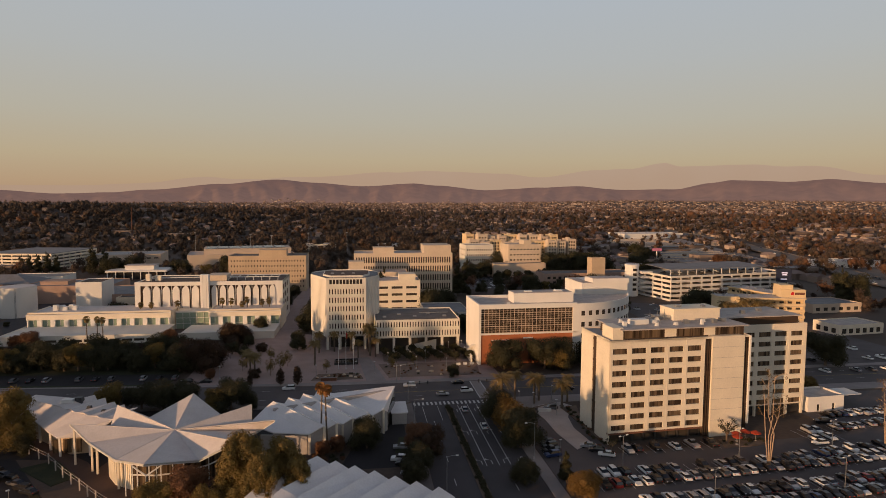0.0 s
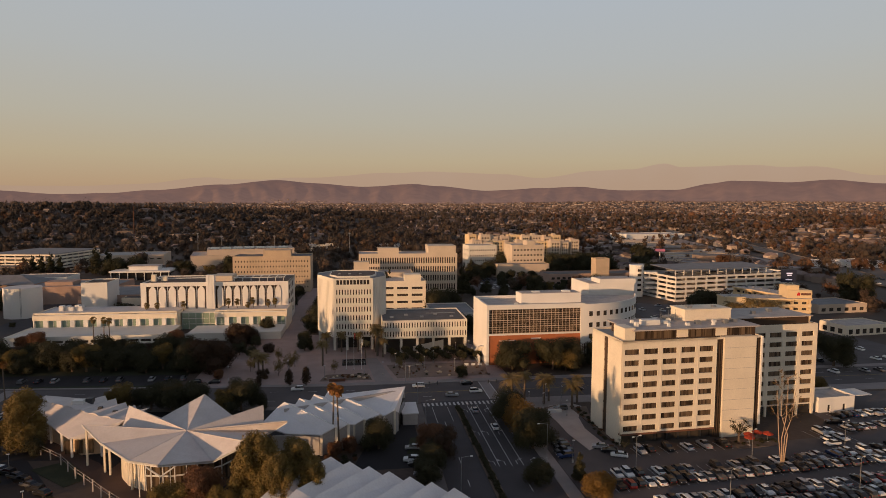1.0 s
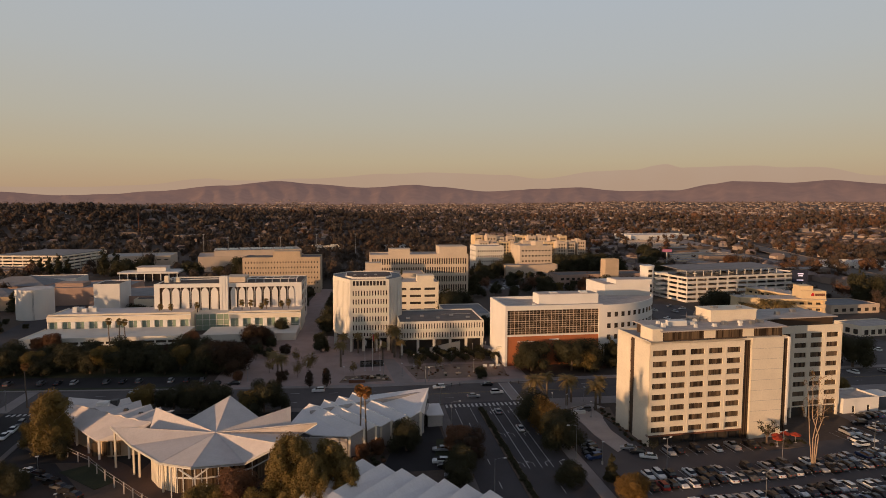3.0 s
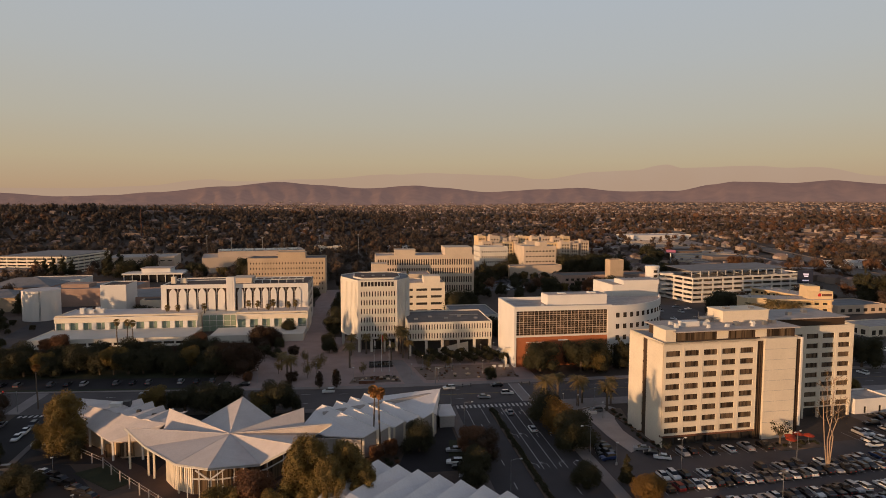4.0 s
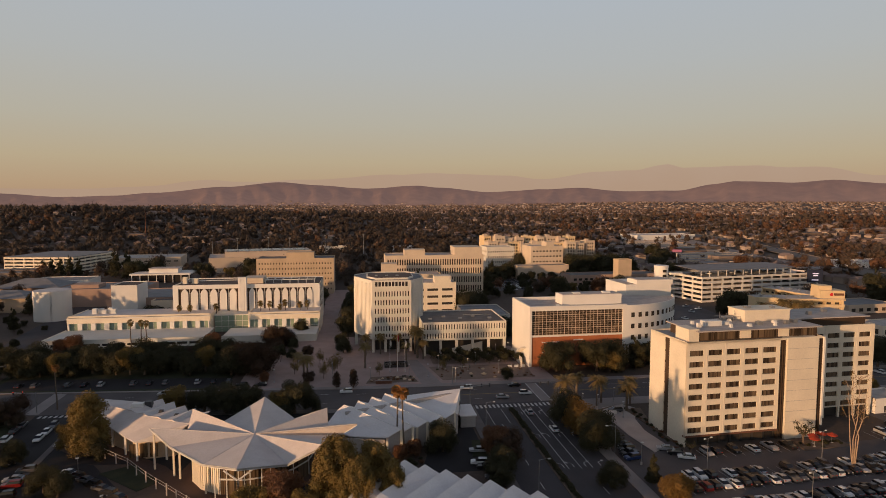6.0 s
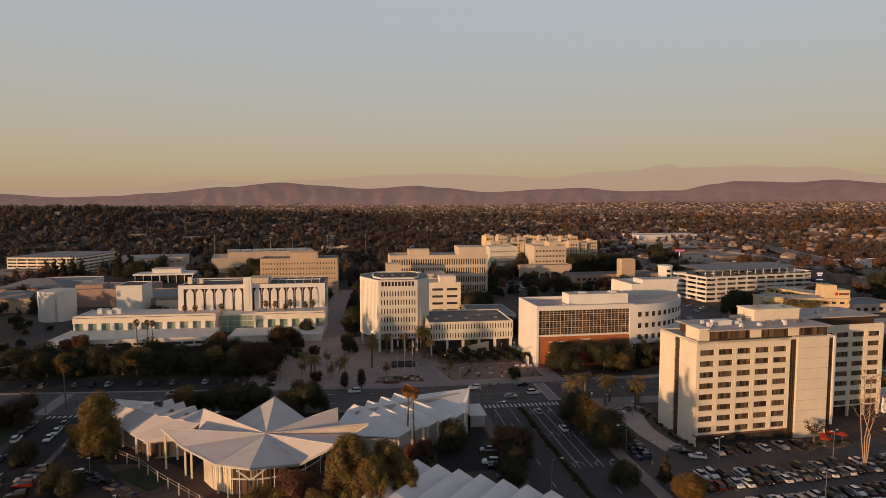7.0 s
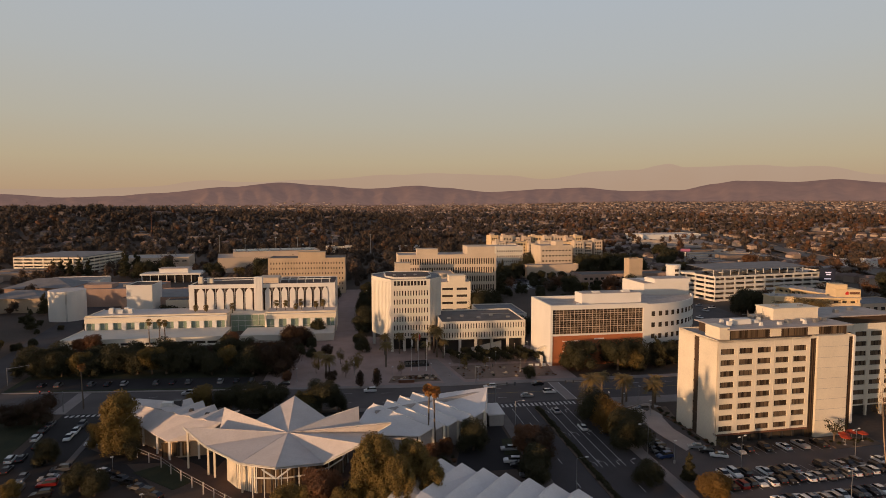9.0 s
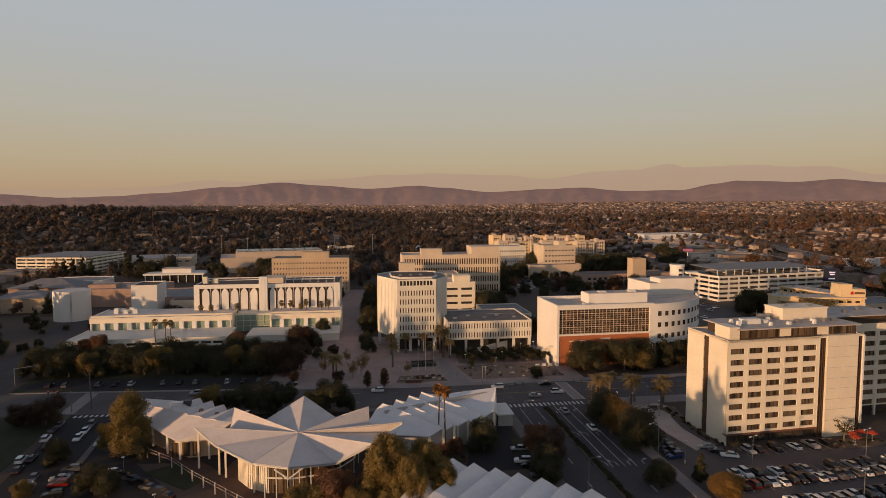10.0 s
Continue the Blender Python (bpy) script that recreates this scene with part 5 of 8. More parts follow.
# ---------------------------------------------------------------- folded-roof halls
def build_star_hall():
    b = thing("star_hall", "pavilion under a white star-shaped folded roof on slim posts", "building")
    hub = (-44.8, 120.5, 8.5)
    rim = [(-45.1, 138.4, 11.6), (-36.7, 132.0, 7.6), (-28.2, 128.1, 11.4), (-28.0, 126.4, 7.6), (-20.7, 114.3, 12.0), (-24.9, 117.1, 8.6), (-27.7, 105.7, 10.8), (-35.6, 106.2, 6.8), (-44.9, 99.9, 9.2), (-53.6, 108.2, 7.0), (-63.3, 118.5, 7.2), (-69.2, 123.0, 10.2), (-62.0, 127.8, 7.6), (-61.6, 131.3, 11.6), (-54.2, 131.9, 7.8)]
    for p, q in zip(rim, rim[1:] + rim[:1]):
        part("roof_panel", Geo().slab([hub, q, p], 0.28), "roof_white", b)
    g = Geo()
    for p in rim:                                        # raised seams along folds
        g.tube([(hub[0], hub[1], hub[2] + 0.02), (p[0], p[1], p[2] + 0.02)], [0.07, 0.07], 4)
    tagged(part("seam", g, "roof_white", b), kind="stuff")
    g = Geo()
    for p, q in zip(rim, rim[1:] + rim[:1]):
        a, c = Vector(p), Vector(q)
        g.add([tuple(a + Vector((0, 0, 0.08))), tuple(c + Vector((0, 0, 0.08))), tuple(c - Vector((0, 0, 0.45))), tuple(a - Vector((0, 0, 0.45)))], [(0, 1, 2, 3)])
    part("fascia", g, "metal_white", b)
    n = 16
    inner = [(hub[0] + 13.8 * math.cos(2 * math.pi * i / n), hub[1] + 13.4 * math.sin(2 * math.pi * i / n)) for i in range(n)]
    for i in range(n):
        p, q = inner[i], inner[(i + 1) % n]
        west = math.cos(2 * math.pi * (i + 0.5) / n) < -0.1 and math.sin(2 * math.pi * (i + 0.5) / n) < 0.2
        d = Vector((q[0] - p[0], q[1] - p[1], 0))
        nn = Vector((d.y, -d.x, 0)).normalized() * 0.12
        if i in (8, 9, 10):
            for k in range(9):                           # cream vertical panels
                a = Vector((*p, 0)) + d * (k / 9)
                c = Vector((*p, 0)) + d * ((k + 0.72) / 9)
                part("wall_panel", Geo().prism([tuple((a + nn * 2)[:2]), tuple((c + nn * 2)[:2]), tuple((c - nn)[:2]), tuple((a - nn)[:2])], 0.2, 6.0), "stucco_cream", b)
        ob = part("glass_wall", Geo().prism([tuple((Vector((*p, 0)) + nn)[:2]), tuple((Vector((*q, 0)) + nn)[:2]), q, p], 0.2, 6.0), "glass_bronze", b)
        part("mullion", Geo().prism([tuple((Vector((*p, 0)) + nn * 2)[:2]), tuple((Vector((*p, 0)) + nn * 2 + d * 0.03)[:2]), tuple((Vector((*p, 0)) + d * 0.03)[:2]), p], 0.2, 6.05), "metal_white", ob)
        part("transom", Geo().prism([tuple((Vector((*p, 0)) + nn * 1.5)[:2]), tuple((Vector((*q, 0)) + nn * 1.5)[:2]), q, p], 3.4, 3.75), "metal_white", ob)
    part("floor_slab", Geo().prism([(hub[0] + 17 * math.cos(2 * math.pi * i / 20), hub[1] + 16.5 * math.sin(2 * math.pi * i / 20)) for i in range(20)], 0, 0.2), "deck_brown", b)
    for x, y, z in ((-62.6, 118.6, 6.6), (-60.8, 116.9, 6.6), (-53.2, 108.8, 6.2), (-28.2, 106.6, 10.3), (-45.1, 137.6, 11.2), (-68.2, 122.9, 9.6)):
        part("post", Geo().box(x - 0.2, x + 0.2, y - 0.2, y + 0.2, 0, z), "stucco_cream", b)
    g = Geo()
    for s in (-1, 1):                                    # branching column under the south point
        g.tube([(-45.0, 101.6, 0.2), (-45.0, 101.6, 6.0)], [0.22, 0.22], 6)
        g.tube([(-45.0, 101.6, 6.0), (-45.0 + s * 3.0, 102.4, 7.9)], [0.2, 0.16], 6)
    part("branching_column", g, "metal_white", b)
    for k in range(5):
        part("post", Geo().box(-50.5 + 2.4 * k, -50.3 + 2.4 * k, 105.0, 105.2, 0, 7.0), "metal_white", b)
    return b


build_star_hall()


def fold_strip(b, left, right, thick=0.25, mat_name="roof_white"):
    """Folded plates between two zigzag edges with the same number of points."""
    for (a, c), (d, e) in zip(zip(left, left[1:]), zip(right, right[1:])):
        part("roof_panel", Geo().slab([a, c, e], thick), mat_name, b)
        part("roof_panel", Geo().slab([a, e, d], thick), mat_name, b)


def build_folded_hall():
    b = thing("folded_hall", "long hall under a white zigzag folded roof with grey gabled walls", "building")
    back = [(-26.1, 136.8, 7.6), (-24.3, 137.6, 8.8), (-21.5, 138.9, 7.6), (-20.5, 140.4, 8.8), (-17.7, 141.7, 7.6), (-16.7, 143.3, 8.8), (-13.9, 144.6, 7.6), (-12.9, 145.8, 8.8), (-8.6, 146.4, 7.6), (9.5, 148.3, 8.5)]
    front = [(-13.4, 121.5, 5.5), (-9.8, 123.0, 6.9), (-9.3, 124.6, 5.5), (-6.8, 124.5, 6.9), (-5.4, 127.2, 5.5), (-2.7, 127.5, 6.9), (-1.3, 129.9, 5.5), (1.5, 130.7, 6.9), (2.6, 132.7, 5.5), (5.5, 133.2, 6.9)]
    fold_strip(b, front, back, mat_name="roof_bright")
    part("roof_panel", Geo().slab([(5.5, 133.2, 6.9), (6.7, 135.2, 5.5), (9.5, 148.3, 8.5)], 0.25), "roof_bright", b)
    part("roof_panel", Geo().slab([(-13.4, 121.5, 5.5), (-26.1, 136.8, 7.6), (-22.4, 123.5, 5.5)], 0.25), "roof_bright", b)
    part("roof_panel", Geo().slab([(-22.4, 123.5, 5.5), (-26.1, 136.8, 7.6), (-29.0, 128.0, 6.4)], 0.25), "roof_bright", b)
    for p, q in zip(front[1::2], back[1::2]):             # white ridge flashing
        part("ridge_cap", Geo().tube([(p[0], p[1], p[2] + 0.02), (q[0], q[1], q[2] + 0.02)], [0.09, 0.09], 4), "metal_white", b)
    wall = front + [(6.7, 135.2, 5.5)]
    for p, q in zip(wall, wall[1:]):
        a, c = Vector((p[0], p[1] + 0.5, 0)), Vector((q[0], q[1] + 0.5, 0))
        part("wall_panel", Geo().add([tuple(a), tuple(c), (c.x, c.y, q[2] - 0.3), (a.x, a.y, p[2] - 0.3), tuple(a + Vector((-0.2, 0.4, 0))), tuple(c + Vector((-0.2, 0.4, 0))), (c.x - 0.2, c.y + 0.4, q[2] - 0.3), (a.x - 0.2, a.y + 0.4, p[2] - 0.3)], BOX_F), "concrete_grey", b)
        part("pilaster", Geo().box(a.x - 0.3, a.x + 0.3, a.y - 0.5, a.y + 0.1, 0, p[2] - 0.35), "stucco_cream", b)
    part("south_wall", Geo().add([(-25.4, 123.0, 0), (-13.9, 122.0, 0), (-13.9, 122.0, 5.0), (-25.4, 123.0, 5.2), (-25.3, 123.4, 0), (-13.8, 122.4, 0), (-13.8, 122.4, 5.0), (-25.3, 123.4, 5.2)], BOX_F), "concrete_grey", b)
    part("north_wall", Geo().prism([(-24, 134.4), (-23.6, 133.8), (9.2, 146.8), (9.0, 147.6)], 0, 8.0), "concrete_grey", b)
    part("end_wall", Geo().prism([(6.2, 136.6), (6.8, 136.2), (9.4, 147.0), (8.8, 147.4)], 0, 5.6), "glass_dark", b)
    part("annex", Geo().box(8.2, 12.4, 139.5, 148.5, 0, 3.2), "concrete_grey", b)
    part("annex_roof", Geo().box(7.9, 12.7, 139.2, 148.8, 3.2, 3.5), "roof_bright", b)
    return b


build_folded_hall()


def build_low_folds():
    b = thing("folded_hall", "low hall under a white sawtooth folded roof", "building")
    n = 7
    right, mid, left = [], [], []
    for i in range(n):
        px, py = -10.3 + 4.12 * i, 104.7 - 2.95 * i
        right += [(px - 0.9, py + 2.2, 5.0), (px, py, 7.0)]
        sx, sy = px - 10.0, py - 12.0
        mid += [(sx - 0.6, sy + 1.9, 5.6), (sx, sy, 7.3)]
        left += [(sx - 6.6, sy - 5.2, 3.4), (sx - 6.0, sy - 6.8, 4.6)]
    right.append((right[-1][0] + 3.2, right[-1][1] - 0.75, 5.0))
    mid.append((mid[-1][0] + 3.5, mid[-1][1] - 1.0, 5.6))
    left.append((left[-1][0] + 3.5, left[-1][1] - 1.2, 3.4))
    # the paler white stands in for sun on these plates
    fold_strip(b, mid, right, mat_name="roof_bright")
    fold_strip(b, left, mid, mat_name="roof_bright")
    g = Geo()
    for p, q in zip(right, right[1:]):
        g.add([(p[0] - 0.7, p[1] - 0.5, 0), (q[0] - 0.7, q[1] - 0.5, 0), (q[0] - 0.7, q[1] - 0.5, q[2] - 0.35), (p[0] - 0.7, p[1] - 0.5, p[2] - 0.35)], [(0, 1, 2, 3)])
    g.prism([(right[0][0] - 0.5, right[0][1] - 0.8), (left[0][0] + 1.2, left[0][1] + 1), (left[0][0] + 2, left[0][1]), (right[0][0], right[0][1] - 1.4)], 0, 3.2)
    part("wall", g, "concrete_grey", b)
    return b


build_low_folds()


def build_west_folds():
    b = thing("folded_hall", "hall under a white folded roof with deep eaves on slim posts", "building")
    spine = [(-92.5, 150.4, 8.0), (-82.0, 142.7, 8.5), (-79.5, 140.8, 8.8), (-78.0, 139.7, 8.3), (-75.5, 137.8, 8.8), (-74.0, 136.7, 8.3), (-71.0, 134.6, 8.8), (-69.5, 133.6, 8.3), (-66.8, 131.9, 8.8), (-65.3, 131.0, 8.3), (-62.0, 129.2, 8.7)]
    ne = [(-92.5, 155.0, 7.8), (-77.8, 149.7, 7.8), (-74.5, 149.6, 8.8), (-73.3, 148.1, 7.6), (-70.6, 146.7, 8.8), (-69.5, 144.8, 7.6), (-66.7, 142.9, 8.8), (-65.6, 141.6, 7.6), (-63.3, 140.2, 8.8), (-62.6, 139.4, 7.6), (-59.0, 137.4, 8.8)]
    top = [(-92.5, 150.4, 8.0), (-80.2, 141.3, 8.55), (-74.6, 137.1, 8.5), (-69.3, 133.5, 8.5), (-62.0, 129.2, 8.65)]
    sw = [(-95.5, 148.4, 5.3), (-85.4, 139.8, 5.6), (-78.4, 131.9, 5.3), (-74.3, 127.5, 5.3), (-66.6, 127.7, 5.3)]
    fold_strip(b, spine, ne)
    fold_strip(b, sw, top)
    part("ridge_cap", Geo().tube(spine, [0.12] * len(spine), 4), "roof_white", b)
    part("wall", Geo().prism([(-88, 143), (-72.5, 129.6), (-66, 130.5), (-62, 136.5), (-66, 142.0), (-76, 149.0), (-84, 149.5)], 0, 5.0), "concrete_tan", b)
    for k in range(3):
        part("window", Geo().box(-76.2 + 2.4 * k, -74.4 + 2.4 * k, 129.4, 129.6, 0.6, 4.0), "glass_bronze", b)
    for x, y in ((-94.6, 148.4), (-88.2, 142.8), (-83.4, 138.2), (-78.2, 132.6), (-74.0, 128.3), (-67.2, 128.4)):
        part("post", Geo().box(x - 0.22, x + 0.22, y - 0.22, y + 0.22, 0, 5.0), "stucco_white", b)
    roof_unit(b, -80.6, 143.4, 8.6, 3.0, 2.0, 0.9)
    roof_unit(b, -77.6, 144.6, 8.0, 1.8, 1.8, 1.6, "metal_dark")
    roof_unit(b, -72.2, 139.0, 8.4, 1.0, 0.9, 0.6, "metal_dark")
    roof_unit(b, -67.6, 136.4, 8.2, 1.0, 0.9, 0.5, "metal_dark")
    return b


build_west_folds()

fence = thing("walkway_rail", "pale post-and-rail fence along the raised walkway", "fence")
pts = [(-91.5, 139.5), (-82.5, 131.1), (-74.8, 124.4), (-68.0, 116.3), (-61.5, 109.5), (-55.7, 103.4), (-49.0, 97.0)]
for p, q in zip(pts, pts[1:]):
    for z in (1.6, 0.9):
        part("rail", Geo().tube([(*p, z + 0.9), (*q, z + 0.9)], [0.04, 0.04], 5), "concrete_grey", fence)
    for k in range(2):
        x, y = lerp(p[0], q[0], k / 2), lerp(p[1], q[1], k / 2)
        part("post", Geo().box(x - 0.12, x + 0.12, y - 0.12, y + 0.12, 0, 2.7 if k == 0 else 2.5), "concrete_grey", fence)
deck = flat("walkway", "deck_brown", [(-88, 138), (-74, 126.5), (-60.5, 111), (-47, 97), (-44, 99), (-57.5, 113), (-66, 124), (-72, 129), (-86, 142)], -0.2, 0.22, "reddish raised walkway beside the halls", "path")

# ---------------------------------------------------------------- plants
def leaf_cloud(seed, blobs, n, size, up=0.25, core=0.62, droop=0.0):
    """Many small leaf sprays on the outside of overlapping rounded masses, over a rough dark inner mass."""
    rng = np.random.default_rng(seed)
    B = np.array(blobs, float)
    w = (B[:, 3] * B[:, 4] * B[:, 5]) ** (2 / 3)
    pick = rng.choice(len(B), n, p=w / w.sum())
    d = rng.normal(size=(n, 3))
    d[:, 2] += up
    d /= np.linalg.norm(d, axis=1)[:, None]
    rad = rng.uniform(0.55, 1.22, n) ** 0.7
    c = B[pick, :3] + d * B[pick, 3:6] * rad[:, None]
    c[:, 2] -= droop * rng.uniform(0, 1, n) ** 3
    nrm = d + rng.normal(scale=0.8, size=(n, 3))
    nrm /= np.linalg.norm(nrm, axis=1)[:, None]
    a = np.cross(nrm, rng.normal(size=(n, 3)))
    a /= np.linalg.norm(a, axis=1)[:, None]
    b = np.cross(nrm, a)
    s = size * rng.uniform(0.55, 1.35, n)[:, None]
    k = nrm * s * 0.25
    v = np.stack([c - a * s, c - b * s * 0.7 + k, c + a * s * 0.9 + b * s * 0.5], 1).reshape(-1, 3)
    g = Geo()
    g.v = [tuple(p) for p in v]
    g.f = [(3 * i, 3 * i + 1, 3 * i + 2) for i in range(n)]
    g.k = [0] * n
    for bx, by, bz, rx, ry, rz in blobs:
        bm = bmesh.new()
        bmesh.ops.create_icosphere(bm, subdivisions=2, radius=1.0)
        vs = []
        for q in bm.verts:
            f = core * (1 + 0.35 * noise.noise(q.co * 2.1 + Vector((bx, by, seed))))
            vs.append((bx + q.co.x * rx * f, by + q.co.y * ry * f, bz + q.co.z * rz * f))
        g.add(vs, [tuple(x.index for x in fc.verts) for fc in bm.faces])
        bm.free()
    return g


def limbs(seed, h, r, crown_r, count, base=0.45, sides=7):
    rng = random.Random(seed)
    g = Geo()
    top = h * 0.72
    bend = [(0, 0, -0.1), (rng.uniform(-0.2, 0.2), rng.uniform(-0.2, 0.2), h * base), (rng.uniform(-0.5, 0.5), rng.uniform(-0.5, 0.5), top)]
    g.tube(bend, [r * 1.25, r * 0.8, r * 0.25], sides)
    for i in range(count):
        a = 2 * math.pi * i / count + rng.uniform(-0.4, 0.4)
        z0 = h * rng.uniform(base * 0.8, 0.6)
        e = (crown_r * 0.62 * math.cos(a), crown_r * 0.62 * math.sin(a), z0 + h * rng.uniform(0.16, 0.3))
        m = (e[0] * 0.45, e[1] * 0.45, z0 + (e[2] - z0) * 0.62)
        g.tube([(0, 0, z0), m, e], [r * 0.5, r * 0.33, r * 0.1], 5)
    return g


def crown_blobs(seed, h, r, n, low=0.34, flat_=0.85):
    rng = random.Random(seed)
    out = [(0, 0, h * 0.56, r * 0.74, r * 0.74, h * 0.36)]
    n *= 2
    for i in range(n):
        a = 2 * math.pi * i / n + rng.uniform(-0.5, 0.5)
        q = r * rng.uniform(0.35, 0.78)
        s = r * rng.uniform(0.24, 0.44)
        out.append((q * math.cos(a), q * math.sin(a), h * rng.uniform(low - 0.14, 0.78), s, s, s * flat_ * 1.15))
    return out


TREES = {}


def tree_kind(key, label, category, trunk, crown, bark, leaf, extra=()):
    TREES[key] = (label, category, trunk.mesh("trunk", bark), crown.mesh("crown", leaf) if crown else None, extra)


LEAFY = [("dark_a", 1, 10, 5.0, 7, "leaf_dark", "dense dark green shade tree with a rounded crown"), ("dark_b", 2, 9, 5.6, 8, "leaf_dark", "broad dark green shade tree with a spreading crown"), ("olive_a", 3, 10, 4.6, 7, "leaf_olive", "olive green shade tree catching low sun"), ("rust_a", 4, 9, 4.6, 7, "leaf_rust", "rust-coloured autumn tree with thinning leaves"), ("maroon_a", 5, 12, 7.6, 9, "leaf_maroon", "broad maroon-brown shade tree"), ("russet_a", 7, 9.5, 8.4, 12, "leaf_russet", "huge spreading russet-brown tree by the avenue"), ("yellow_a", 6, 8, 5.2, 8, "leaf_yellow", "golden yellow autumn tree with a rounded crown")]
for key, sd, h, r, n, lf, lb in LEAFY:
    tree_kind(key, lb, "tree", limbs(sd, h, 0.32, r, 6), leaf_cloud(sd, crown_blobs(sd, h, r, n), 22000 if r > 8 else 13000, 0.24 if r > 8 else 0.2, core=0.64), "bark", lf)
for key, sd, h, r in (("euc_a", 11, 18, 5.4), ("euc_b", 12, 17, 4.8)):
    rng = random.Random(sd)
    bl = [(rng.uniform(-r, r) * 0.55, rng.uniform(-r, r) * 0.55, h * rng.uniform(0.26, 0.92), rng.uniform(1.6, 2.9), rng.uniform(1.6, 2.9), rng.uniform(1.5, 2.6)) for _ in range(21)]
    tree_kind(key, "tall ragged eucalyptus with hanging olive foliage", "tree", limbs(sd, h, 0.38, r, 9, 0.3), leaf_cloud(sd, bl, 9000, 0.28, 0.1, 0.5, 1.6), "bark_pale", "leaf_olive")
for key, sd, h, r in (("gum_a", 15, 15.0, 5.0), ("gum_b", 16, 14.5, 4.4)):
    rng = random.Random(sd)
    bl = [(0, 0, h * 0.5, r * 0.6, r * 0.6, h * 0.34)]
    for i in range(44):
        a, zz = i * 2.39996, rng.uniform(0.16, 0.93)
        q = r * rng.uniform(0.45, 0.86) * math.sqrt(max(0.12, 1 - ((zz - 0.48) / 0.5) ** 2))
        bl.append((q * math.cos(a), q * math.sin(a), h * zz, rng.uniform(1.0, 1.7), rng.uniform(1.0, 1.7), rng.uniform(1.1, 2.0)))
    tree_kind(key, "tall gum tree with dense hanging olive foliage", "tree", limbs(sd, h, 0.36, r, 9, 0.3), leaf_cloud(sd, bl, 20000, 0.22, 0.0, 0.6, 1.5), "bark_pale", "leaf_olive")
rng = random.Random(19)
tree_kind("wispy", "slender young tree with thin pale foliage", "tree", limbs(19, 6.0, 0.09, 1.8, 7, 0.3), leaf_cloud(19, [(rng.uniform(-1.2, 1.2), rng.uniform(-1.2, 1.2), rng.uniform(2.2, 5.4), 0.7, 0.7, 0.8) for _ in range(16)], 1500, 0.13, 0, 0.05, 0.6), "bark", "leaf_olive")
for key, sd, h, r, lf in (("conifer_a", 21, 18, 4.2, "leaf_dark"), ("conifer_b", 22, 12, 2.6, "leaf_dark")):
    bl = [(0.25 * r * math.sin(i * 2.1), 0.25 * r * math.cos(i * 2.1), h * (0.16 + 0.1 * i), r * (1.05 - 0.115 * i), r * (1.05 - 0.115 * i), h * 0.085) for i in range(9)]
    tree_kind(key, "tall dark green conifer tree with layered branches", "tree", Geo().tube([(0, 0, -0.1), (0, 0, h * 0.95)], [0.35, 0.05], 7), leaf_cloud(sd, bl, 3200, 0.42, -0.1, 0.7), "bark", lf)
tree_kind("cypress", "small upright dark tree on the pavement", "tree", Geo().tube([(0, 0, -0.1), (0, 0, 4.5)], [0.14, 0.04], 6), leaf_cloud(31, [(0, 0, 1.9, 1.25, 1.25, 1.3), (0, 0, 3.2, 1.2, 1.2, 1.3), (0, 0, 4.4, 0.8, 0.8, 1.0)], 700, 0.26), "bark", "leaf_maroon")
tree_kind("clipped", "small clipped round plaza tree", "tree", Geo().tube([(0, 0, -0.1), (0, 0, 2.0)], [0.12, 0.07], 6), leaf_cloud(32, [(0, 0, 2.4, 1.5, 1.5, 1.1), (0.5, 0.2, 2.8, 0.9, 0.9, 0.8)], 520, 0.27), "bark", "leaf_dark")
tree_kind("shrub", "low dark green rounded shrub in a bed", "shrub", Geo().tube([(0, 0, -0.1), (0, 0, 0.6)], [0.1, 0.06], 5), leaf_cloud(33, [(0, 0, 0.55, 0.95, 0.95, 0.6), (0.7, 0.3, 0.45, 0.6, 0.6, 0.45)], 260, 0.2), "bark", "leaf_dark")
tree_kind("shrub_dry", "low dry rust-coloured shrub", "shrub", Geo().tube([(0, 0, -0.1), (0, 0, 0.6)], [0.1, 0.06], 5), leaf_cloud(34, [(0, 0, 0.6, 1.1, 1.1, 0.65), (0.8, -0.3, 0.5, 0.7, 0.7, 0.5)], 260, 0.2), "bark", "leaf_rust")


def palm_fronds(seed, z, length, count, droop, width):
    rng = random.Random(seed)
    g = Geo()
    for i in range(count):
        a = i * 2.39996 + rng.uniform(-0.2, 0.2)
        lift = rng.uniform(-0.35, 1.1)
        pts = []
        L = length * rng.uniform(0.8, 1.1)
        for k in range(6):
            u = k / 5
            pts.append(Vector((math.cos(a) * L * u * math.cos(lift * (1 - u * 0.6)), math.sin(a) * L * u * math.cos(lift * (1 - u * 0.6)), z + L * (math.sin(lift) * u - droop * u * u))))
        side = Vector((-math.sin(a), math.cos(a), 0))
        for k in range(13):                              # paired slim leaflets along the rib
            u = 0.14 + 0.86 * k / 13
            q = min(4, int(u * 5))
            p = pts[q].lerp(pts[q + 1], u * 5 - q)
            along = (pts[q + 1] - pts[q]).normalized()
            w = width * (1.25 - abs(0.4 - u) * 1.3)
            for s in (-1, 1):
                tip = p + side * s * w + along * w * 0.8 + Vector((0, 0, -w * 0.4))
                g.add([tuple(p - along * 0.07), tuple(p + along * 0.09), tuple(tip)], [(0, 1, 2)])
        g.tube(pts[::2] + [pts[-1]], [0.05, 0.04, 0.025, 0.012], 3)
    return g


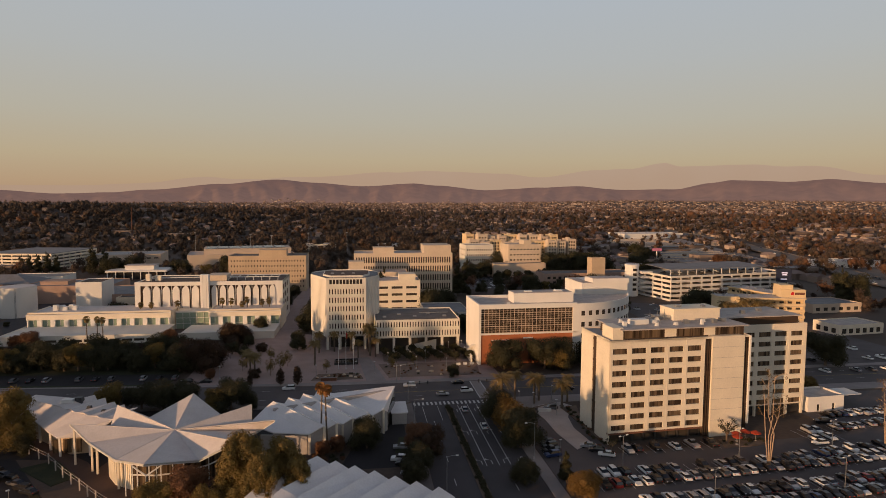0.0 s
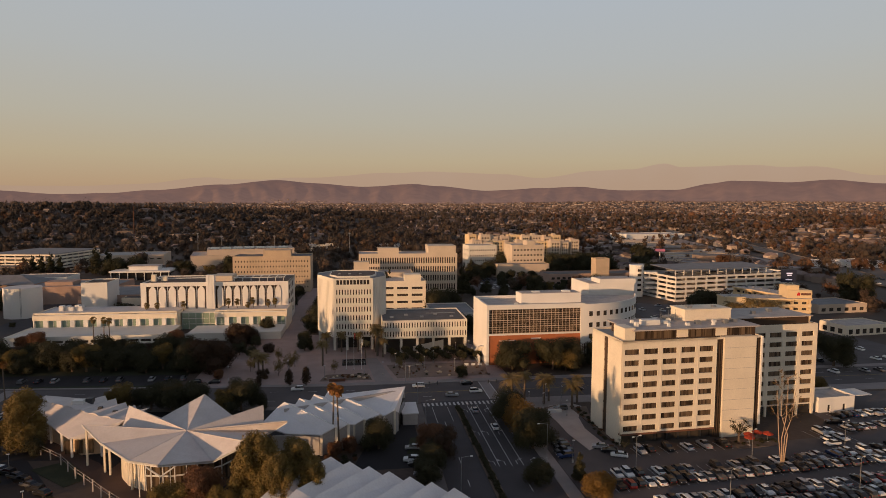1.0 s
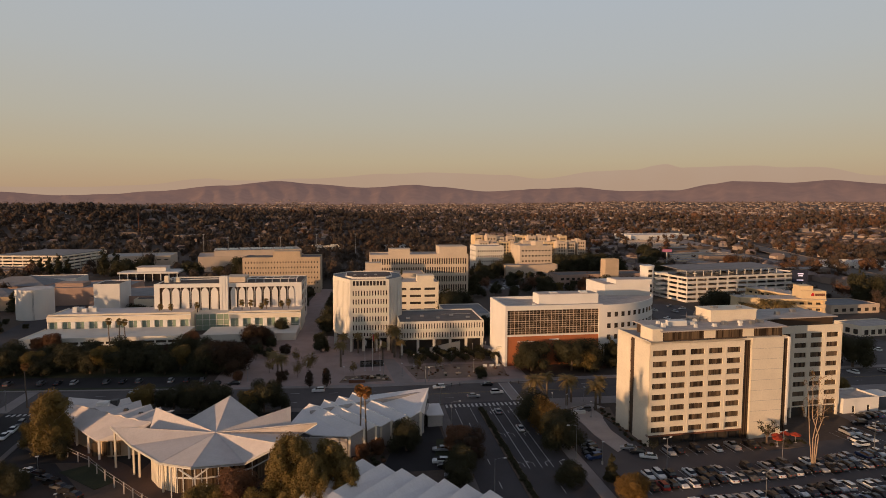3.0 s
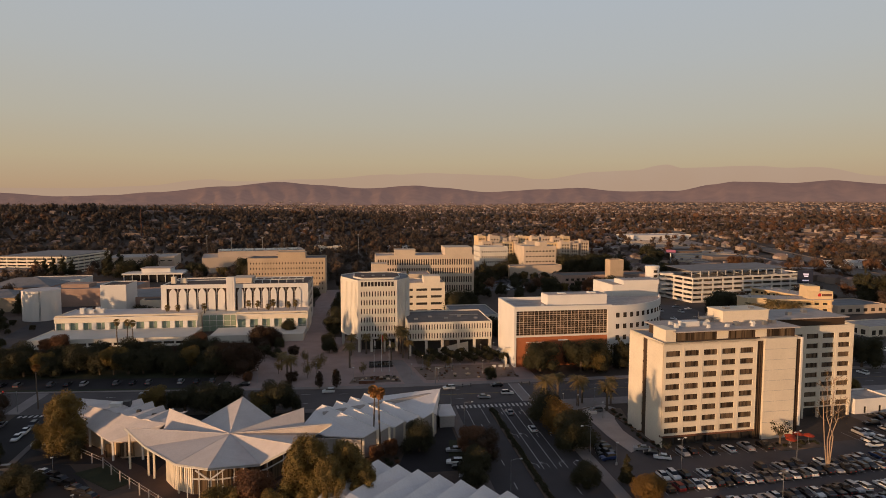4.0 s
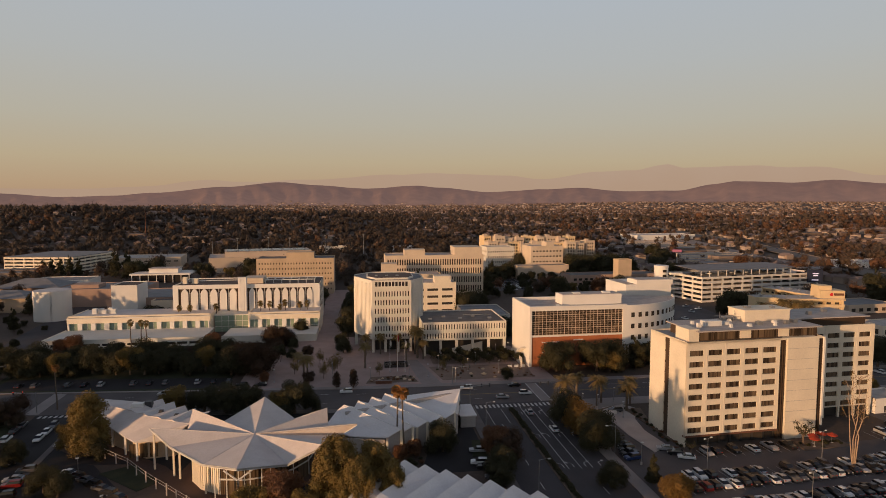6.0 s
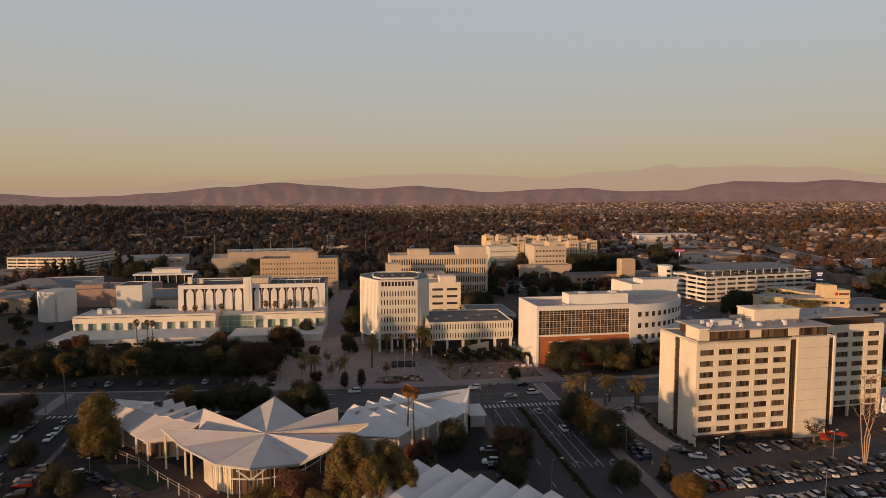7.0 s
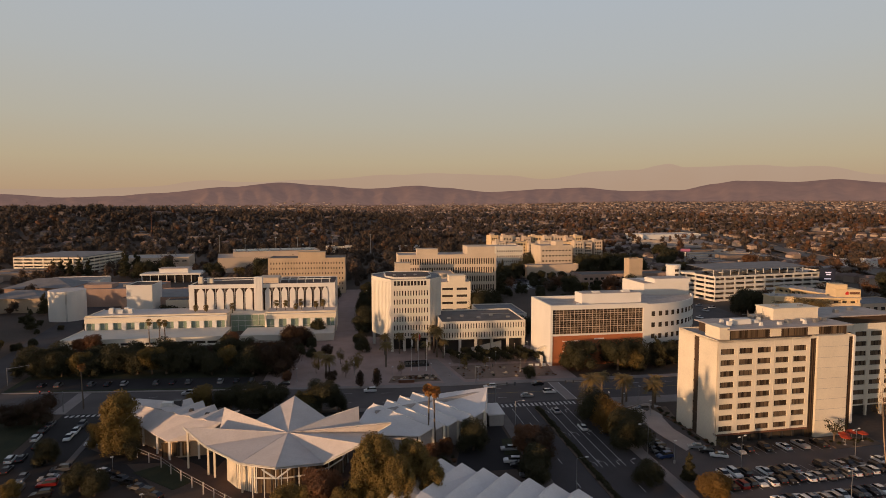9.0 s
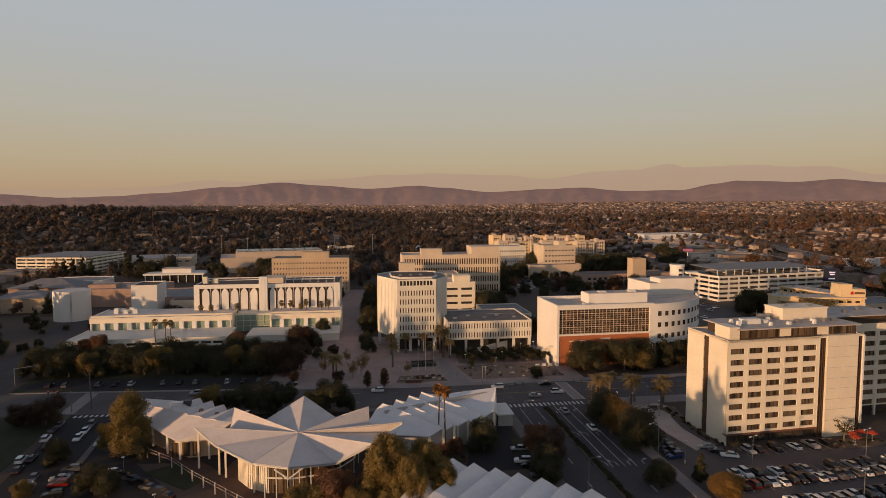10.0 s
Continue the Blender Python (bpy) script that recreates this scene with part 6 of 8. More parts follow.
def fan_leaves(seed, z, r, count, hang):
    rng = random.Random(seed)
    g = Geo()
    for i in range(count):
        a, e = i * 2.39996, rng.uniform(-1.15, 1.35)
        d = Vector((math.cos(a) * math.cos(e), math.sin(a) * math.cos(e), math.sin(e)))
        c = Vector((0, 0, z)) + d * r * 0.55
        s = d.cross(Vector((0, 0, 1))).normalized()
        u = s.cross(d)
        fan = [tuple(Vector((0, 0, z)) + d * 0.15)]
        for k in range(7):
            t = -1.15 + 2.3 * k / 6
            fan.append(tuple(c + d * r * 0.5 * math.cos(t) + s * r * 0.62 * math.sin(t) + u * (-0.18 * r * abs(math.sin(t)) + 0.08 * (-1) ** k) - Vector((0, 0, 0.12 * r))))
        g.add(fan, [(0, k + 1, k + 2) for k in range(6)])
    for i in range(int(count * hang)):                   # dry skirt under the head
        a = i * 2.4
        x, y = 0.32 * math.cos(a), 0.32 * math.sin(a)
        dz = rng.uniform(0.9, 1.9)
        g.add([(x, y, z - 0.1), (x * 2.6 - 0.22 * math.sin(a), y * 2.6 + 0.22 * math.cos(a), z - dz), (x * 2.6 + 0.22 * math.sin(a), y * 2.6 - 0.22 * math.cos(a), z - dz)], [(0, 1, 2)])
    return g


def palm_trunk(h, r0, r1, lean=0.0):
    g = Geo()
    n = 9
    g.tube([(lean * (i / n) ** 2, 0.2 * lean * math.sin(i), h * i / n - 0.1) for i in range(n + 1)], [lerp(r0, r1, i / n) * (1.06 if i % 2 else 0.96) for i in range(n + 1)], 8)
    return g


tree_kind("date_palm", "feathery date palm with sunlit fronds", "palm tree", palm_trunk(7.0, 0.36, 0.3), palm_fronds(41, 7.1, 3.3, 60, 0.55, 0.62), "bark_palm", "leaf_palm")
tree_kind("date_palm_b", "feathery date palm with drooping fronds", "palm tree", palm_trunk(8.4, 0.36, 0.3), palm_fronds(42, 8.5, 2.7, 58, 0.62, 0.55), "bark_palm", "leaf_palm")
tree_kind("fan_palm", "very tall slender fan palm with a small orange-lit head", "palm tree", palm_trunk(16.2, 0.26, 0.17, 0.5), fan_leaves(43, 16.3, 1.4, 44, 1.2), "bark_palm", "leaf_palm_dry")
tree_kind("fan_palm_b", "tall slender fan palm with a small green head", "palm tree", palm_trunk(11.0, 0.24, 0.16, -0.4), fan_leaves(44, 11.1, 1.25, 32, 0.8), "bark_palm", "leaf_palm")
# the pale, almost leafless tree in the car park
g = Geo()
rng = random.Random(5)
ends = []
for i, (ax, ay, tz) in enumerate(((-1.6, 0.4, 21), (0.3, -0.3, 24), (2.2, 0.5, 20.5), (-0.5, 0.9, 22.5))):
    p = [(0.14 * (i - 1.5), 0, -0.1), (0.7 * (i - 1.5), 0.15 * i, 7.0 + i * 0.4), (ax * 0.85, ay * 0.8, 13.0), (ax, ay, tz * 0.86), (ax * 1.25, ay * 1.3, tz)]
    g.tube(p, [0.15, 0.12, 0.09, 0.06, 0.02], 7)
    for k in range(7):
        u = rng.uniform(12.0, tz - 1)
        a = rng.uniform(0, 6.28)
        s = (ax * u / tz, ay * u / tz, u)
        e = (s[0] + 2.0 * math.cos(a), s[1] + 2.0 * math.sin(a), u + rng.uniform(1.2, 3.2))
        g.tube([s, ((s[0] + e[0]) / 2, (s[1] + e[1]) / 2, u + 0.9), e], [0.07, 0.05, 0.015], 5)
        ends.append(e)
tree_kind("pale_tree", "tall pale-barked tree with almost bare branches", "tree", g, leaf_cloud(51, [(e[0], e[1], e[2] - 0.6, 0.7, 0.7, 1.0) for e in ends], 420, 0.2, 0, 0.02, 1.4), "bark_pale", "leaf_yellow")
# pollarded tree by the hotel door
g = Geo().tube([(0, 0, -0.1), (0.1, 0, 1.6), (0, 0.1, 2.6)], [0.3, 0.24, 0.2], 7)
ends = []
for i in range(11):
    a = i * 2.4
    e = (2.4 * math.cos(a) * (0.5 + 0.05 * i), 2.4 * math.sin(a) * (0.5 + 0.05 * i), 3.6 + 0.22 * i)
    g.tube([(0, 0, 2.3), (e[0] * 0.5, e[1] * 0.5, 3.2 + 0.12 * i), e], [0.15, 0.11, 0.06], 5)
    ends.append(e)
tree_kind("pollard", "knobbly pollarded tree with sparse dark leaves", "tree", g, leaf_cloud(52, [(*e, 0.75, 0.75, 0.6) for e in ends], 520, 0.2, 0, 0.35), "bark", "leaf_dark")

FIRST = {}
BASE = {"euc_a": 1.06, "euc_b": 1.05, "rust_a": 1.05, "olive_a": 0.72, "dark_b": 1.1, "dark_a": 1.2, "maroon_a": 0.6, "yellow_a": 0.62, "conifer_b": 0.55, "date_palm": 1.05, "date_palm_b": 0.9, "shrub": 0.7, "shrub_dry": 0.7, "russet_a": 1.28, "fan_palm_b": 1.07, "fan_palm": 0.84, "cypress": 1.05, "clipped": 0.9, "conifer_a": 1.05}


def plant(key, x, y, s=1.0, turn=None, z=0.0, label=""):
    lb, cat, trunk, crown, extra = TREES[key]
    t = random.uniform(0, 360) if turn is None else turn
    s *= BASE.get(key, 1.0)
    m = at(x, y, z, t) @ Matrix.Diagonal((s, s, s * random.uniform(0.94, 1.07), 1))
    if key in FIRST:
        ob = copy_thing(FIRST[key], m)
        ob.matrix_basis = m
    else:
        ob = thing(cat.replace(" ", "_"), lb, cat, m, cat.replace(" ", "_") + "s")
        put("trunk", trunk, ob)
        if crown:
            put("crown", crown, ob)
        FIRST[key] = ob
        ob.matrix_basis = m
    if label:
        ob["label"] = label
    return ob


random.seed(7)
# round the folded-roof halls
for key, x, y, s in (("gum_a", -25.2, 97.0, 1.1), ("gum_b", -17.2, 99.0, 1.0), ("gum_b", -13.8, 95.5, 0.78), ("gum_a", -20.5, 93.0, 0.85), ("rust_a", -36.0, 98.0, 1.0), ("olive_a", -41.5, 96.0, 1.15), ("olive_a", -31.5, 92.0, 1.0), ("gum_b", -87.4, 134.0, 1.14), ("olive_a", -93.0, 137.5, 1.0), ("dark_a", -84.0, 131.5, 0.45), ("dark_b", -66.5, 161.5, 0.85), ("dark_a", -60.0, 160.5, 0.85), ("dark_b", -54.0, 161.0, 0.85), ("olive_a", -74.8, 160.0, 1.25), ("dark_b", -39.5, 157.5, 0.95), ("dark_a", -34.5, 159.0, 0.5), ("olive_a", -43.5, 156.5, 1.1), ("rust_a", 14.0, 120.0, 0.85), ("maroon_a", 16.2, 117.8, 1.0), ("dark_a", 0.8, 124.2, 0.72), ("rust_a", -6.5, 122.8, 0.45), ("rust_a", -10.0, 120.6, 0.42), ("dark_a", 12.6, 109.0, 0.62), ("dark_b", 11.0, 103.5, 0.5), ("maroon_a", -119.0, 158.5, 1.2), ("maroon_a", -126.0, 159.0, 0.85), ("dark_a", -103.0, 131.0, 0.52), ("dark_b", -88.5, 114.5, 0.58), ("dark_a", -84.5, 112.0, 0.5), ("olive_a", -101.0, 112.0, 0.62), ("dark_a", -131.0, 140.0, 0.85), ("olive_a", -127.0, 132.0, 0.7), ("dark_b", -140.0, 150.0, 0.9), ("dark_a", -66.0, 100.5, 0.3)):
    plant(key, x, y, s)
# street and hotel
for key, x, y, s in (("dark_b", 40.2, 119.5, 0.95), ("dark_a", 41.2, 125.5, 0.72), ("yellow_a", 40.2, 131.0, 1.75), ("dark_a", 38.2, 138.0, 0.92), ("dark_b", 39.2, 142.5, 0.5), ("yellow_a", 46.8, 92.0, 1.2), ("dark_a", 35.8, 99.8, 0.55), ("conifer_b", 45.4, 100.0, 1.0), ("maroon_a", 46.8, 96.0, 0.4), ("date_palm", 42.6, 150.0, 1.15), ("date_palm_b", 48.4, 156.0, 1.15), ("date_palm", 53.4, 151.5, 1.05), ("date_palm_b", 55.8, 154.0, 1.0), ("date_palm", 60.6, 146.0, 1.05), ("date_palm_b", 64.5, 152.0, 1.0), ("pale_tree", 96.6, 100.8, 1.0), ("pale_tree", 134.0, 106.5, 0.8), ("pollard", 94.9, 114.9, 1.0), ("pollard", 62.4, 113.6, 0.55)):
    plant(key, x, y, s)
for i in range(26):
    plant("shrub" if i % 3 else "shrub_dry", random.uniform(60.9, 63.0), 117.5 + i * 1.2, random.uniform(0.5, 0.9))
for i in range(54):
    plant("shrub", 26.15 + random.uniform(-0.15, 0.15), 64 + i * 1.65, random.uniform(1.0, 1.25))
for i in range(12):
    plant("shrub", random.uniform(94, 107), random.uniform(112.8, 117.0), random.uniform(0.6, 1.0))
for i in range(10):
    plant("shrub_dry" if i % 2 else "shrub", random.uniform(-13, -5), random.uniform(116, 120.5), random.uniform(0.7, 1.3))
for i in range(34):                                       # between the car park rows
    plant(("dark_a", "dark_b", "olive_a")[i % 3], random.uniform(84, 205), random.uniform(404, 462), random.uniform(0.3, 0.62))
# rows along the avenue in front of the gallery wing
for i in range(17):
    x = -146 + i * 5.3
    plant(("dark_a", "dark_b", "dark_a", "olive_a", "dark_b")[i % 5], x + random.uniform(-1, 1), 205 - 0.08 * (x + 60) + random.uniform(-3.5, 3.5), random.uniform(0.72, 0.98) * (1.5 if i % 5 == 3 else 1))
for i in range(13):
    x = -148 + i * 6.2
    plant(("dark_b", "dark_a", "maroon_a", "dark_a")[i % 4], x + random.uniform(-1, 1), 222 + random.uniform(-4, 4), random.uniform(0.74, 0.96) * (1.1 if i % 4 == 2 else 1))
plant("russet_a", -60.0, 205.5, 0.96)
plant("dark_b", -68.5, 206.0, 1.0)
plant("russet_a", -55.5, 246.0, 0.72)
plant("rust_a", -83.5, 246.0, 0.8)
plant("rust_a", -141.0, 248.5, 0.8)
plant("rust_a", -146.5, 248.0, 0.6)
plant("maroon_a", -58.0, 252.0, 0.9)
for x in (-118.5, -114.0, -112.0):
    plant("fan_palm_b", x, 249.0 + random.uniform(-0.5, 0.5), random.uniform(0.96, 1.06))
plant("fan_palm", -112.0, 171.0, 1.0)
plant("fan_palm", -10.8, 125.4, 1.2, 20)
plant("fan_palm", -9.2, 123.6, 1.22, 200)
for x in (-108.5, -103.5, -91.0, -69.5, -65.0, -60.0, -57.5, -50.0, -46.5):
    plant("fan_palm_b", x, 285.0 + random.uniform(-1, 0.5), random.uniform(0.98, 1.12))
# plaza
for key, x, y, s in (("wispy", -33.0, 193.0, 1.1), ("wispy", -30.0, 197.5, 1.25), ("wispy", -28.5, 205.0, 1.1), ("wispy", -35.5, 212.0, 1.0), ("maroon_a", -38.0, 190.0, 0.5), ("dark_a", -47.5, 222.0, 0.4), ("maroon_a", -41.5, 228.0, 0.6), ("dark_b", -53.0, 226.0, 0.5), ("wispy", -44.0, 200.0, 1.0), ("rust_a", -53.5, 192.0, 0.4), ("dark_a", -49.0, 240.0, 0.45), ("maroon_a", -55.0, 236.0, 0.8), ("wispy", -13.0, 194.0, 0.9), ("wispy", 11.0, 196.0, 0.9), ("wispy", 20.0, 200.0, 0.8)):
    plant(key, x, y, s)
for key, x, y, s in (("date_palm_b", -17.6, 224.0, 1.1), ("date_palm_b", -11.4, 225.5, 1.05), ("date_palm_b", -4.4, 225.5, 1.05), ("date_palm_b", 3.0, 224.0, 1.35), ("date_palm_b", 3.4, 217.0, 1.45), ("date_palm_b", 5.6, 215.0, 1.0), ("date_palm_b", -1.5, 214.0, 0.95), ("date_palm", -40.0, 192.8, 1.0), ("date_palm_b", -18.0, 205.0, 1.2), ("date_palm", -43.5, 205.0, 0.8), ("date_palm", -39.0, 196.0, 0.85), ("cypress", -27.9, 180.4, 1.05), ("cypress", -22.2, 180.4, 1.15), ("cypress", -38.0, 180.2, 0.8), ("dark_a", -27.0, 230.0, 0.55), ("dark_a", -27.5, 240.0, 0.6)):
    plant(key, x, y, s)
for r in range(6):
    for k in range(6):
        plant("clipped", 9.0 + r * 5.9 + k * 0.9 + random.uniform(-0.2, 0.2), 217.4 - k * 2.5, random.uniform(1.0, 1.25))
for i in range(40):
    x, y = random.uniform(9, 44), random.uniform(185.3, 201)
    plant("shrub" if i % 6 == 0 else "shrub_dry", x, y, random.uniform(0.35, 0.8))
for i in range(18):
    plant("shrub_dry" if i % 3 else "shrub", random.uniform(-17, 0), random.uniform(185, 192), random.uniform(0.4, 0.9))
for key, x, y, s in (("dark_b", 53.5, 190.5, 1.12), ("dark_b", 69.0, 189.5, 1.15), ("dark_a", 77.0, 190.5, 1.05), ("olive_a", 73.5, 187.5, 1.3), ("conifer_b", 85.5, 191.0, 1.8), ("dark_b", 90.0, 193.0, 1.0), ("olive_a", 95.0, 195.0, 1.2), ("dark_a", 33.0, 184.0, 0.42), ("dark_a", 101.0, 194.0, 1.0), ("dark_b", 110.0, 198.0, 1.0)):
    plant(key, x, y, s)
# along the campus walk and between the halls
for i in range(12):
    plant(("dark_a", "maroon_a", "dark_b")[i % 3], -47.5 + 0.35 * i, 268 + i * 13, random.uniform(0.62, 0.85) * (0.8 if i % 3 == 1 else 1))
    plant(("dark_b", "dark_a", "olive_a")[i % 3], -26.5 + 0.4 * i, 266 + i * 13, random.uniform(0.7, 1.0))
for key, x, y, s in (("conifer_a", 12.5, 318.0, 1.3), ("dark_b", 42.0, 318.0, 1.25), ("dark_a", 50.0, 322.0, 1.1), ("conifer_a", 66.0, 372.0, 1.1), ("conifer_b", 72.0, 392.0, 2.2), ("dark_b", 88.0, 446.0, 1.3), ("conifer_a", 84.0, 438.0, 1.0), ("dark_a", 108.0, 474.0, 1.25), ("dark_b", 101.0, 470.0, 1.2), ("dark_a", 126.0, 505.0, 1.7), ("dark_b", 120.0, 380.0, 1.3), ("rust_a", 150.0, 385.0, 1.0), ("dark_a", 165.0, 380.0, 1.1), ("dark_b", 192.0, 470.0, 2.2), ("dark_b", 170.0, 478.0, 2.0), ("dark_a", 205.0, 455.0, 1.8), ("dark_b", 193.0, 292.0, 1.35), ("dark_a", 187.0, 288.0, 1.05), ("dark_b", 200.0, 297.0, 1.3), ("dark_a", 197.0, 288.0, 0.9), ("conifer_a", 300.0, 305.0, 1.2), ("dark_b", 312.0, 312.0, 1.9), ("olive_a", 322.0, 320.0, 1.7), ("dark_a", 288.0, 232.0, 1.3), ("dark_b", 160.0, 190.0, 1.1), ("dark_a", 250.0, 195.0, 1.0), ("dark_b", 180.0, 180.0, 1.3), ("olive_a", 148.0, 150.0, 0.9), ("dark_b", 140.0, 162.0, 1.1), ("date_palm_b", 187.0, 257.0, 1.45), ("date_palm_b", 191.0, 255.5, 1.45), ("date_palm_b", 196.5, 254.0, 1.7), ("date_palm_b", 203.0, 252.5, 1.7), ("date_palm", 207.0, 252.0, 1.6), ("dark_a", 44.0, 258.0, 0.9), ("dark_b", 50.0, 252.0, 0.9), ("dark_a", 38.0, 300.0, 1.4), ("dark_a", -128.0, 312.0, 0.8), ("dark_b", -120.0, 315.0, 0.7), ("dark_a", -133.0, 316.0, 0.75), ("rust_a", -112.0, 318.0, 0.6), ("dark_b", -205.0, 318.0, 0.35), ("conifer_a", -190.0, 296.0, 0.62), ("conifer_a", -206.0, 342.0, 0.7), ("conifer_a", -293.0, 537.0, 0.85), ("conifer_a", -286.0, 536.0, 0.9), ("conifer_a", -278.5, 535.0, 0.86), ("conifer_a", -270.5, 534.0, 0.92), ("conifer_a", -264.0, 536.0, 0.8), ("conifer_b", -318.0, 540.0, 1.3), ("conifer_a", -228.0, 520.0, 1.3), ("conifer_a", -220.0, 525.0, 1.2), ("dark_b", -205.0, 500.0, 1.6), ("dark_a", -190.0, 505.0, 1.5), ("dark_b", -150.0, 500.0, 1.5), ("olive_a", -128.0, 495.0, 1.5), ("dark_b", -110.0, 500.0, 1.7), ("dark_a", -215.0, 270.0, 0.8), ("olive_a", -185.0, 262.0, 0.45), ("dark_b", -172.0, 250.0, 0.4)):
    plant(key, x, y, s)

for key, x, y, s in (("dark_b", -190.0, 246.0, 0.9), ("dark_a", -178.0, 240.0, 0.8), ("dark_a", -170.0, 258.0, 0.35), ("dark_b", -200.0, 275.0, 0.9), ("dark_a", -183.0, 288.0, 0.22), ("dark_b", -176.0, 296.0, 0.25), ("dark_a", -166.0, 300.0, 0.3), ("dark_b", -192.0, 309.0, 0.3), ("dark_a", 72.0, 372.0, 0.6), ("dark_b", 84.0, 380.0, 0.7), ("dark_a", 96.0, 376.0, 0.6), ("dark_b", 108.0, 388.0, 0.7), ("olive_a", 132.0, 386.0, 1.0), ("dark_b", 136.0, 374.0, 0.7), ("dark_a", 118.0, 362.0, 0.6), ("dark_a", 90.0, 356.0, 0.6), ("dark_b", 104.0, 348.0, 0.5), ("dark_a", 128.0, 346.0, 0.6), ("rust_a", 142.0, 360.0, 0.8), ("dark_a", 150.0, 340.0, 0.5), ("dark_b", 160.0, 352.0, 0.6), ("dark_a", 154.0, 300.0, 0.4), ("dark_b", 164.0, 322.0, 0.5)):
    plant(key, x, y, s)
for key, x, y, s in (("dark_a", 114.0, 455.0, 0.6), ("dark_b", 122.0, 457.0, 0.75), ("dark_a", 131.0, 454.0, 0.6), ("dark_b", 141.0, 458.0, 0.7), ("dark_a", 150.0, 456.0, 0.65), ("dark_b", 158.0, 459.0, 0.8), ("dark_b", 268.0, 520.0, 1.4), ("dark_a", 280.0, 545.0, 1.3), ("dark_b", 292.0, 560.0, 1.6), ("dark_a", 305.0, 585.0, 1.4), ("dark_b", 316.0, 600.0, 1.5), ("dark_a", 326.0, 640.0, 1.6), ("rust_a", 345.0, 505.0, 1.6), ("rust_a", 352.0, 512.0, 1.4), ("dark_b", 255.0, 470.0, 1.2), ("dark_a", 240.0, 455.0, 1.1), ("dark_b", 228.0, 440.0, 1.1)):
    plant(key, x, y, s)
# unseen shade casters: tall trees added west of the theatre and south of the halls
# out of view; placed so their evening shadows reach the campus and the hotel
for i in range(34):
    plant("conifer_a", -207 - 0.643 * 4.7 * i + random.uniform(-1, 1) - 5 * (i % 2), 262 + 0.766 * 4.7 * i + random.uniform(-1, 1), random.uniform(0.8, 0.92) * (1.25 if i < 9 else 1.0))
for i in range(10):
    plant("conifer_a", -201 - 0.643 * 4.7 * i, 264 + 0.766 * 4.7 * i, random.uniform(1.0, 1.1))
for i in range(12):
    plant("conifer_a", -184 - 0.643 * 6.0 * i + random.uniform(-1, 1), 168 + 0.766 * 6.0 * i + random.uniform(-1, 1), random.uniform(0.66, 0.76))
for i in range(8):
    plant("conifer_a", -148 - 0.53 * 7.2 * i + random.uniform(-1, 1) - 5 * (i % 2), 110 + 0.848 * 7.2 * i + random.uniform(-1, 1), random.uniform(1.5, 1.62))
for x, y, s in ((-76.0, 34.7, 1.58), (-78.0, 36.0, 1.62), (-80.0, 37.4, 1.5), (-83.0, 43.0, 1.2)):
    plant("conifer_a", x, y, s)

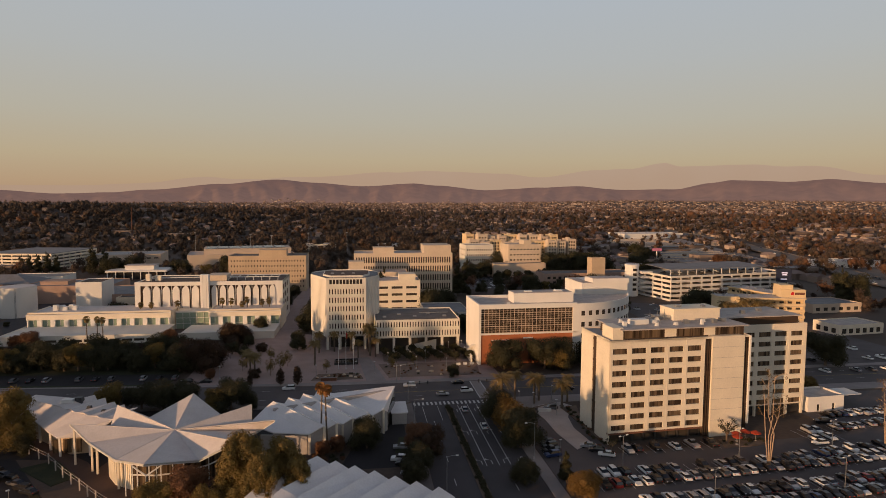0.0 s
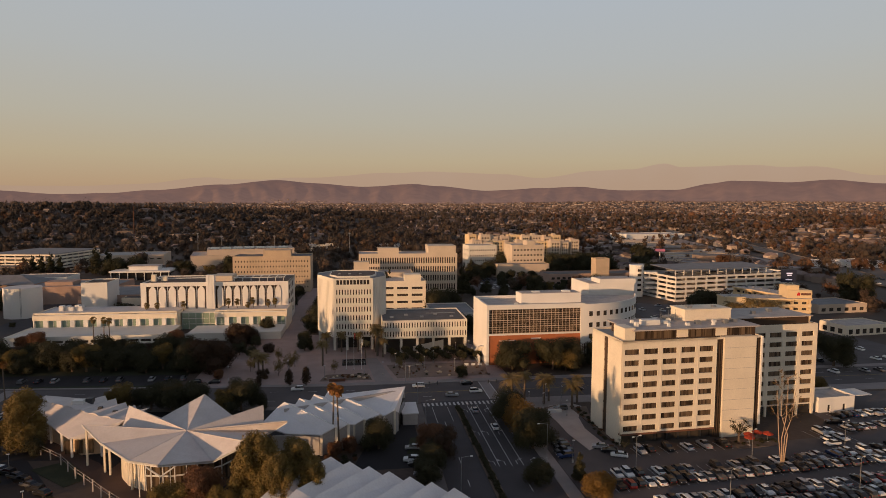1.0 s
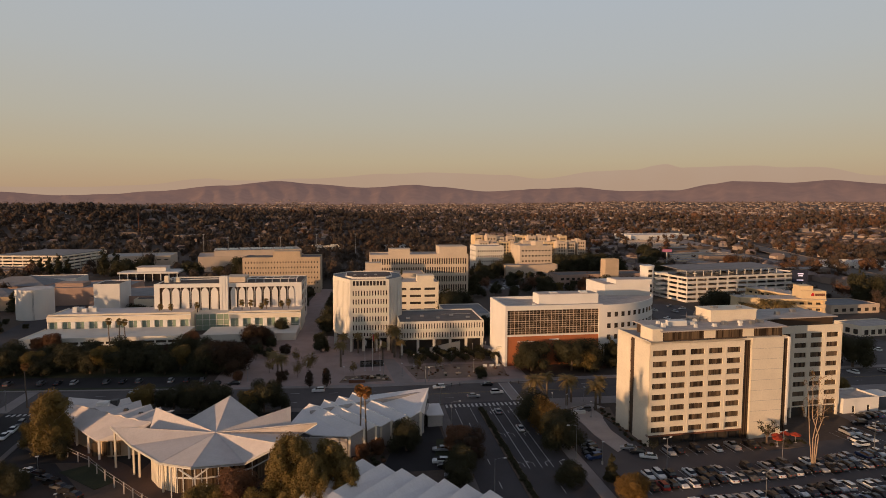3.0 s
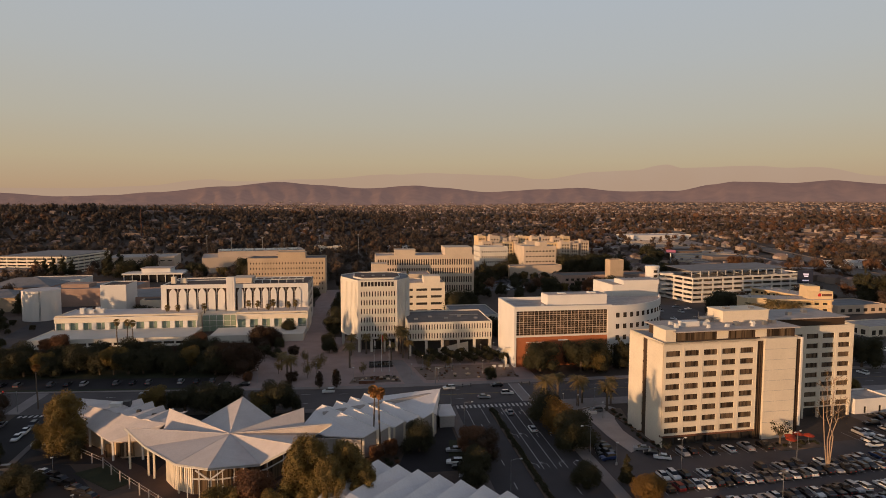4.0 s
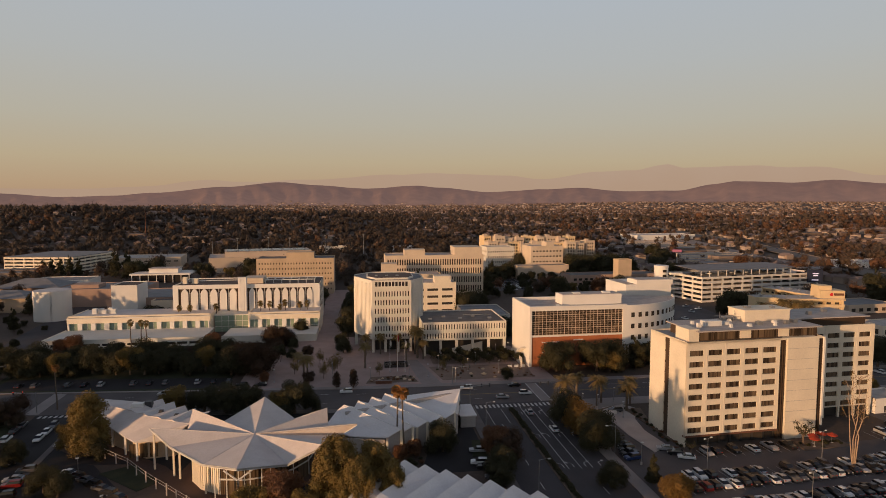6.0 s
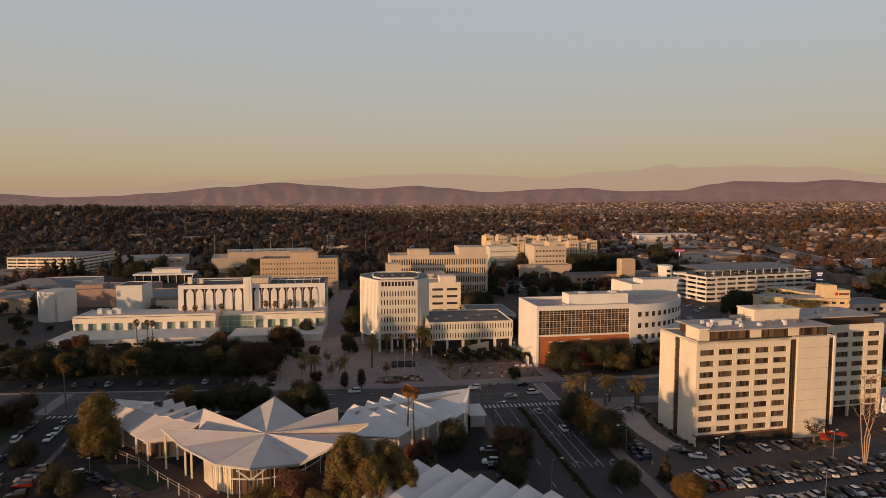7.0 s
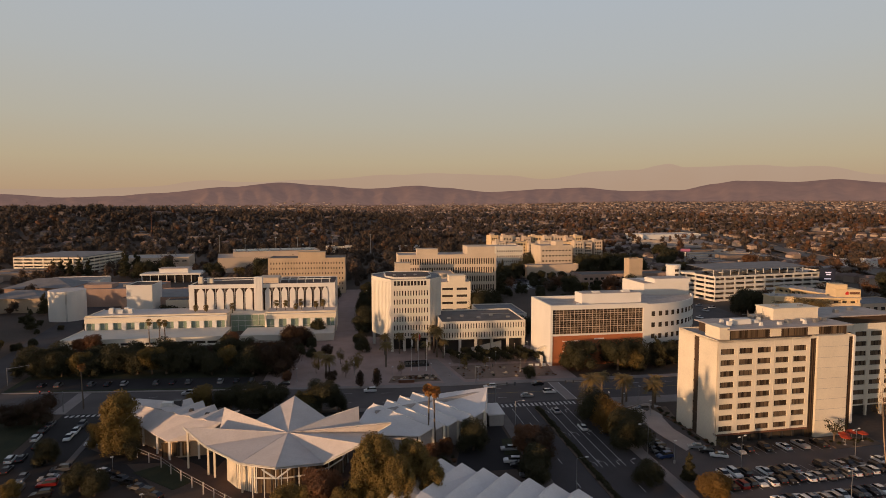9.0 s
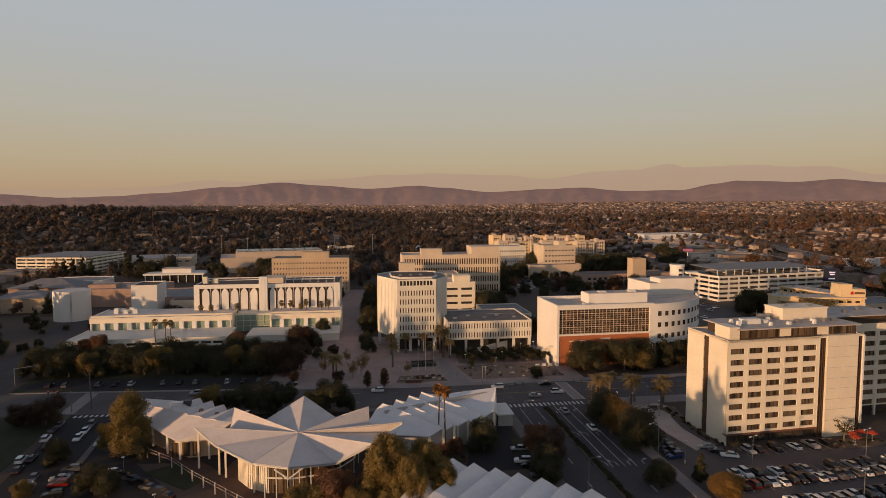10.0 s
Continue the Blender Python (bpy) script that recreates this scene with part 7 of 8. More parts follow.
# ---------------------------------------------------------------- cars
def car_meshes(shape):
    """Body, greenhouse and roof meshes of one body style, nose along +y."""
    L, W, hood, belt, top, wb = {"sedan": (4.2, 1.62, 0.82, 0.93, 1.36, 2.5), "suv": (4.2, 1.68, 0.95, 1.05, 1.58, 2.5), "pickup": (5.0, 1.8, 1.0, 1.08, 1.7, 3.0)}[shape]
    prof = [(-L / 2, 0.32), (-L / 2 - 0.04, 0.62), (-L / 2 + 0.06, belt - 0.08), (-L / 2 + 0.3, belt), (L * 0.14, belt), (L / 2 - 0.25, hood - 0.06), (L / 2 - 0.02, hood - 0.24), (L / 2 + 0.03, 0.5), (L / 2 - 0.06, 0.3)]
    body = Geo()
    n = len(prof)
    secs = [(-1.0, 0.9), (-0.93, 1.0), (0.93, 1.0), (1.0, 0.9)]
    vs = []
    for sx, k in secs:
        for y, z in prof:
            vs.append((sx * W / 2, y * (0.985 if k < 1 else 1.0), 0.3 + (z - 0.3) * (0.9 if k < 1 else 1.0)))
    fs = [(s * n + i, s * n + (i + 1) % n, (s + 1) * n + (i + 1) % n, (s + 1) * n + i) for s in range(3) for i in range(n)]
    fs += [tuple(range(n)), tuple(reversed(range(3 * n, 4 * n)))]
    body.add(vs, fs)
    glass = Geo()
    y0, y1, y2, y3 = {"sedan": (-L * 0.44, -L * 0.27, L * 0.06, L * 0.24), "suv": (-L * 0.49, -L * 0.43, L * 0.05, L * 0.22), "pickup": (-L * 0.16, -L * 0.13, L * 0.09, L * 0.24)}[shape]
    w0, w1 = W / 2 * 0.93, W / 2 * 0.76
    glass.add([(-w0, y0, belt - 0.03), (w0, y0, belt - 0.03), (w0, y3, belt - 0.03), (-w0, y3, belt - 0.03), (-w1, y1, top), (w1, y1, top), (w1, y2, top), (-w1, y2, top)], BOX_F)
    roof = Geo()
    roof.add([(-w1 - 0.01, y1 - 0.02, top - 0.02), (w1 + 0.01, y1 - 0.02, top - 0.02), (w1 + 0.01, y2 + 0.04, top - 0.02), (-w1 - 0.01, y2 + 0.04, top - 0.02), (-w1 + 0.12, y1 + 0.1, top + 0.05), (w1 - 0.12, y1 + 0.1, top + 0.05), (w1 - 0.12, y2 - 0.12, top + 0.05), (-w1 + 0.12, y2 - 0.12, top + 0.05)], BOX_F)
    if shape == "pickup":
        body.box(-W / 2 * 0.8, W / 2 * 0.8, -L / 2 + 0.15, -L * 0.18, belt, belt + 0.02)
    wheel = Geo()
    for i in range(1):
        ring = [(0.33 * math.cos(2 * math.pi * k / 10), 0.33 * math.sin(2 * math.pi * k / 10)) for k in range(10)]
        wheel.add([(-0.11, y, z) for y, z in ring] + [(0.11, y, z) for y, z in ring], [(k, (k + 1) % 10, 10 + (k + 1) % 10, 10 + k) for k in range(10)] + [tuple(reversed(range(10))), tuple(range(10, 20))])
    lamps = Geo().box(-W / 2 * 0.86, -W / 2 * 0.5, L / 2 - 0.14, L / 2 + 0.0, 0.62, 0.76)
    tails = Geo().box(-W / 2 * 0.9, -W / 2 * 0.55, -L / 2 - 0.05, -L / 2 + 0.08, 0.72, 0.86)
    return body, glass.mesh("window_glass", "car_glass"), roof, wheel.mesh("wheel", "tyre"), [(sx * (W / 2 - 0.12), sy * wb / 2, 0.33) for sx in (-1, 1) for sy in (-1, 1)], lamps.mesh("headlight", "metal_white"), tails.mesh("tail_light", "paint_red"), W


CAR_SHAPES = {s: car_meshes(s) for s in ("sedan", "suv", "pickup")}
CAR_FIRST = {}
SHAPE_WORDS = {"sedan": "saloon car", "suv": "sport utility car", "pickup": "pickup truck"}


def car(shape, colour, x, y, turn, z=0.0):
    m = at(x, y, z, turn)
    far = math.hypot(x, y) > 255                          # far cars keep body, glass and roof alone
    key = (shape, colour, far)
    if key in CAR_FIRST:
        return copy_thing(CAR_FIRST[key], m)
    body, glass, roof, wheel, spots, head, tail, W = CAR_SHAPES[shape]
    ob = thing("pickup_truck" if shape == "pickup" else "car", f"{colour} parked {SHAPE_WORDS[shape]} on dark asphalt", "car", m, "cars")
    put("body", body.mesh("body", "paint_car_" + colour), ob)
    put("window_glass", glass, ob)
    put("roof", roof.mesh("roof", "paint_car_" + colour), ob)
    if far:
        CAR_FIRST[key] = ob
        return ob
    for p in spots:
        put("wheel", wheel, ob, Matrix.Translation(p))
    for sx in (0, 1):
        put("headlight", head, ob, Matrix.Translation((sx * W * 0.68, 0, 0)))
        put("tail_light", tail, ob, Matrix.Translation((sx * W * 0.72, 0, 0)))
    CAR_FIRST[key] = ob
    return ob


crng = random.Random(99)


def any_car(x, y, turn, z=0.0):
    shape = crng.choices(("sedan", "suv", "pickup"), (6, 4, 1))[0]
    colour = crng.choices(("white", "silver", "grey", "black", "red", "blue"), (5.5, 4, 5, 10, 0.2, 0.7))[0]
    return car(shape, colour, x, y, turn + crng.uniform(-2, 2), z=z)


def bay_lines(x0, y0, x1, y1, n, turn, length=5.0):
    d = Vector((math.sin(radians(-turn)), math.cos(radians(-turn)), 0))
    for i in range(n + 1):
        x, y = lerp(x0, x1, i / n), lerp(y0, y1, i / n)
        p = Vector((x, y, 0)) - d * length / 2
        q = Vector((x, y, 0)) + d * length / 2
        s = Vector((d.y, -d.x, 0)) * 0.06
        g = Geo().add([tuple(p - s + Vector((0, 0, 0.012))), tuple(p + s + Vector((0, 0, 0.012))), tuple(q + s + Vector((0, 0, 0.012))), tuple(q - s + Vector((0, 0, 0.012)))], [(0, 1, 2, 3)])
        tagged(put("bay_line", g.mesh("bay_line", "paint_white")), "worn white parking bay line", "road marking", "bay lines", "structure")


def parked_row(x0, y0, x1, y1, turn, fill=0.9, pitch=2.5, lines=True, skip=()):
    n = max(1, round(math.hypot(x1 - x0, y1 - y0) / pitch))
    if lines:
        bay_lines(x0, y0, x1, y1, n, turn)
    for i in range(n):
        if crng.random() < fill and i not in skip:
            u = (i + 0.5) / n
            any_car(lerp(x0, x1, u) + crng.uniform(-0.15, 0.15), lerp(y0, y1, u) + crng.uniform(-0.4, 0.4), turn + (180 if crng.random() < 0.35 else 0))


parked_row(65.5, 113.6, 91.5, 114.6, 3, 0.8)
parked_row(54.0, 101.6, 92.0, 102.6, 3, 0.8)
parked_row(52.0, 96.4, 136.0, 102.6, 3, 0.94)
parked_row(96.0, 102.9, 140.0, 108.4, 3, 0.62)
parked_row(58.0, 88.0, 128.0, 93.0, 3, 0.92)
parked_row(60.0, 82.9, 124.0, 87.3, 3, 0.9)
parked_row(118.5, 118.6, 150.0, 123.0, 3, 0.8)
parked_row(119.0, 113.6, 128.0, 114.6, 3, 0.7)
parked_row(136.0, 129.6, 166.0, 132.0, 12, 0.9)
car("sedan", "white", 119.2, 111.2, 95)
car("suv", "black", 131.5, 125.0, 80)
for y in (113.0, 115.6, 118.2, 120.8):                    # small bay west of the hotel
    any_car(46.6 + (y - 113) * 0.18, y, 100)
for x, y in ((57.6, 117.2), (58.9, 114.4), (60.2, 111.6)):
    any_car(x, y, 68)
car("suv", "grey", 57.0, 146.0, 88)
# folded-roof hall lots and the west street
for i, (x, y) in enumerate(((-86.4, 124.4), (-83.6, 122.2), (-80.9, 120.1), (-78.2, 117.6), (-75.6, 115.2), (-73.0, 112.8), (-70.6, 110.6))):
    car(("sedan", "suv")[i % 2], ("white", "black", "grey", "black", "grey", "black", "black")[i], x - 1.0, y - 1.3, 62)
for i, (x, y) in enumerate(((-112.2, 133.1), (-109.8, 127.0), (-113.2, 146.6), (-110.0, 133.5), (-114.0, 152.0), (-114.6, 157.0), (-110.0, 141.0))):
    car(("suv", "sedan")[i % 2], ("white", "black", "white", "black", "black", "grey", "black")[i], x, y, 8)
for i, (x, y) in enumerate(((-103.9, 122.0), (-104.2, 131.3), (-105.3, 150.6), (-105.6, 155.2), (-105.0, 146.0), (-101.8, 116.0))):
    car(("sedan", "suv")[i % 2], ("grey", "black", "white", "grey", "white", "grey")[i], x, y, 187)
for i, (x, y) in enumerate(((-97.6, 125.8), (-98.0, 121.2), (-96.8, 118.0), (-96.7, 141.0), (-95.6, 113.0), (-95.0, 109.0))):
    car(("suv", "sedan")[i % 2], ("grey", "silver", "red", "white", "black", "grey")[i], x, y, 98)
car("suv", "white", 8.6, 115.6, 80)
car("suv", "black", 9.6, 113.0, 80)
car("sedan", "grey", 10.4, 107.6, 80)
car("sedan", "silver", 9.6, 122.8, 84)
# avenue and side street
for shape, colour, x, y, turn in (("suv", "white", -24.6, 175.5, 90), ("sedan", "silver", 26.0, 163.2, 270), ("suv", "white", 34.5, 166.0, 270), ("sedan", "white", 33.6, 134.0, 0), ("suv", "white", 16.0, 174.0, 90), ("sedan", "grey", -46.0, 173.0, 90), ("sedan", "black", 33.0, 175.0, 90), ("suv", "silver", -84.0, 181.0, 94), ("sedan", "black", 69.0, 164.0, 270), ("sedan", "white", 120.0, 172.0, 90), ("suv", "silver", 150.0, 164.5, 270), ("sedan", "silver", 30.6, 148.0, 0)):
    car(shape, colour, x, y, turn)
for i in range(15):                                       # strip of bays under the trees
    if i % 4 != 2:
        car(("sedan", "suv")[i % 2], ("black", "grey", "black", "grey", "black", "silver")[i % 6], -136 + i * 5.4, 196.2 - 0.05 * i * 5.4, 3)
for x, y, turn in ((156.0, 262.0, 8), (158.0, 281.0, 8), (171.0, 270.0, 188), (173.5, 300.0, 188), (163.0, 305.0, 8), (180.0, 318.0, 98), (183.0, 309.0, 98), (152.0, 248.0, 8)):
    any_car(x, y, turn)
any_car(-60.5, 188.0, 92)
any_car(-54.0, 187.0, 92)
for r in range(7):
    for i in range(26):
        if crng.random() < 0.74:
            any_car(86 + i * 4.6 + r * 0.3, 404 + r * 8.6 + crng.uniform(-0.5, 0.5), crng.choice((0, 180)))
for r in range(3):
    for i in range(9):
        if crng.random() < 0.7:
            any_car(160 + i * 6.5, 172 + r * 15, 5 + crng.choice((0, 180)))
for r in range(2):
    for i in range(14):
        if crng.random() < 0.8:
            any_car(208 + i * 6.2 - r * 2.8, 336.5 + i * 1.09 + r * 16, 10, z=15.6)

# ---------------------------------------------------------------- street furniture
def street_lamp(x, y, h, arms, turn=0.0, label="grey steel lamp post with a flat head"):
    key = (h, arms)
    if key in LAMPS:
        return copy_thing(LAMPS[key], at(x, y, 0, turn))
    b = thing("street_lamp", label, "street lamp", at(x, y, 0, turn), "street lamps")
    part("base", Geo().tube([(0, 0, 0), (0, 0, 0.7)], [0.26, 0.24], 8), "concrete_grey", b)
    part("pole", Geo().tube([(0, 0, 0.5), (0, 0, h)], [0.08, 0.05], 7), "metal_grey", b)
    for i in range(arms):
        a = math.pi * i
        c, s = math.cos(a), math.sin(a)
        L = 1.1 if arms > 1 else (2.2 if h > 8.5 else 0.1)
        part("arm", Geo().tube([(0, 0, h - 0.15), (c * L * 0.5, s * L * 0.5, h + 0.1), (c * L, s * L, h + 0.1)], [0.05, 0.045, 0.04], 5), "metal_grey", b)
        part("lamp_head", Geo().box(c * L - 0.32, c * L + 0.32, s * L - 0.16, s * L + 0.16, h + 0.02, h + 0.2, 0.04), "metal_white", b)
    LAMPS[key] = b
    return b


LAMPS = {}
for x, y, h, arms, turn in ((60.8, 103.8, 8.2, 2, 20), (90.9, 104.0, 8.2, 2, 20), (118.4, 106.4, 8.2, 2, 20), (142.0, 110.0, 8.2, 2, 20), (72.0, 84.5, 8.2, 2, 20), (104.0, 86.4, 8.2, 2, 20), (47.4, 109.8, 5.5, 1, 0), (17.4, 95.8, 9.2, 1, 0), (14.2, 60.0, 9.2, 1, 0), (14.0, 133.0, 9.2, 1, 0), (41.6, 112.0, 9.2, 1, 180)):
    street_lamp(x, y, h, arms, turn)
for x, y in ((-2.2, 190.5), (4.6, 189.7), (10.0, 201.8), (20.4, 195.2), (31.4, 191.3), (40.8, 195.3), (25.0, 204.1), (-16.3, 187.5), (13.7, 183.0), (48.0, 149.5), (52.0, 147.8), (57.0, 140.5), (60.0, 154.0), (44.6, 156.8), (55.8, 157.0), (-30.0, 196.0), (-50.0, 190.0), (36.0, 217.0), (42.0, 219.0), (-84.0, 120.5), (-71.0, 101.0)):
    street_lamp(x, y, 4.8, 1, random.uniform(0, 360))
for side in (-49.0, -26.5):
    for k in range(7):
        street_lamp(side + 1.2 + 0.3 * k, 272 + 18 * k, 4.8, 1, 0)

for i, (x, y, h, cloth) in enumerate(((-8.8, 198.2, 12.5, "flag_white"), (-6.0, 198.0, 14.5, "flag_red"), (-3.2, 197.6, 12.5, "flag_white"))):
    b = thing("flagpole", ("white flagpole with a limp red and white flag" if i == 1 else "white flagpole with a limp pale flag"), "flagpole", at(x, y), "flagpoles")
    part("base", Geo().tube([(0, 0, 0), (0, 0, 0.35)], [0.35, 0.3], 10), "concrete_grey", b)
    part("pole", Geo().tube([(0, 0, 0.2), (0, 0, h)], [0.1, 0.05], 7), "metal_white", b)
    part("finial", Geo().tube([(0, 0, h), (0, 0, h + 0.12), (0, 0, h + 0.24)], [0.04, 0.12, 0.03], 8), "metal_white", b)
    g = Geo()
    n = 6
    vs = []
    for k in range(n + 1):
        vs += [(0.08 + 0.10 * k, 0.14 * math.sin(k * 1.7), h - 0.3 - 0.1 * k), (0.06 + 0.07 * k, 0.12 * math.sin(k * 1.7 + 0.6), h - 2.2 - 0.16 * k)]
    g.add(vs, [(2 * k, 2 * k + 1, 2 * k + 3, 2 * k + 2) for k in range(n)])
    part("flag", g, cloth, b)

fountain = thing("fountain", "low dark stepped fountain basin in the plaza", "fountain", at(-6.0, 207.0))
part("basin", Geo().box(-4.2, 4.2, -2.6, 2.6, 0.05, 0.7).box(-4.6, 4.6, -3.0, -2.6, 0.05, 1.0).box(-4.6, 4.6, 2.6, 3.0, 0.05, 1.0).box(-4.6, -4.2, -2.6, 2.6, 0.05, 1.0).box(4.2, 4.6, -2.6, 2.6, 0.05, 1.0), "dark_base", fountain)
part("water", Geo().box(-4.1, 4.1, -2.5, 2.5, 0.7, 0.82), "car_glass", fountain)
wall = thing("plaza_wall", "low brown brick planter wall at the plaza edge", "wall", at(-14.5, 183.5))
part("wall", Geo().box(0, 5.5, 0, 0.5, 0, 1.2).box(0, 0.5, 0.5, 3, 0, 1.2).box(5.0, 5.5, 0.5, 3, 0, 1.2), "brick_brown", wall)
part("coping", Geo().box(-0.1, 5.6, -0.1, 0.6, 1.2, 1.32), "sidewalk", wall)
for i in range(14):                                       # boulders in the beds
    x, y = (random.uniform(-17, 0), random.uniform(185, 191)) if i % 2 else (random.uniform(10, 42), random.uniform(186, 201))
    bm = bmesh.new()
    bmesh.ops.create_icosphere(bm, subdivisions=2, radius=random.uniform(0.4, 0.8))
    for v in bm.verts:
        v.co *= 1 + 0.3 * noise.noise(v.co * 2 + Vector((i, 0, 0)))
        v.co.z *= 0.65
    me = bpy.data.meshes.new("boulder")
    bm.to_mesh(me)
    bm.free()
    me.materials.append(MATS["concrete_tan"])
    tagged(put("boulder", me, None, at(x, y, 0.3)), "rounded tan boulder in a dry bed", "boulder", "boulders")


def parasol(x, y):
    b = thing("parasol", "red-orange terrace parasol by the hotel door", "parasol", at(x, y, 0.16), "parasols")
    part("pole", Geo().tube([(0, 0, 0), (0, 0, 2.6)], [0.05, 0.04], 6), "metal_grey", b)
    part("base", Geo().tube([(0, 0, 0), (0, 0, 0.12)], [0.4, 0.36], 10), "concrete_grey", b)
    g = Geo()
    ring = [(1.35 * math.cos(2 * math.pi * k / 8), 1.35 * math.sin(2 * math.pi * k / 8), 2.15) for k in range(8)]
    g.add([(0, 0, 2.75)] + ring + [(p[0], p[1], 1.95) for p in ring], [(0, 1 + k, 1 + (k + 1) % 8) for k in range(8)] + [(1 + k, 9 + k, 9 + (k + 1) % 8, 1 + (k + 1) % 8) for k in range(8)])
    part("canopy", g, "umbrella_red", b)


for x, y in ((98.2, 115.6), (101.4, 116.6), (97.0, 113.6), (103.6, 115.4)):
    parasol(x, y)


def traffic_signal(x, y, turn, red):
    b = thing("traffic_signal", "grey traffic signal pole with a long arm", "traffic signal", at(x, y, 0, turn), "traffic signals")
    part("pole", Geo().tube([(0, 0, 0), (0, 0, 6.4)], [0.13, 0.1], 7), "metal_grey", b)
    part("arm", Geo().tube([(0, 0, 6.0), (-6.5, 0, 6.5)], [0.1, 0.06], 6), "metal_grey", b)
    for k, u in enumerate((-6.2, -3.6)):
        h = part("signal_head", Geo().box(u - 0.18, u + 0.18, -0.2, 0.05, 5.7, 6.8), "metal_dark", b)
        part("red_light" if red else "signal_light", Geo().tube([(u, -0.22, 6.55), (u, -0.2, 6.55)], [0.12, 0.12], 8), "signal_red" if red else "metal_dark", h)


traffic_signal(14.2, 157.6, 180, False)
traffic_signal(43.0, 157.4, 0, False)
traffic_signal(12.0, 179.6, 180, False)
traffic_signal(-116.8, 169.0, 0, True)
traffic_signal(-148.6, 199.5, 200, True)
sign = thing("plaza_sign", "small white notice boards on posts in a planted bed", "sign", at(36.0, 196.0))
for k in range(3):
    part("board", Geo().box(k * 2.6, k * 2.6 + 1.6, 0, 0.1, 0.8, 1.7), "metal_white", sign)
    part("post", Geo().box(k * 2.6 + 0.7, k * 2.6 + 0.85, 0.1, 0.22, 0, 1.7), "metal_grey", sign)
bb = thing("billboard", "tall dark roadside display board with pale unreadable bars", "billboard", at(278.0, 330.0, 0, -18))
part("board", Geo().box(-4.6, 4.6, -0.6, 0.6, 12.0, 20.5), "sign_navy", bb)
part("pole", Geo().tube([(0, 0, 0), (0, 0, 12.1)], [0.7, 0.6], 10), "metal_grey", bb)
for k, (a, c, z) in enumerate(((-1.6, 2.0, 17.6), (-1.1, 1.6, 16.3), (-2.0, 2.0, 13.4))):
    part("sign_bar", Geo().box(a, c, -0.7, -0.6, z, z + 0.8), "sign_glow", bb)
b2 = thing("billboard", "small lit pink roadside display board", "billboard", at(300.0, 541.0, 0, -20))
part("board", Geo().box(-5, 5, -0.6, 0.6, 15.0, 18.5), "sign_navy", b2)
part("screen", Geo().box(-4.6, 4.6, -0.7, -0.6, 15.4, 18.1), "sign_pink", b2)
part("pole", Geo().tube([(0, 0, 0), (0, 0, 15.0)], [0.8, 0.7], 8), "metal_grey", b2)
hatch = Geo().box(52.5, 56.5, 143.6, 144.4, 0.1, 1.0)
tagged(put("utility_box", hatch.mesh("utility_box", "metal_white")), "white utility cabinet on the pavement", "utility box")
for i, (x, y) in enumerate(((-150.0, 640.0), (-120.0, 655.0), (-95.0, 640.0), (-60.0, 690.0), (-15.0, 700.0), (-190.0, 700.0))):
    b = thing("floodlight_mast", "tall thin sports field floodlight mast", "floodlight", at(x, y, 0, 10), "floodlights")
    part("mast", Geo().tube([(0, 0, 0), (0, 0, 27)], [0.35, 0.2], 6), "metal_grey", b)
    part("lamp_rack", Geo().box(-1.2, 1.2, -0.15, 0.15, 26.4, 27.4), "metal_grey", b)
mast = thing("radio_mast", "slim lattice radio mast among trees", "mast", at(-330.0, 900.0, 12))
part("mast", Geo().tube([(0, 0, 0), (0, 0, 44)], [0.8, 0.35], 4), "brick_brown", mast)

# ---------------------------------------------------------------- the wide town beyond the campus
bpy.context.view_layer.update()
KEEP = [(78, 215, 400, 470), (-50, -20, 262, 425), (-275, -120, 395, 480), (145, 192, 235, 345)]
for o in list(scene.objects):
    if o.parent and o.type == "MESH" and o.parent.get("category") in ("building", "hotel", "parking structure", "tank"):
        c = [o.matrix_world @ Vector(q) for q in o.bound_box]
        KEEP.append((min(q.x for q in c) - 3, max(q.x for q in c) + 3, min(q.y for q in c) - 3, max(q.y for q in c) + 3))
KEEP = np.array(KEEP)
FREEWAY = [(330.0, 60.0), (372.0, 250.0), (420.0, 408.0), (500.0, 600.0), (548.0, 800.0), (575.0, 1092.0), (540.0, 1500.0)]


def near_freeway(x, y, w):
    for (ax, ay), (bx, by) in zip(FREEWAY, FREEWAY[1:]):
        if ay - 30 <= y <= by + 30:
            u = min(1, max(0, (y - ay) / (by - ay)))
            if abs(x - lerp(ax, bx, u)) < w:
                return True
    return False


def free(x, y):
    return not bool(np.any((KEEP[:, 0] < x) & (x < KEEP[:, 1]) & (KEEP[:, 2] < y) & (y < KEEP[:, 3])))


g = Geo()
vs, fs = [], []
for i, (x, y) in enumerate(FREEWAY):
    for dx, dz in ((-15, 1.0), (-14.6, 1.8), (-14.2, 1.0), (0, 1.1), (14.2, 1.0), (14.6, 1.8), (15, 1.0)):
        vs.append((x + dx, y, land(x, y) + dz))
for i in range(len(FREEWAY) - 1):
    for k in range(6):
        p = i * 7 + k
        fs.append((p, p + 1, p + 8, p + 7))
g.add(vs, fs)
tagged(put("freeway", g.mesh("freeway", "freeway_concrete")), "wide worn grey-tan freeway with low barriers", "road", kind="structure")
frng = random.Random(17)
for i in range(26):
    u = frng.uniform(0, 5.0)
    k = int(u)
    x, y = lerp(FREEWAY[k][0], FREEWAY[k + 1][0], u - k), lerp(FREEWAY[k][1], FREEWAY[k + 1][1], u - k)
    any_car(x + frng.choice((-11, -7, -3.5, 3.5, 7, 11)), y, -12, land(x, y) + 1.08)



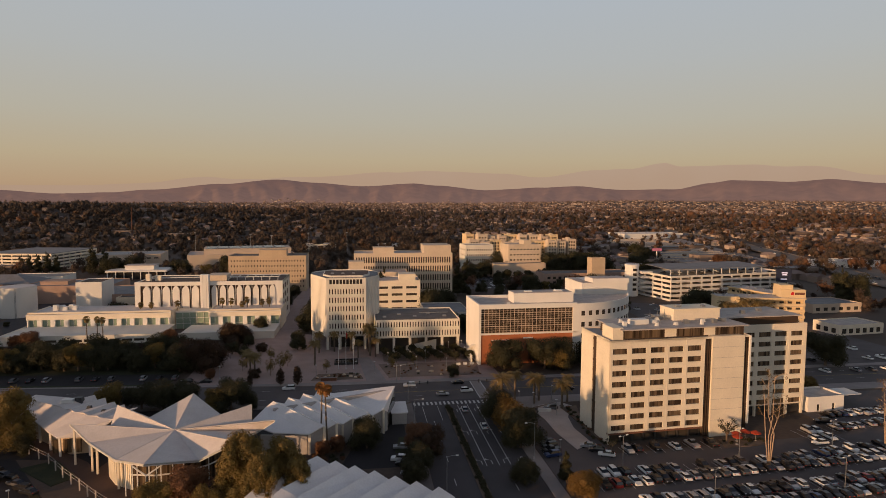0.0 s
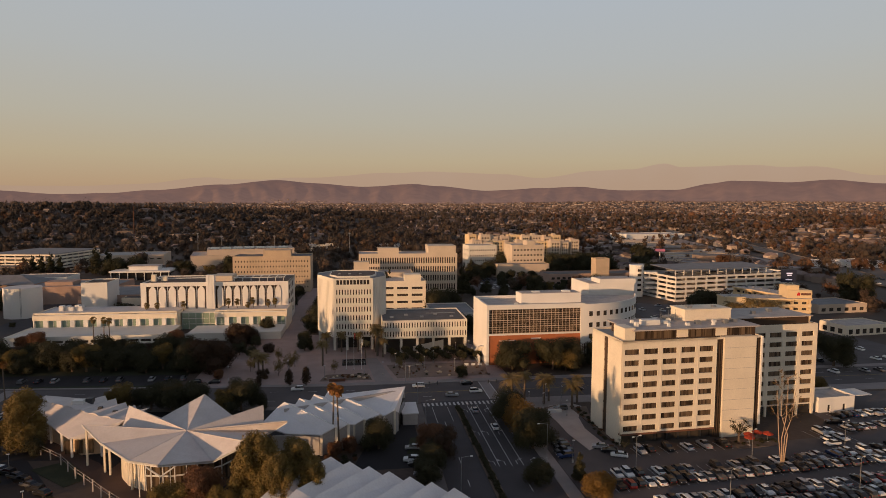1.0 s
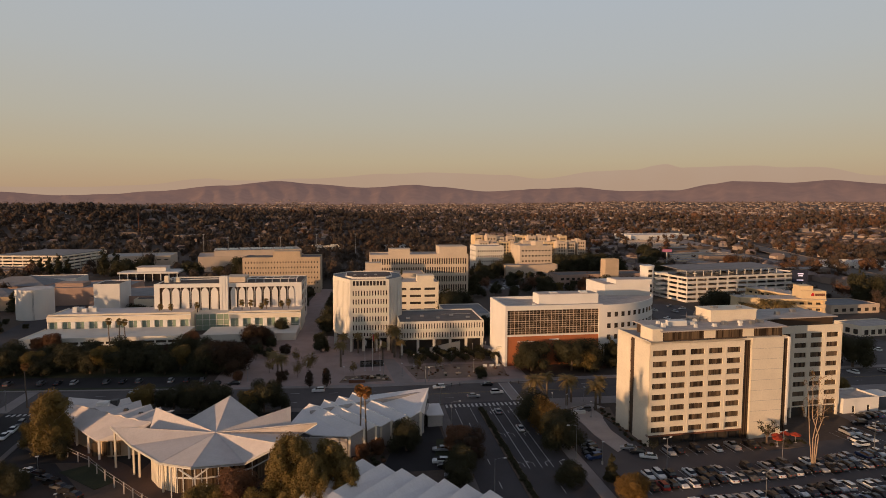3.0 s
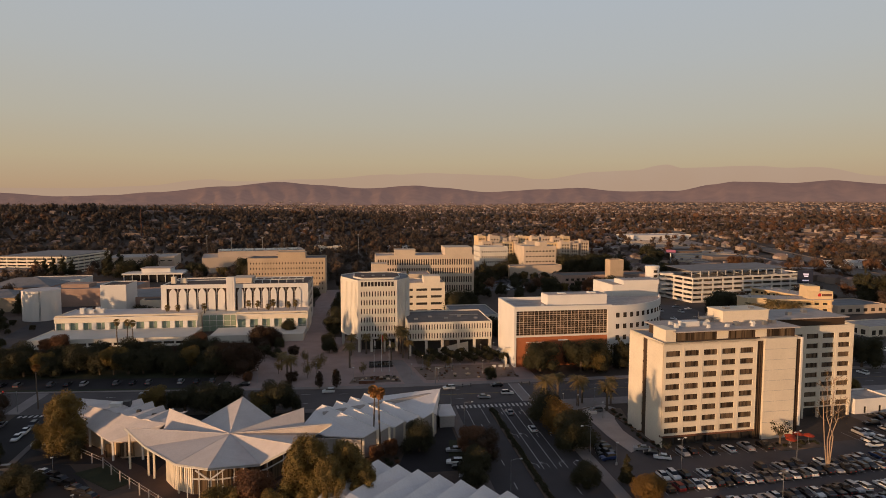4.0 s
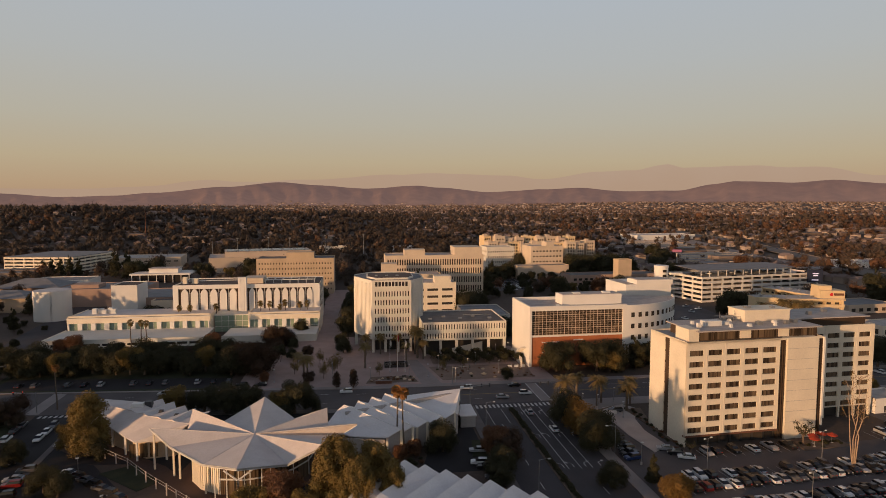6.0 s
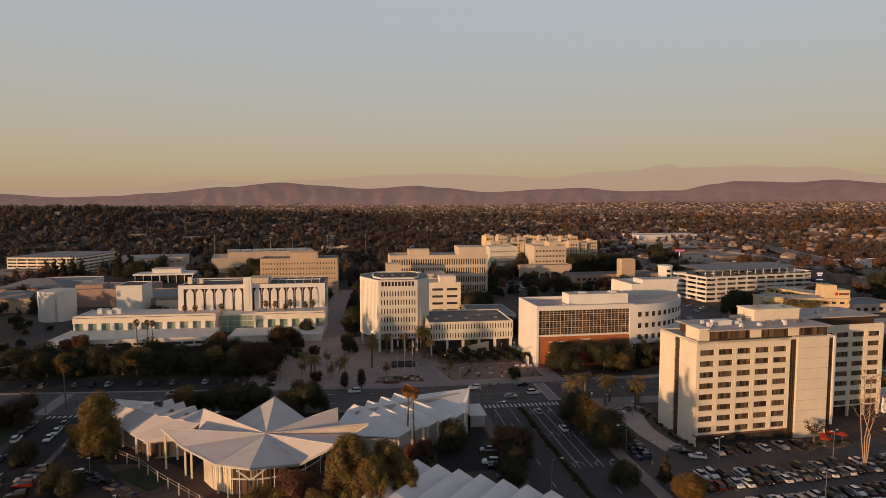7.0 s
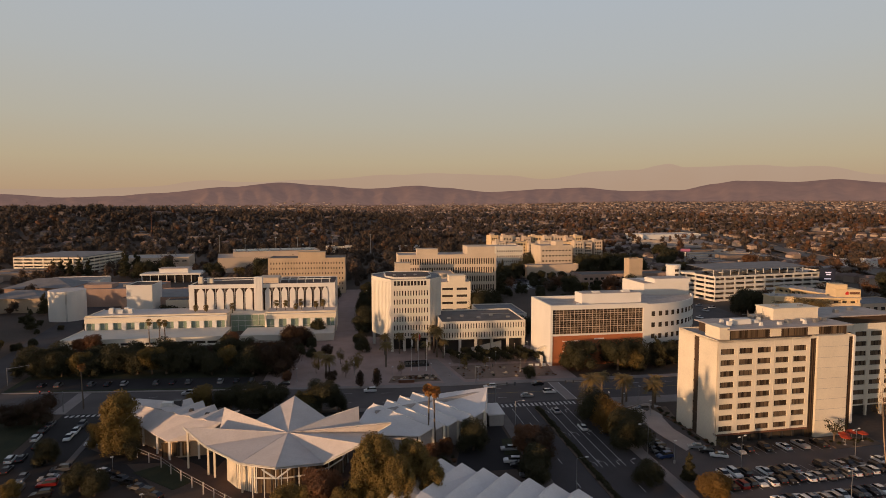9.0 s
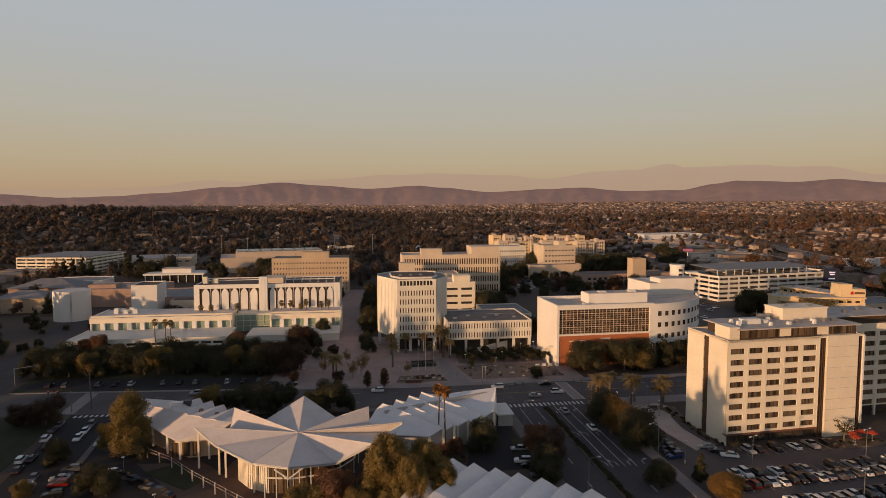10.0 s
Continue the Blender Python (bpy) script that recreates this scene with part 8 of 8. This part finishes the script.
def lot(name, material, x0, x1, y0, y1, shear, label):
    """A paved lot that follows the rise of the land."""
    n = 12
    vs = [(lerp(x0, x1, i / n) + shear * j / n, lerp(y0, y1, j / n), land(lerp(x0, x1, i / n) + shear * j / n, lerp(y0, y1, j / n)) + 0.15) for j in range(n + 1) for i in range(n + 1)]
    fs = [(j * (n + 1) + i, j * (n + 1) + i + 1, (j + 1) * (n + 1) + i + 1, (j + 1) * (n + 1) + i) for j in range(n) for i in range(n)]
    return tagged(put(name, Geo().add(vs, fs).mesh(name, material)), label, "car park", kind="structure")


mat("yard_concrete", (0.36, 0.29, 0.25), 0.9, 0.14, 0.3, 1.0)
lot("storage_yard", "yard_concrete", 322.0, 455.0, 560.0, 880.0, 60.0, "pale concrete storage yard")
lot("car_park_market", "freeway_concrete", 440.0, 700.0, 380.0, 560.0, 40.0, "worn pale car park of a shopping centre")
lot("car_park_yard", "freeway_concrete", 230.0, 345.0, 395.0, 545.0, 30.0, "worn car park beside the freeway")
far_rng = np.random.default_rng(5)
ICO = bmesh.new()
bmesh.ops.create_icosphere(ICO, subdivisions=1, radius=1.0)
ICO_V = np.array([tuple(v.co) for v in ICO.verts])
ICO_F = np.array([[v.index for v in f.verts] for f in ICO.faces])
ICO.free()


def wood(name, material, pts, label):
    """A wood of many uneven crowns, each a few rough masses over a stub of trunk."""
    V, Fc, n = [], [], 0
    for x, y, z, h, r, k in pts:
        dist = math.hypot(x, y)
        near = 110 if dist < 760 else (38 if dist < 1500 else 0)
        for i in range(k):
            a = far_rng.uniform(0, 6.28)
            q = r * far_rng.uniform(0.15, 0.6) if i else 0.0
            s = r * far_rng.uniform(0.45, 0.75)
            tall = far_rng.uniform(0.6, 1.5)
            sc = np.array([s, s, s * tall]) * far_rng.uniform(0.78, 1.18, (len(ICO_V), 1)) * ((0.5 if near > 60 else 0.6) if near else 1.0)
            c = np.array([x + q * math.cos(a), y + q * math.sin(a), z + h * far_rng.uniform(0.4, 0.85)])
            V.append(ICO_V * sc + c)
            Fc.append(ICO_F + n)
            n += len(ICO_V)
            if near:                                      # leaf sprays over each mass
                d = far_rng.normal(size=(near, 3))
                d /= np.linalg.norm(d, axis=1)[:, None]
                p = c + d * np.array([s, s, s * tall]) * far_rng.uniform(0.55, 1.15, (near, 1))
                e = far_rng.normal(size=(near, 2, 3)) * (0.5 if near > 60 else 0.75)
                V.append(np.stack([p, p + e[:, 0], p + e[:, 1]], 1).reshape(-1, 3))
                Fc.append(np.arange(3 * near).reshape(-1, 3) + n)
                n += 3 * near
    V, Fc = np.concatenate(V), np.concatenate(Fc)
    me = bpy.data.meshes.new(name)
    me.from_pydata(V.tolist(), [], Fc.tolist())
    me.materials.append(MATS[material])
    me.polygons.foreach_set("use_smooth", [True] * len(me.polygons))
    return tagged(put(name, me), label, "woods", kind="stuff")


def scatter(n, r0, r1, a0, a1, power=1.0):
    out = []
    r = r0 + (r1 - r0) * far_rng.uniform(0, 1, n) ** power
    a = np.radians(far_rng.uniform(a0, a1, n))
    for rr, aa in zip(r, a):
        x, y = -15 + rr * math.sin(aa), -22 + rr * math.cos(aa)
        out.append((x, y))
    return out


mat("woods_dark", (0.084, 0.068, 0.056), 0.9, 0.0, per_island=1.0, tint=(0.115, 0.084, 0.064), thin=0.4)
mat("woods_brown", (0.15, 0.094, 0.063), 0.85, 0.0, per_island=1.0, tint=(0.08, 0.06, 0.043), thin=0.35)
mat("woods_rust", (0.19, 0.094, 0.052), 0.85, 0.0, per_island=1.0, tint=(0.10, 0.054, 0.03), thin=0.3)
# paler copy for the farthest trees, with distance haze put into the colour
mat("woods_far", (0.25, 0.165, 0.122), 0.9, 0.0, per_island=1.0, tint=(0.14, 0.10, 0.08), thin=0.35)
lots = {"woods_dark": [], "woods_brown": [], "woods_rust": [], "woods_far": []}
for n, r0, r1, a0, a1, big, kk in ((1700, 420, 900, -37, 47, 1.0, 5), (3800, 800, 1700, -36, 46, 1.0, 4), (4200, 700, 1900, 6, 46, 0.9, 3), (5600, 1500, 2600, -35, 46, 0.85, 3), (11000, 2400, 4050, -34, 46, 0.72, 1), (3000, 760, 1650, -37, -4, 1.15, 4), (500, 450, 800, -20, 14, 1.2, 5), (900, 850, 1800, -3, 6, 0.9, 4)):
    for x, y in scatter(n, r0, r1, a0, a1):
        if not free(x, y) or near_freeway(x, y, 19):
            continue
        clump = noise.noise(Vector((x / 130, y / 130, 2.2))) + 0.5 * noise.noise(Vector((x / 45, y / 45, 6.2)))
        right = x > 0.28 * y
        if kk * 1000 + n != 4900 and far_rng.uniform() > (0.88 if right else 0.80) + (1.2 if right else 0.8) * clump:
            continue
        if 330 < x < 420 and y < 430:
            continue
        if 270 + 0.12 * (y - 500) < x < 500 and 500 < y < 860 and far_rng.uniform() < 0.85:
            continue
        h = (3.5 + 9.5 * far_rng.uniform() ** 1.8) * big * (1.1 if right else 1.0) * (1.0 + 0.35 * max(0.0, clump))
        u = far_rng.uniform() * 0.75 + 0.25 * (noise.noise(Vector((x / 170, y / 170, 9.4))) + 0.5) * 1.3 + (0.08 if right else -0.06)
        key = "woods_dark" if u < (0.50 if right else 0.66) else ("woods_brown" if u < (0.76 if right else 0.9) else "woods_rust")
        # past this distance trees take the haze-tinted colour
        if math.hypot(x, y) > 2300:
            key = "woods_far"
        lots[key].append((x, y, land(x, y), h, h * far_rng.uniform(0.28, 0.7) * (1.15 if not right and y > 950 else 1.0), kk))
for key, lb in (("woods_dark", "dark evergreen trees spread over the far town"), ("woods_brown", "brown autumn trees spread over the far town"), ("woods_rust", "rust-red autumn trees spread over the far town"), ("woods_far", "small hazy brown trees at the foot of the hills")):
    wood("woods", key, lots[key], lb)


def town(name, pts, label):
    V, Fc, K = [], [], []
    for x, y, z, w, d, h, rh, turn, flat_roof in pts:
        c, s = math.cos(turn), math.sin(turn)
        n = len(V)
        loc = [(-w, -d, -2), (w, -d, -2), (w, d, -2), (-w, d, -2), (-w, -d, h), (w, -d, h), (w, d, h), (-w, d, h)]
        if flat_roof:
            loc += [(-w * 0.97, -d * 0.97, h + 0.05), (w * 0.97, -d * 0.97, h + 0.05), (w * 0.97, d * 0.97, h + 0.05), (-w * 0.97, d * 0.97, h + 0.05)]
            fc = [((0, 1, 5, 4), 0), ((1, 2, 6, 5), 0), ((2, 3, 7, 6), 0), ((3, 0, 4, 7), 0), ((4, 5, 6, 7), 0), ((8, 9, 10, 11), 2)]
        else:
            o = 1.08
            loc += [(-w * o, -d * o, h - 0.2), (w * o, -d * o, h - 0.2), (w * o, d * o, h - 0.2), (-w * o, d * o, h - 0.2), (-w * 0.75, 0, h + rh), (w * 0.75, 0, h + rh)]
            fc = [((0, 1, 5, 4), 0), ((1, 2, 6, 5), 0), ((2, 3, 7, 6), 0), ((3, 0, 4, 7), 0), ((8, 9, 13, 12), 1), ((9, 10, 13), 1), ((10, 11, 12, 13), 1), ((11, 8, 12), 1)]
        V += [(x + c * p - s * q, y + s * p + c * q, z + r) for p, q, r in loc]
        for f, k in fc:
            Fc.append(tuple(n + i for i in f))
            K.append(k)
    me = bpy.data.meshes.new(name)
    me.from_pydata(V, [], Fc)
    for m in ("far_wall", "far_roof", "far_flat"):
        me.materials.append(MATS[m])
    me.polygons.foreach_set("material_index", K)
    return tagged(put(name, me), label, "houses", kind="stuff")


mat("far_flat", (0.34, 0.30, 0.28), 0.9, 0.0, per_island=1.0, tint=(0.14, 0.12, 0.11))
homes = []
for n, r0, r1, a0, a1 in ((420, 560, 1100, 20, 47), (1500, 1000, 2200, 4, 47), (2600, 2000, 3950, -10, 46), (420, 800, 1600, -37, -2), (420, 1500, 3200, -34, 6)):
    for x, y in scatter(n, r0, r1, a0, a1):
        if not free(x, y) or near_freeway(x, y, 26):
            continue
        if 315 + 0.19 * (y - 560) < x < 460 + 0.19 * (y - 560) and 555 < y < 885 or 440 < x < 740 and 375 < y < 565:
            continue
        w, d = far_rng.uniform(3.6, 6.5), far_rng.uniform(3.2, 5)
        homes.append((x, y, land(x, y), w, d, far_rng.uniform(3.0, 5.8), far_rng.uniform(1.6, 2.8), far_rng.choice([0.05, 1.62]) + far_rng.normal(0, 0.06), False))
for a0, a1, u0, u1, n in ((-18.5, -12.5, 0.74, 0.95, 80), (-9.0, -3.0, 0.72, 0.84, 26), (-7.0, 12.0, 0.78, 0.97, 110), (8.0, 20.0, 0.74, 0.95, 110), (20.0, 46.0, 0.78, 0.98, 240)):
    for q in range(n):                                    # houses on the lower slopes of the hills
        a, u = far_rng.uniform(a0, a1), far_rng.uniform(u0, u1)
        r = 4650.0 - 800.0 * u
        x, y = r * math.sin(math.radians(a)), r * math.cos(math.radians(a))
        i = max(q for q in range(len(SLOPE) - 1) if SLOPE[q][0] <= u)
        k = lerp(SLOPE[i][1], SLOPE[i + 1][1], (u - SLOPE[i][0]) / (SLOPE[i + 1][0] - SLOPE[i][0]))
        z = range_height(range_profile(HILL_KNOTS, a), a, u, k, x, y, 6.5)
        homes.append((x, y, z - 4.5, far_rng.uniform(4, 9), 5.0, far_rng.uniform(5.5, 7.5), 1.0, far_rng.normal(0.0, 0.3), False))
for n, r0, r1, a0, a1 in ((34, 620, 1300, 22, 46), (60, 1300, 3900, -14, 46), (14, 650, 1100, -36, -8), (6, 560, 640, -35, -28)):
    for x, y in scatter(n, r0, r1, a0, a1):
        if free(x, y) and not near_freeway(x, y, 36):
            homes.append((x, y, land(x, y), far_rng.uniform(9, 22), far_rng.uniform(6, 11), far_rng.uniform(4, 8), 0, far_rng.normal(0.05, 0.08), True))
town("houses", homes, "low pale houses and flat-roofed sheds of the far town")
for i in range(15):                                       # long pale sheds beside the freeway
    x, y = 330 + i * 4.0, 572 + i * 19
    b = block("storage_shed", "long pale storage shed with a flat roof", x, y, 8, 112.0 - i * 2, 9.0, 4.4, 0, 0, wall="stucco_tan", roof="roof_gravel" if i % 3 else "roof_grey", lip=0.3)
    b.location.z = land(x + 50, y) - 0.4
for x, y, w, d, h, t in ((455, 500, 70, 30, 7, 6), (560, 470, 90, 34, 8, 4), (470, 415, 46, 22, 6, 6), (610, 540, 60, 26, 7, 5), (640, 400, 60, 30, 7, 3), (250, 500, 40, 16, 5, 6)):
    b = block("shop_building", "long pale shop building with a flat gravel roof", x, y, t, w, d, h, 1, max(4, w // 8), 3.2, 2.2, 1.0, "stucco_white" if w % 20 else "stucco_tan", "roof_gravel", sides="s", houses=[(w * 0.3, 6, 6, 5, 1.2, "stucco_white")])
    b.location.z = land(x + w / 2, y) - 0.2
b3 = block("commercial_building", "cream commercial building lit by the low sun", -70.0, 760.0, 8, 40.0, 20.0, 9.0, 2, 8, 2.4, 1.6, 1.4, "stucco_cream", "roof_white", sides="s")
b4 = block("commercial_building", "long low pale school building", -130.0, 840.0, 6, 70.0, 20.0, 8.0, 1, 12, 2.6, 2.0, 1.6, "stucco_white", "roof_white", sides="s")
b5 = block("commercial_building", "low white building among trees", 20.0, 790.0, 4, 50.0, 18.0, 6.5, 1, 8, 2.6, 2.0, 1.6, "stucco_white", "roof_white", sides="s")
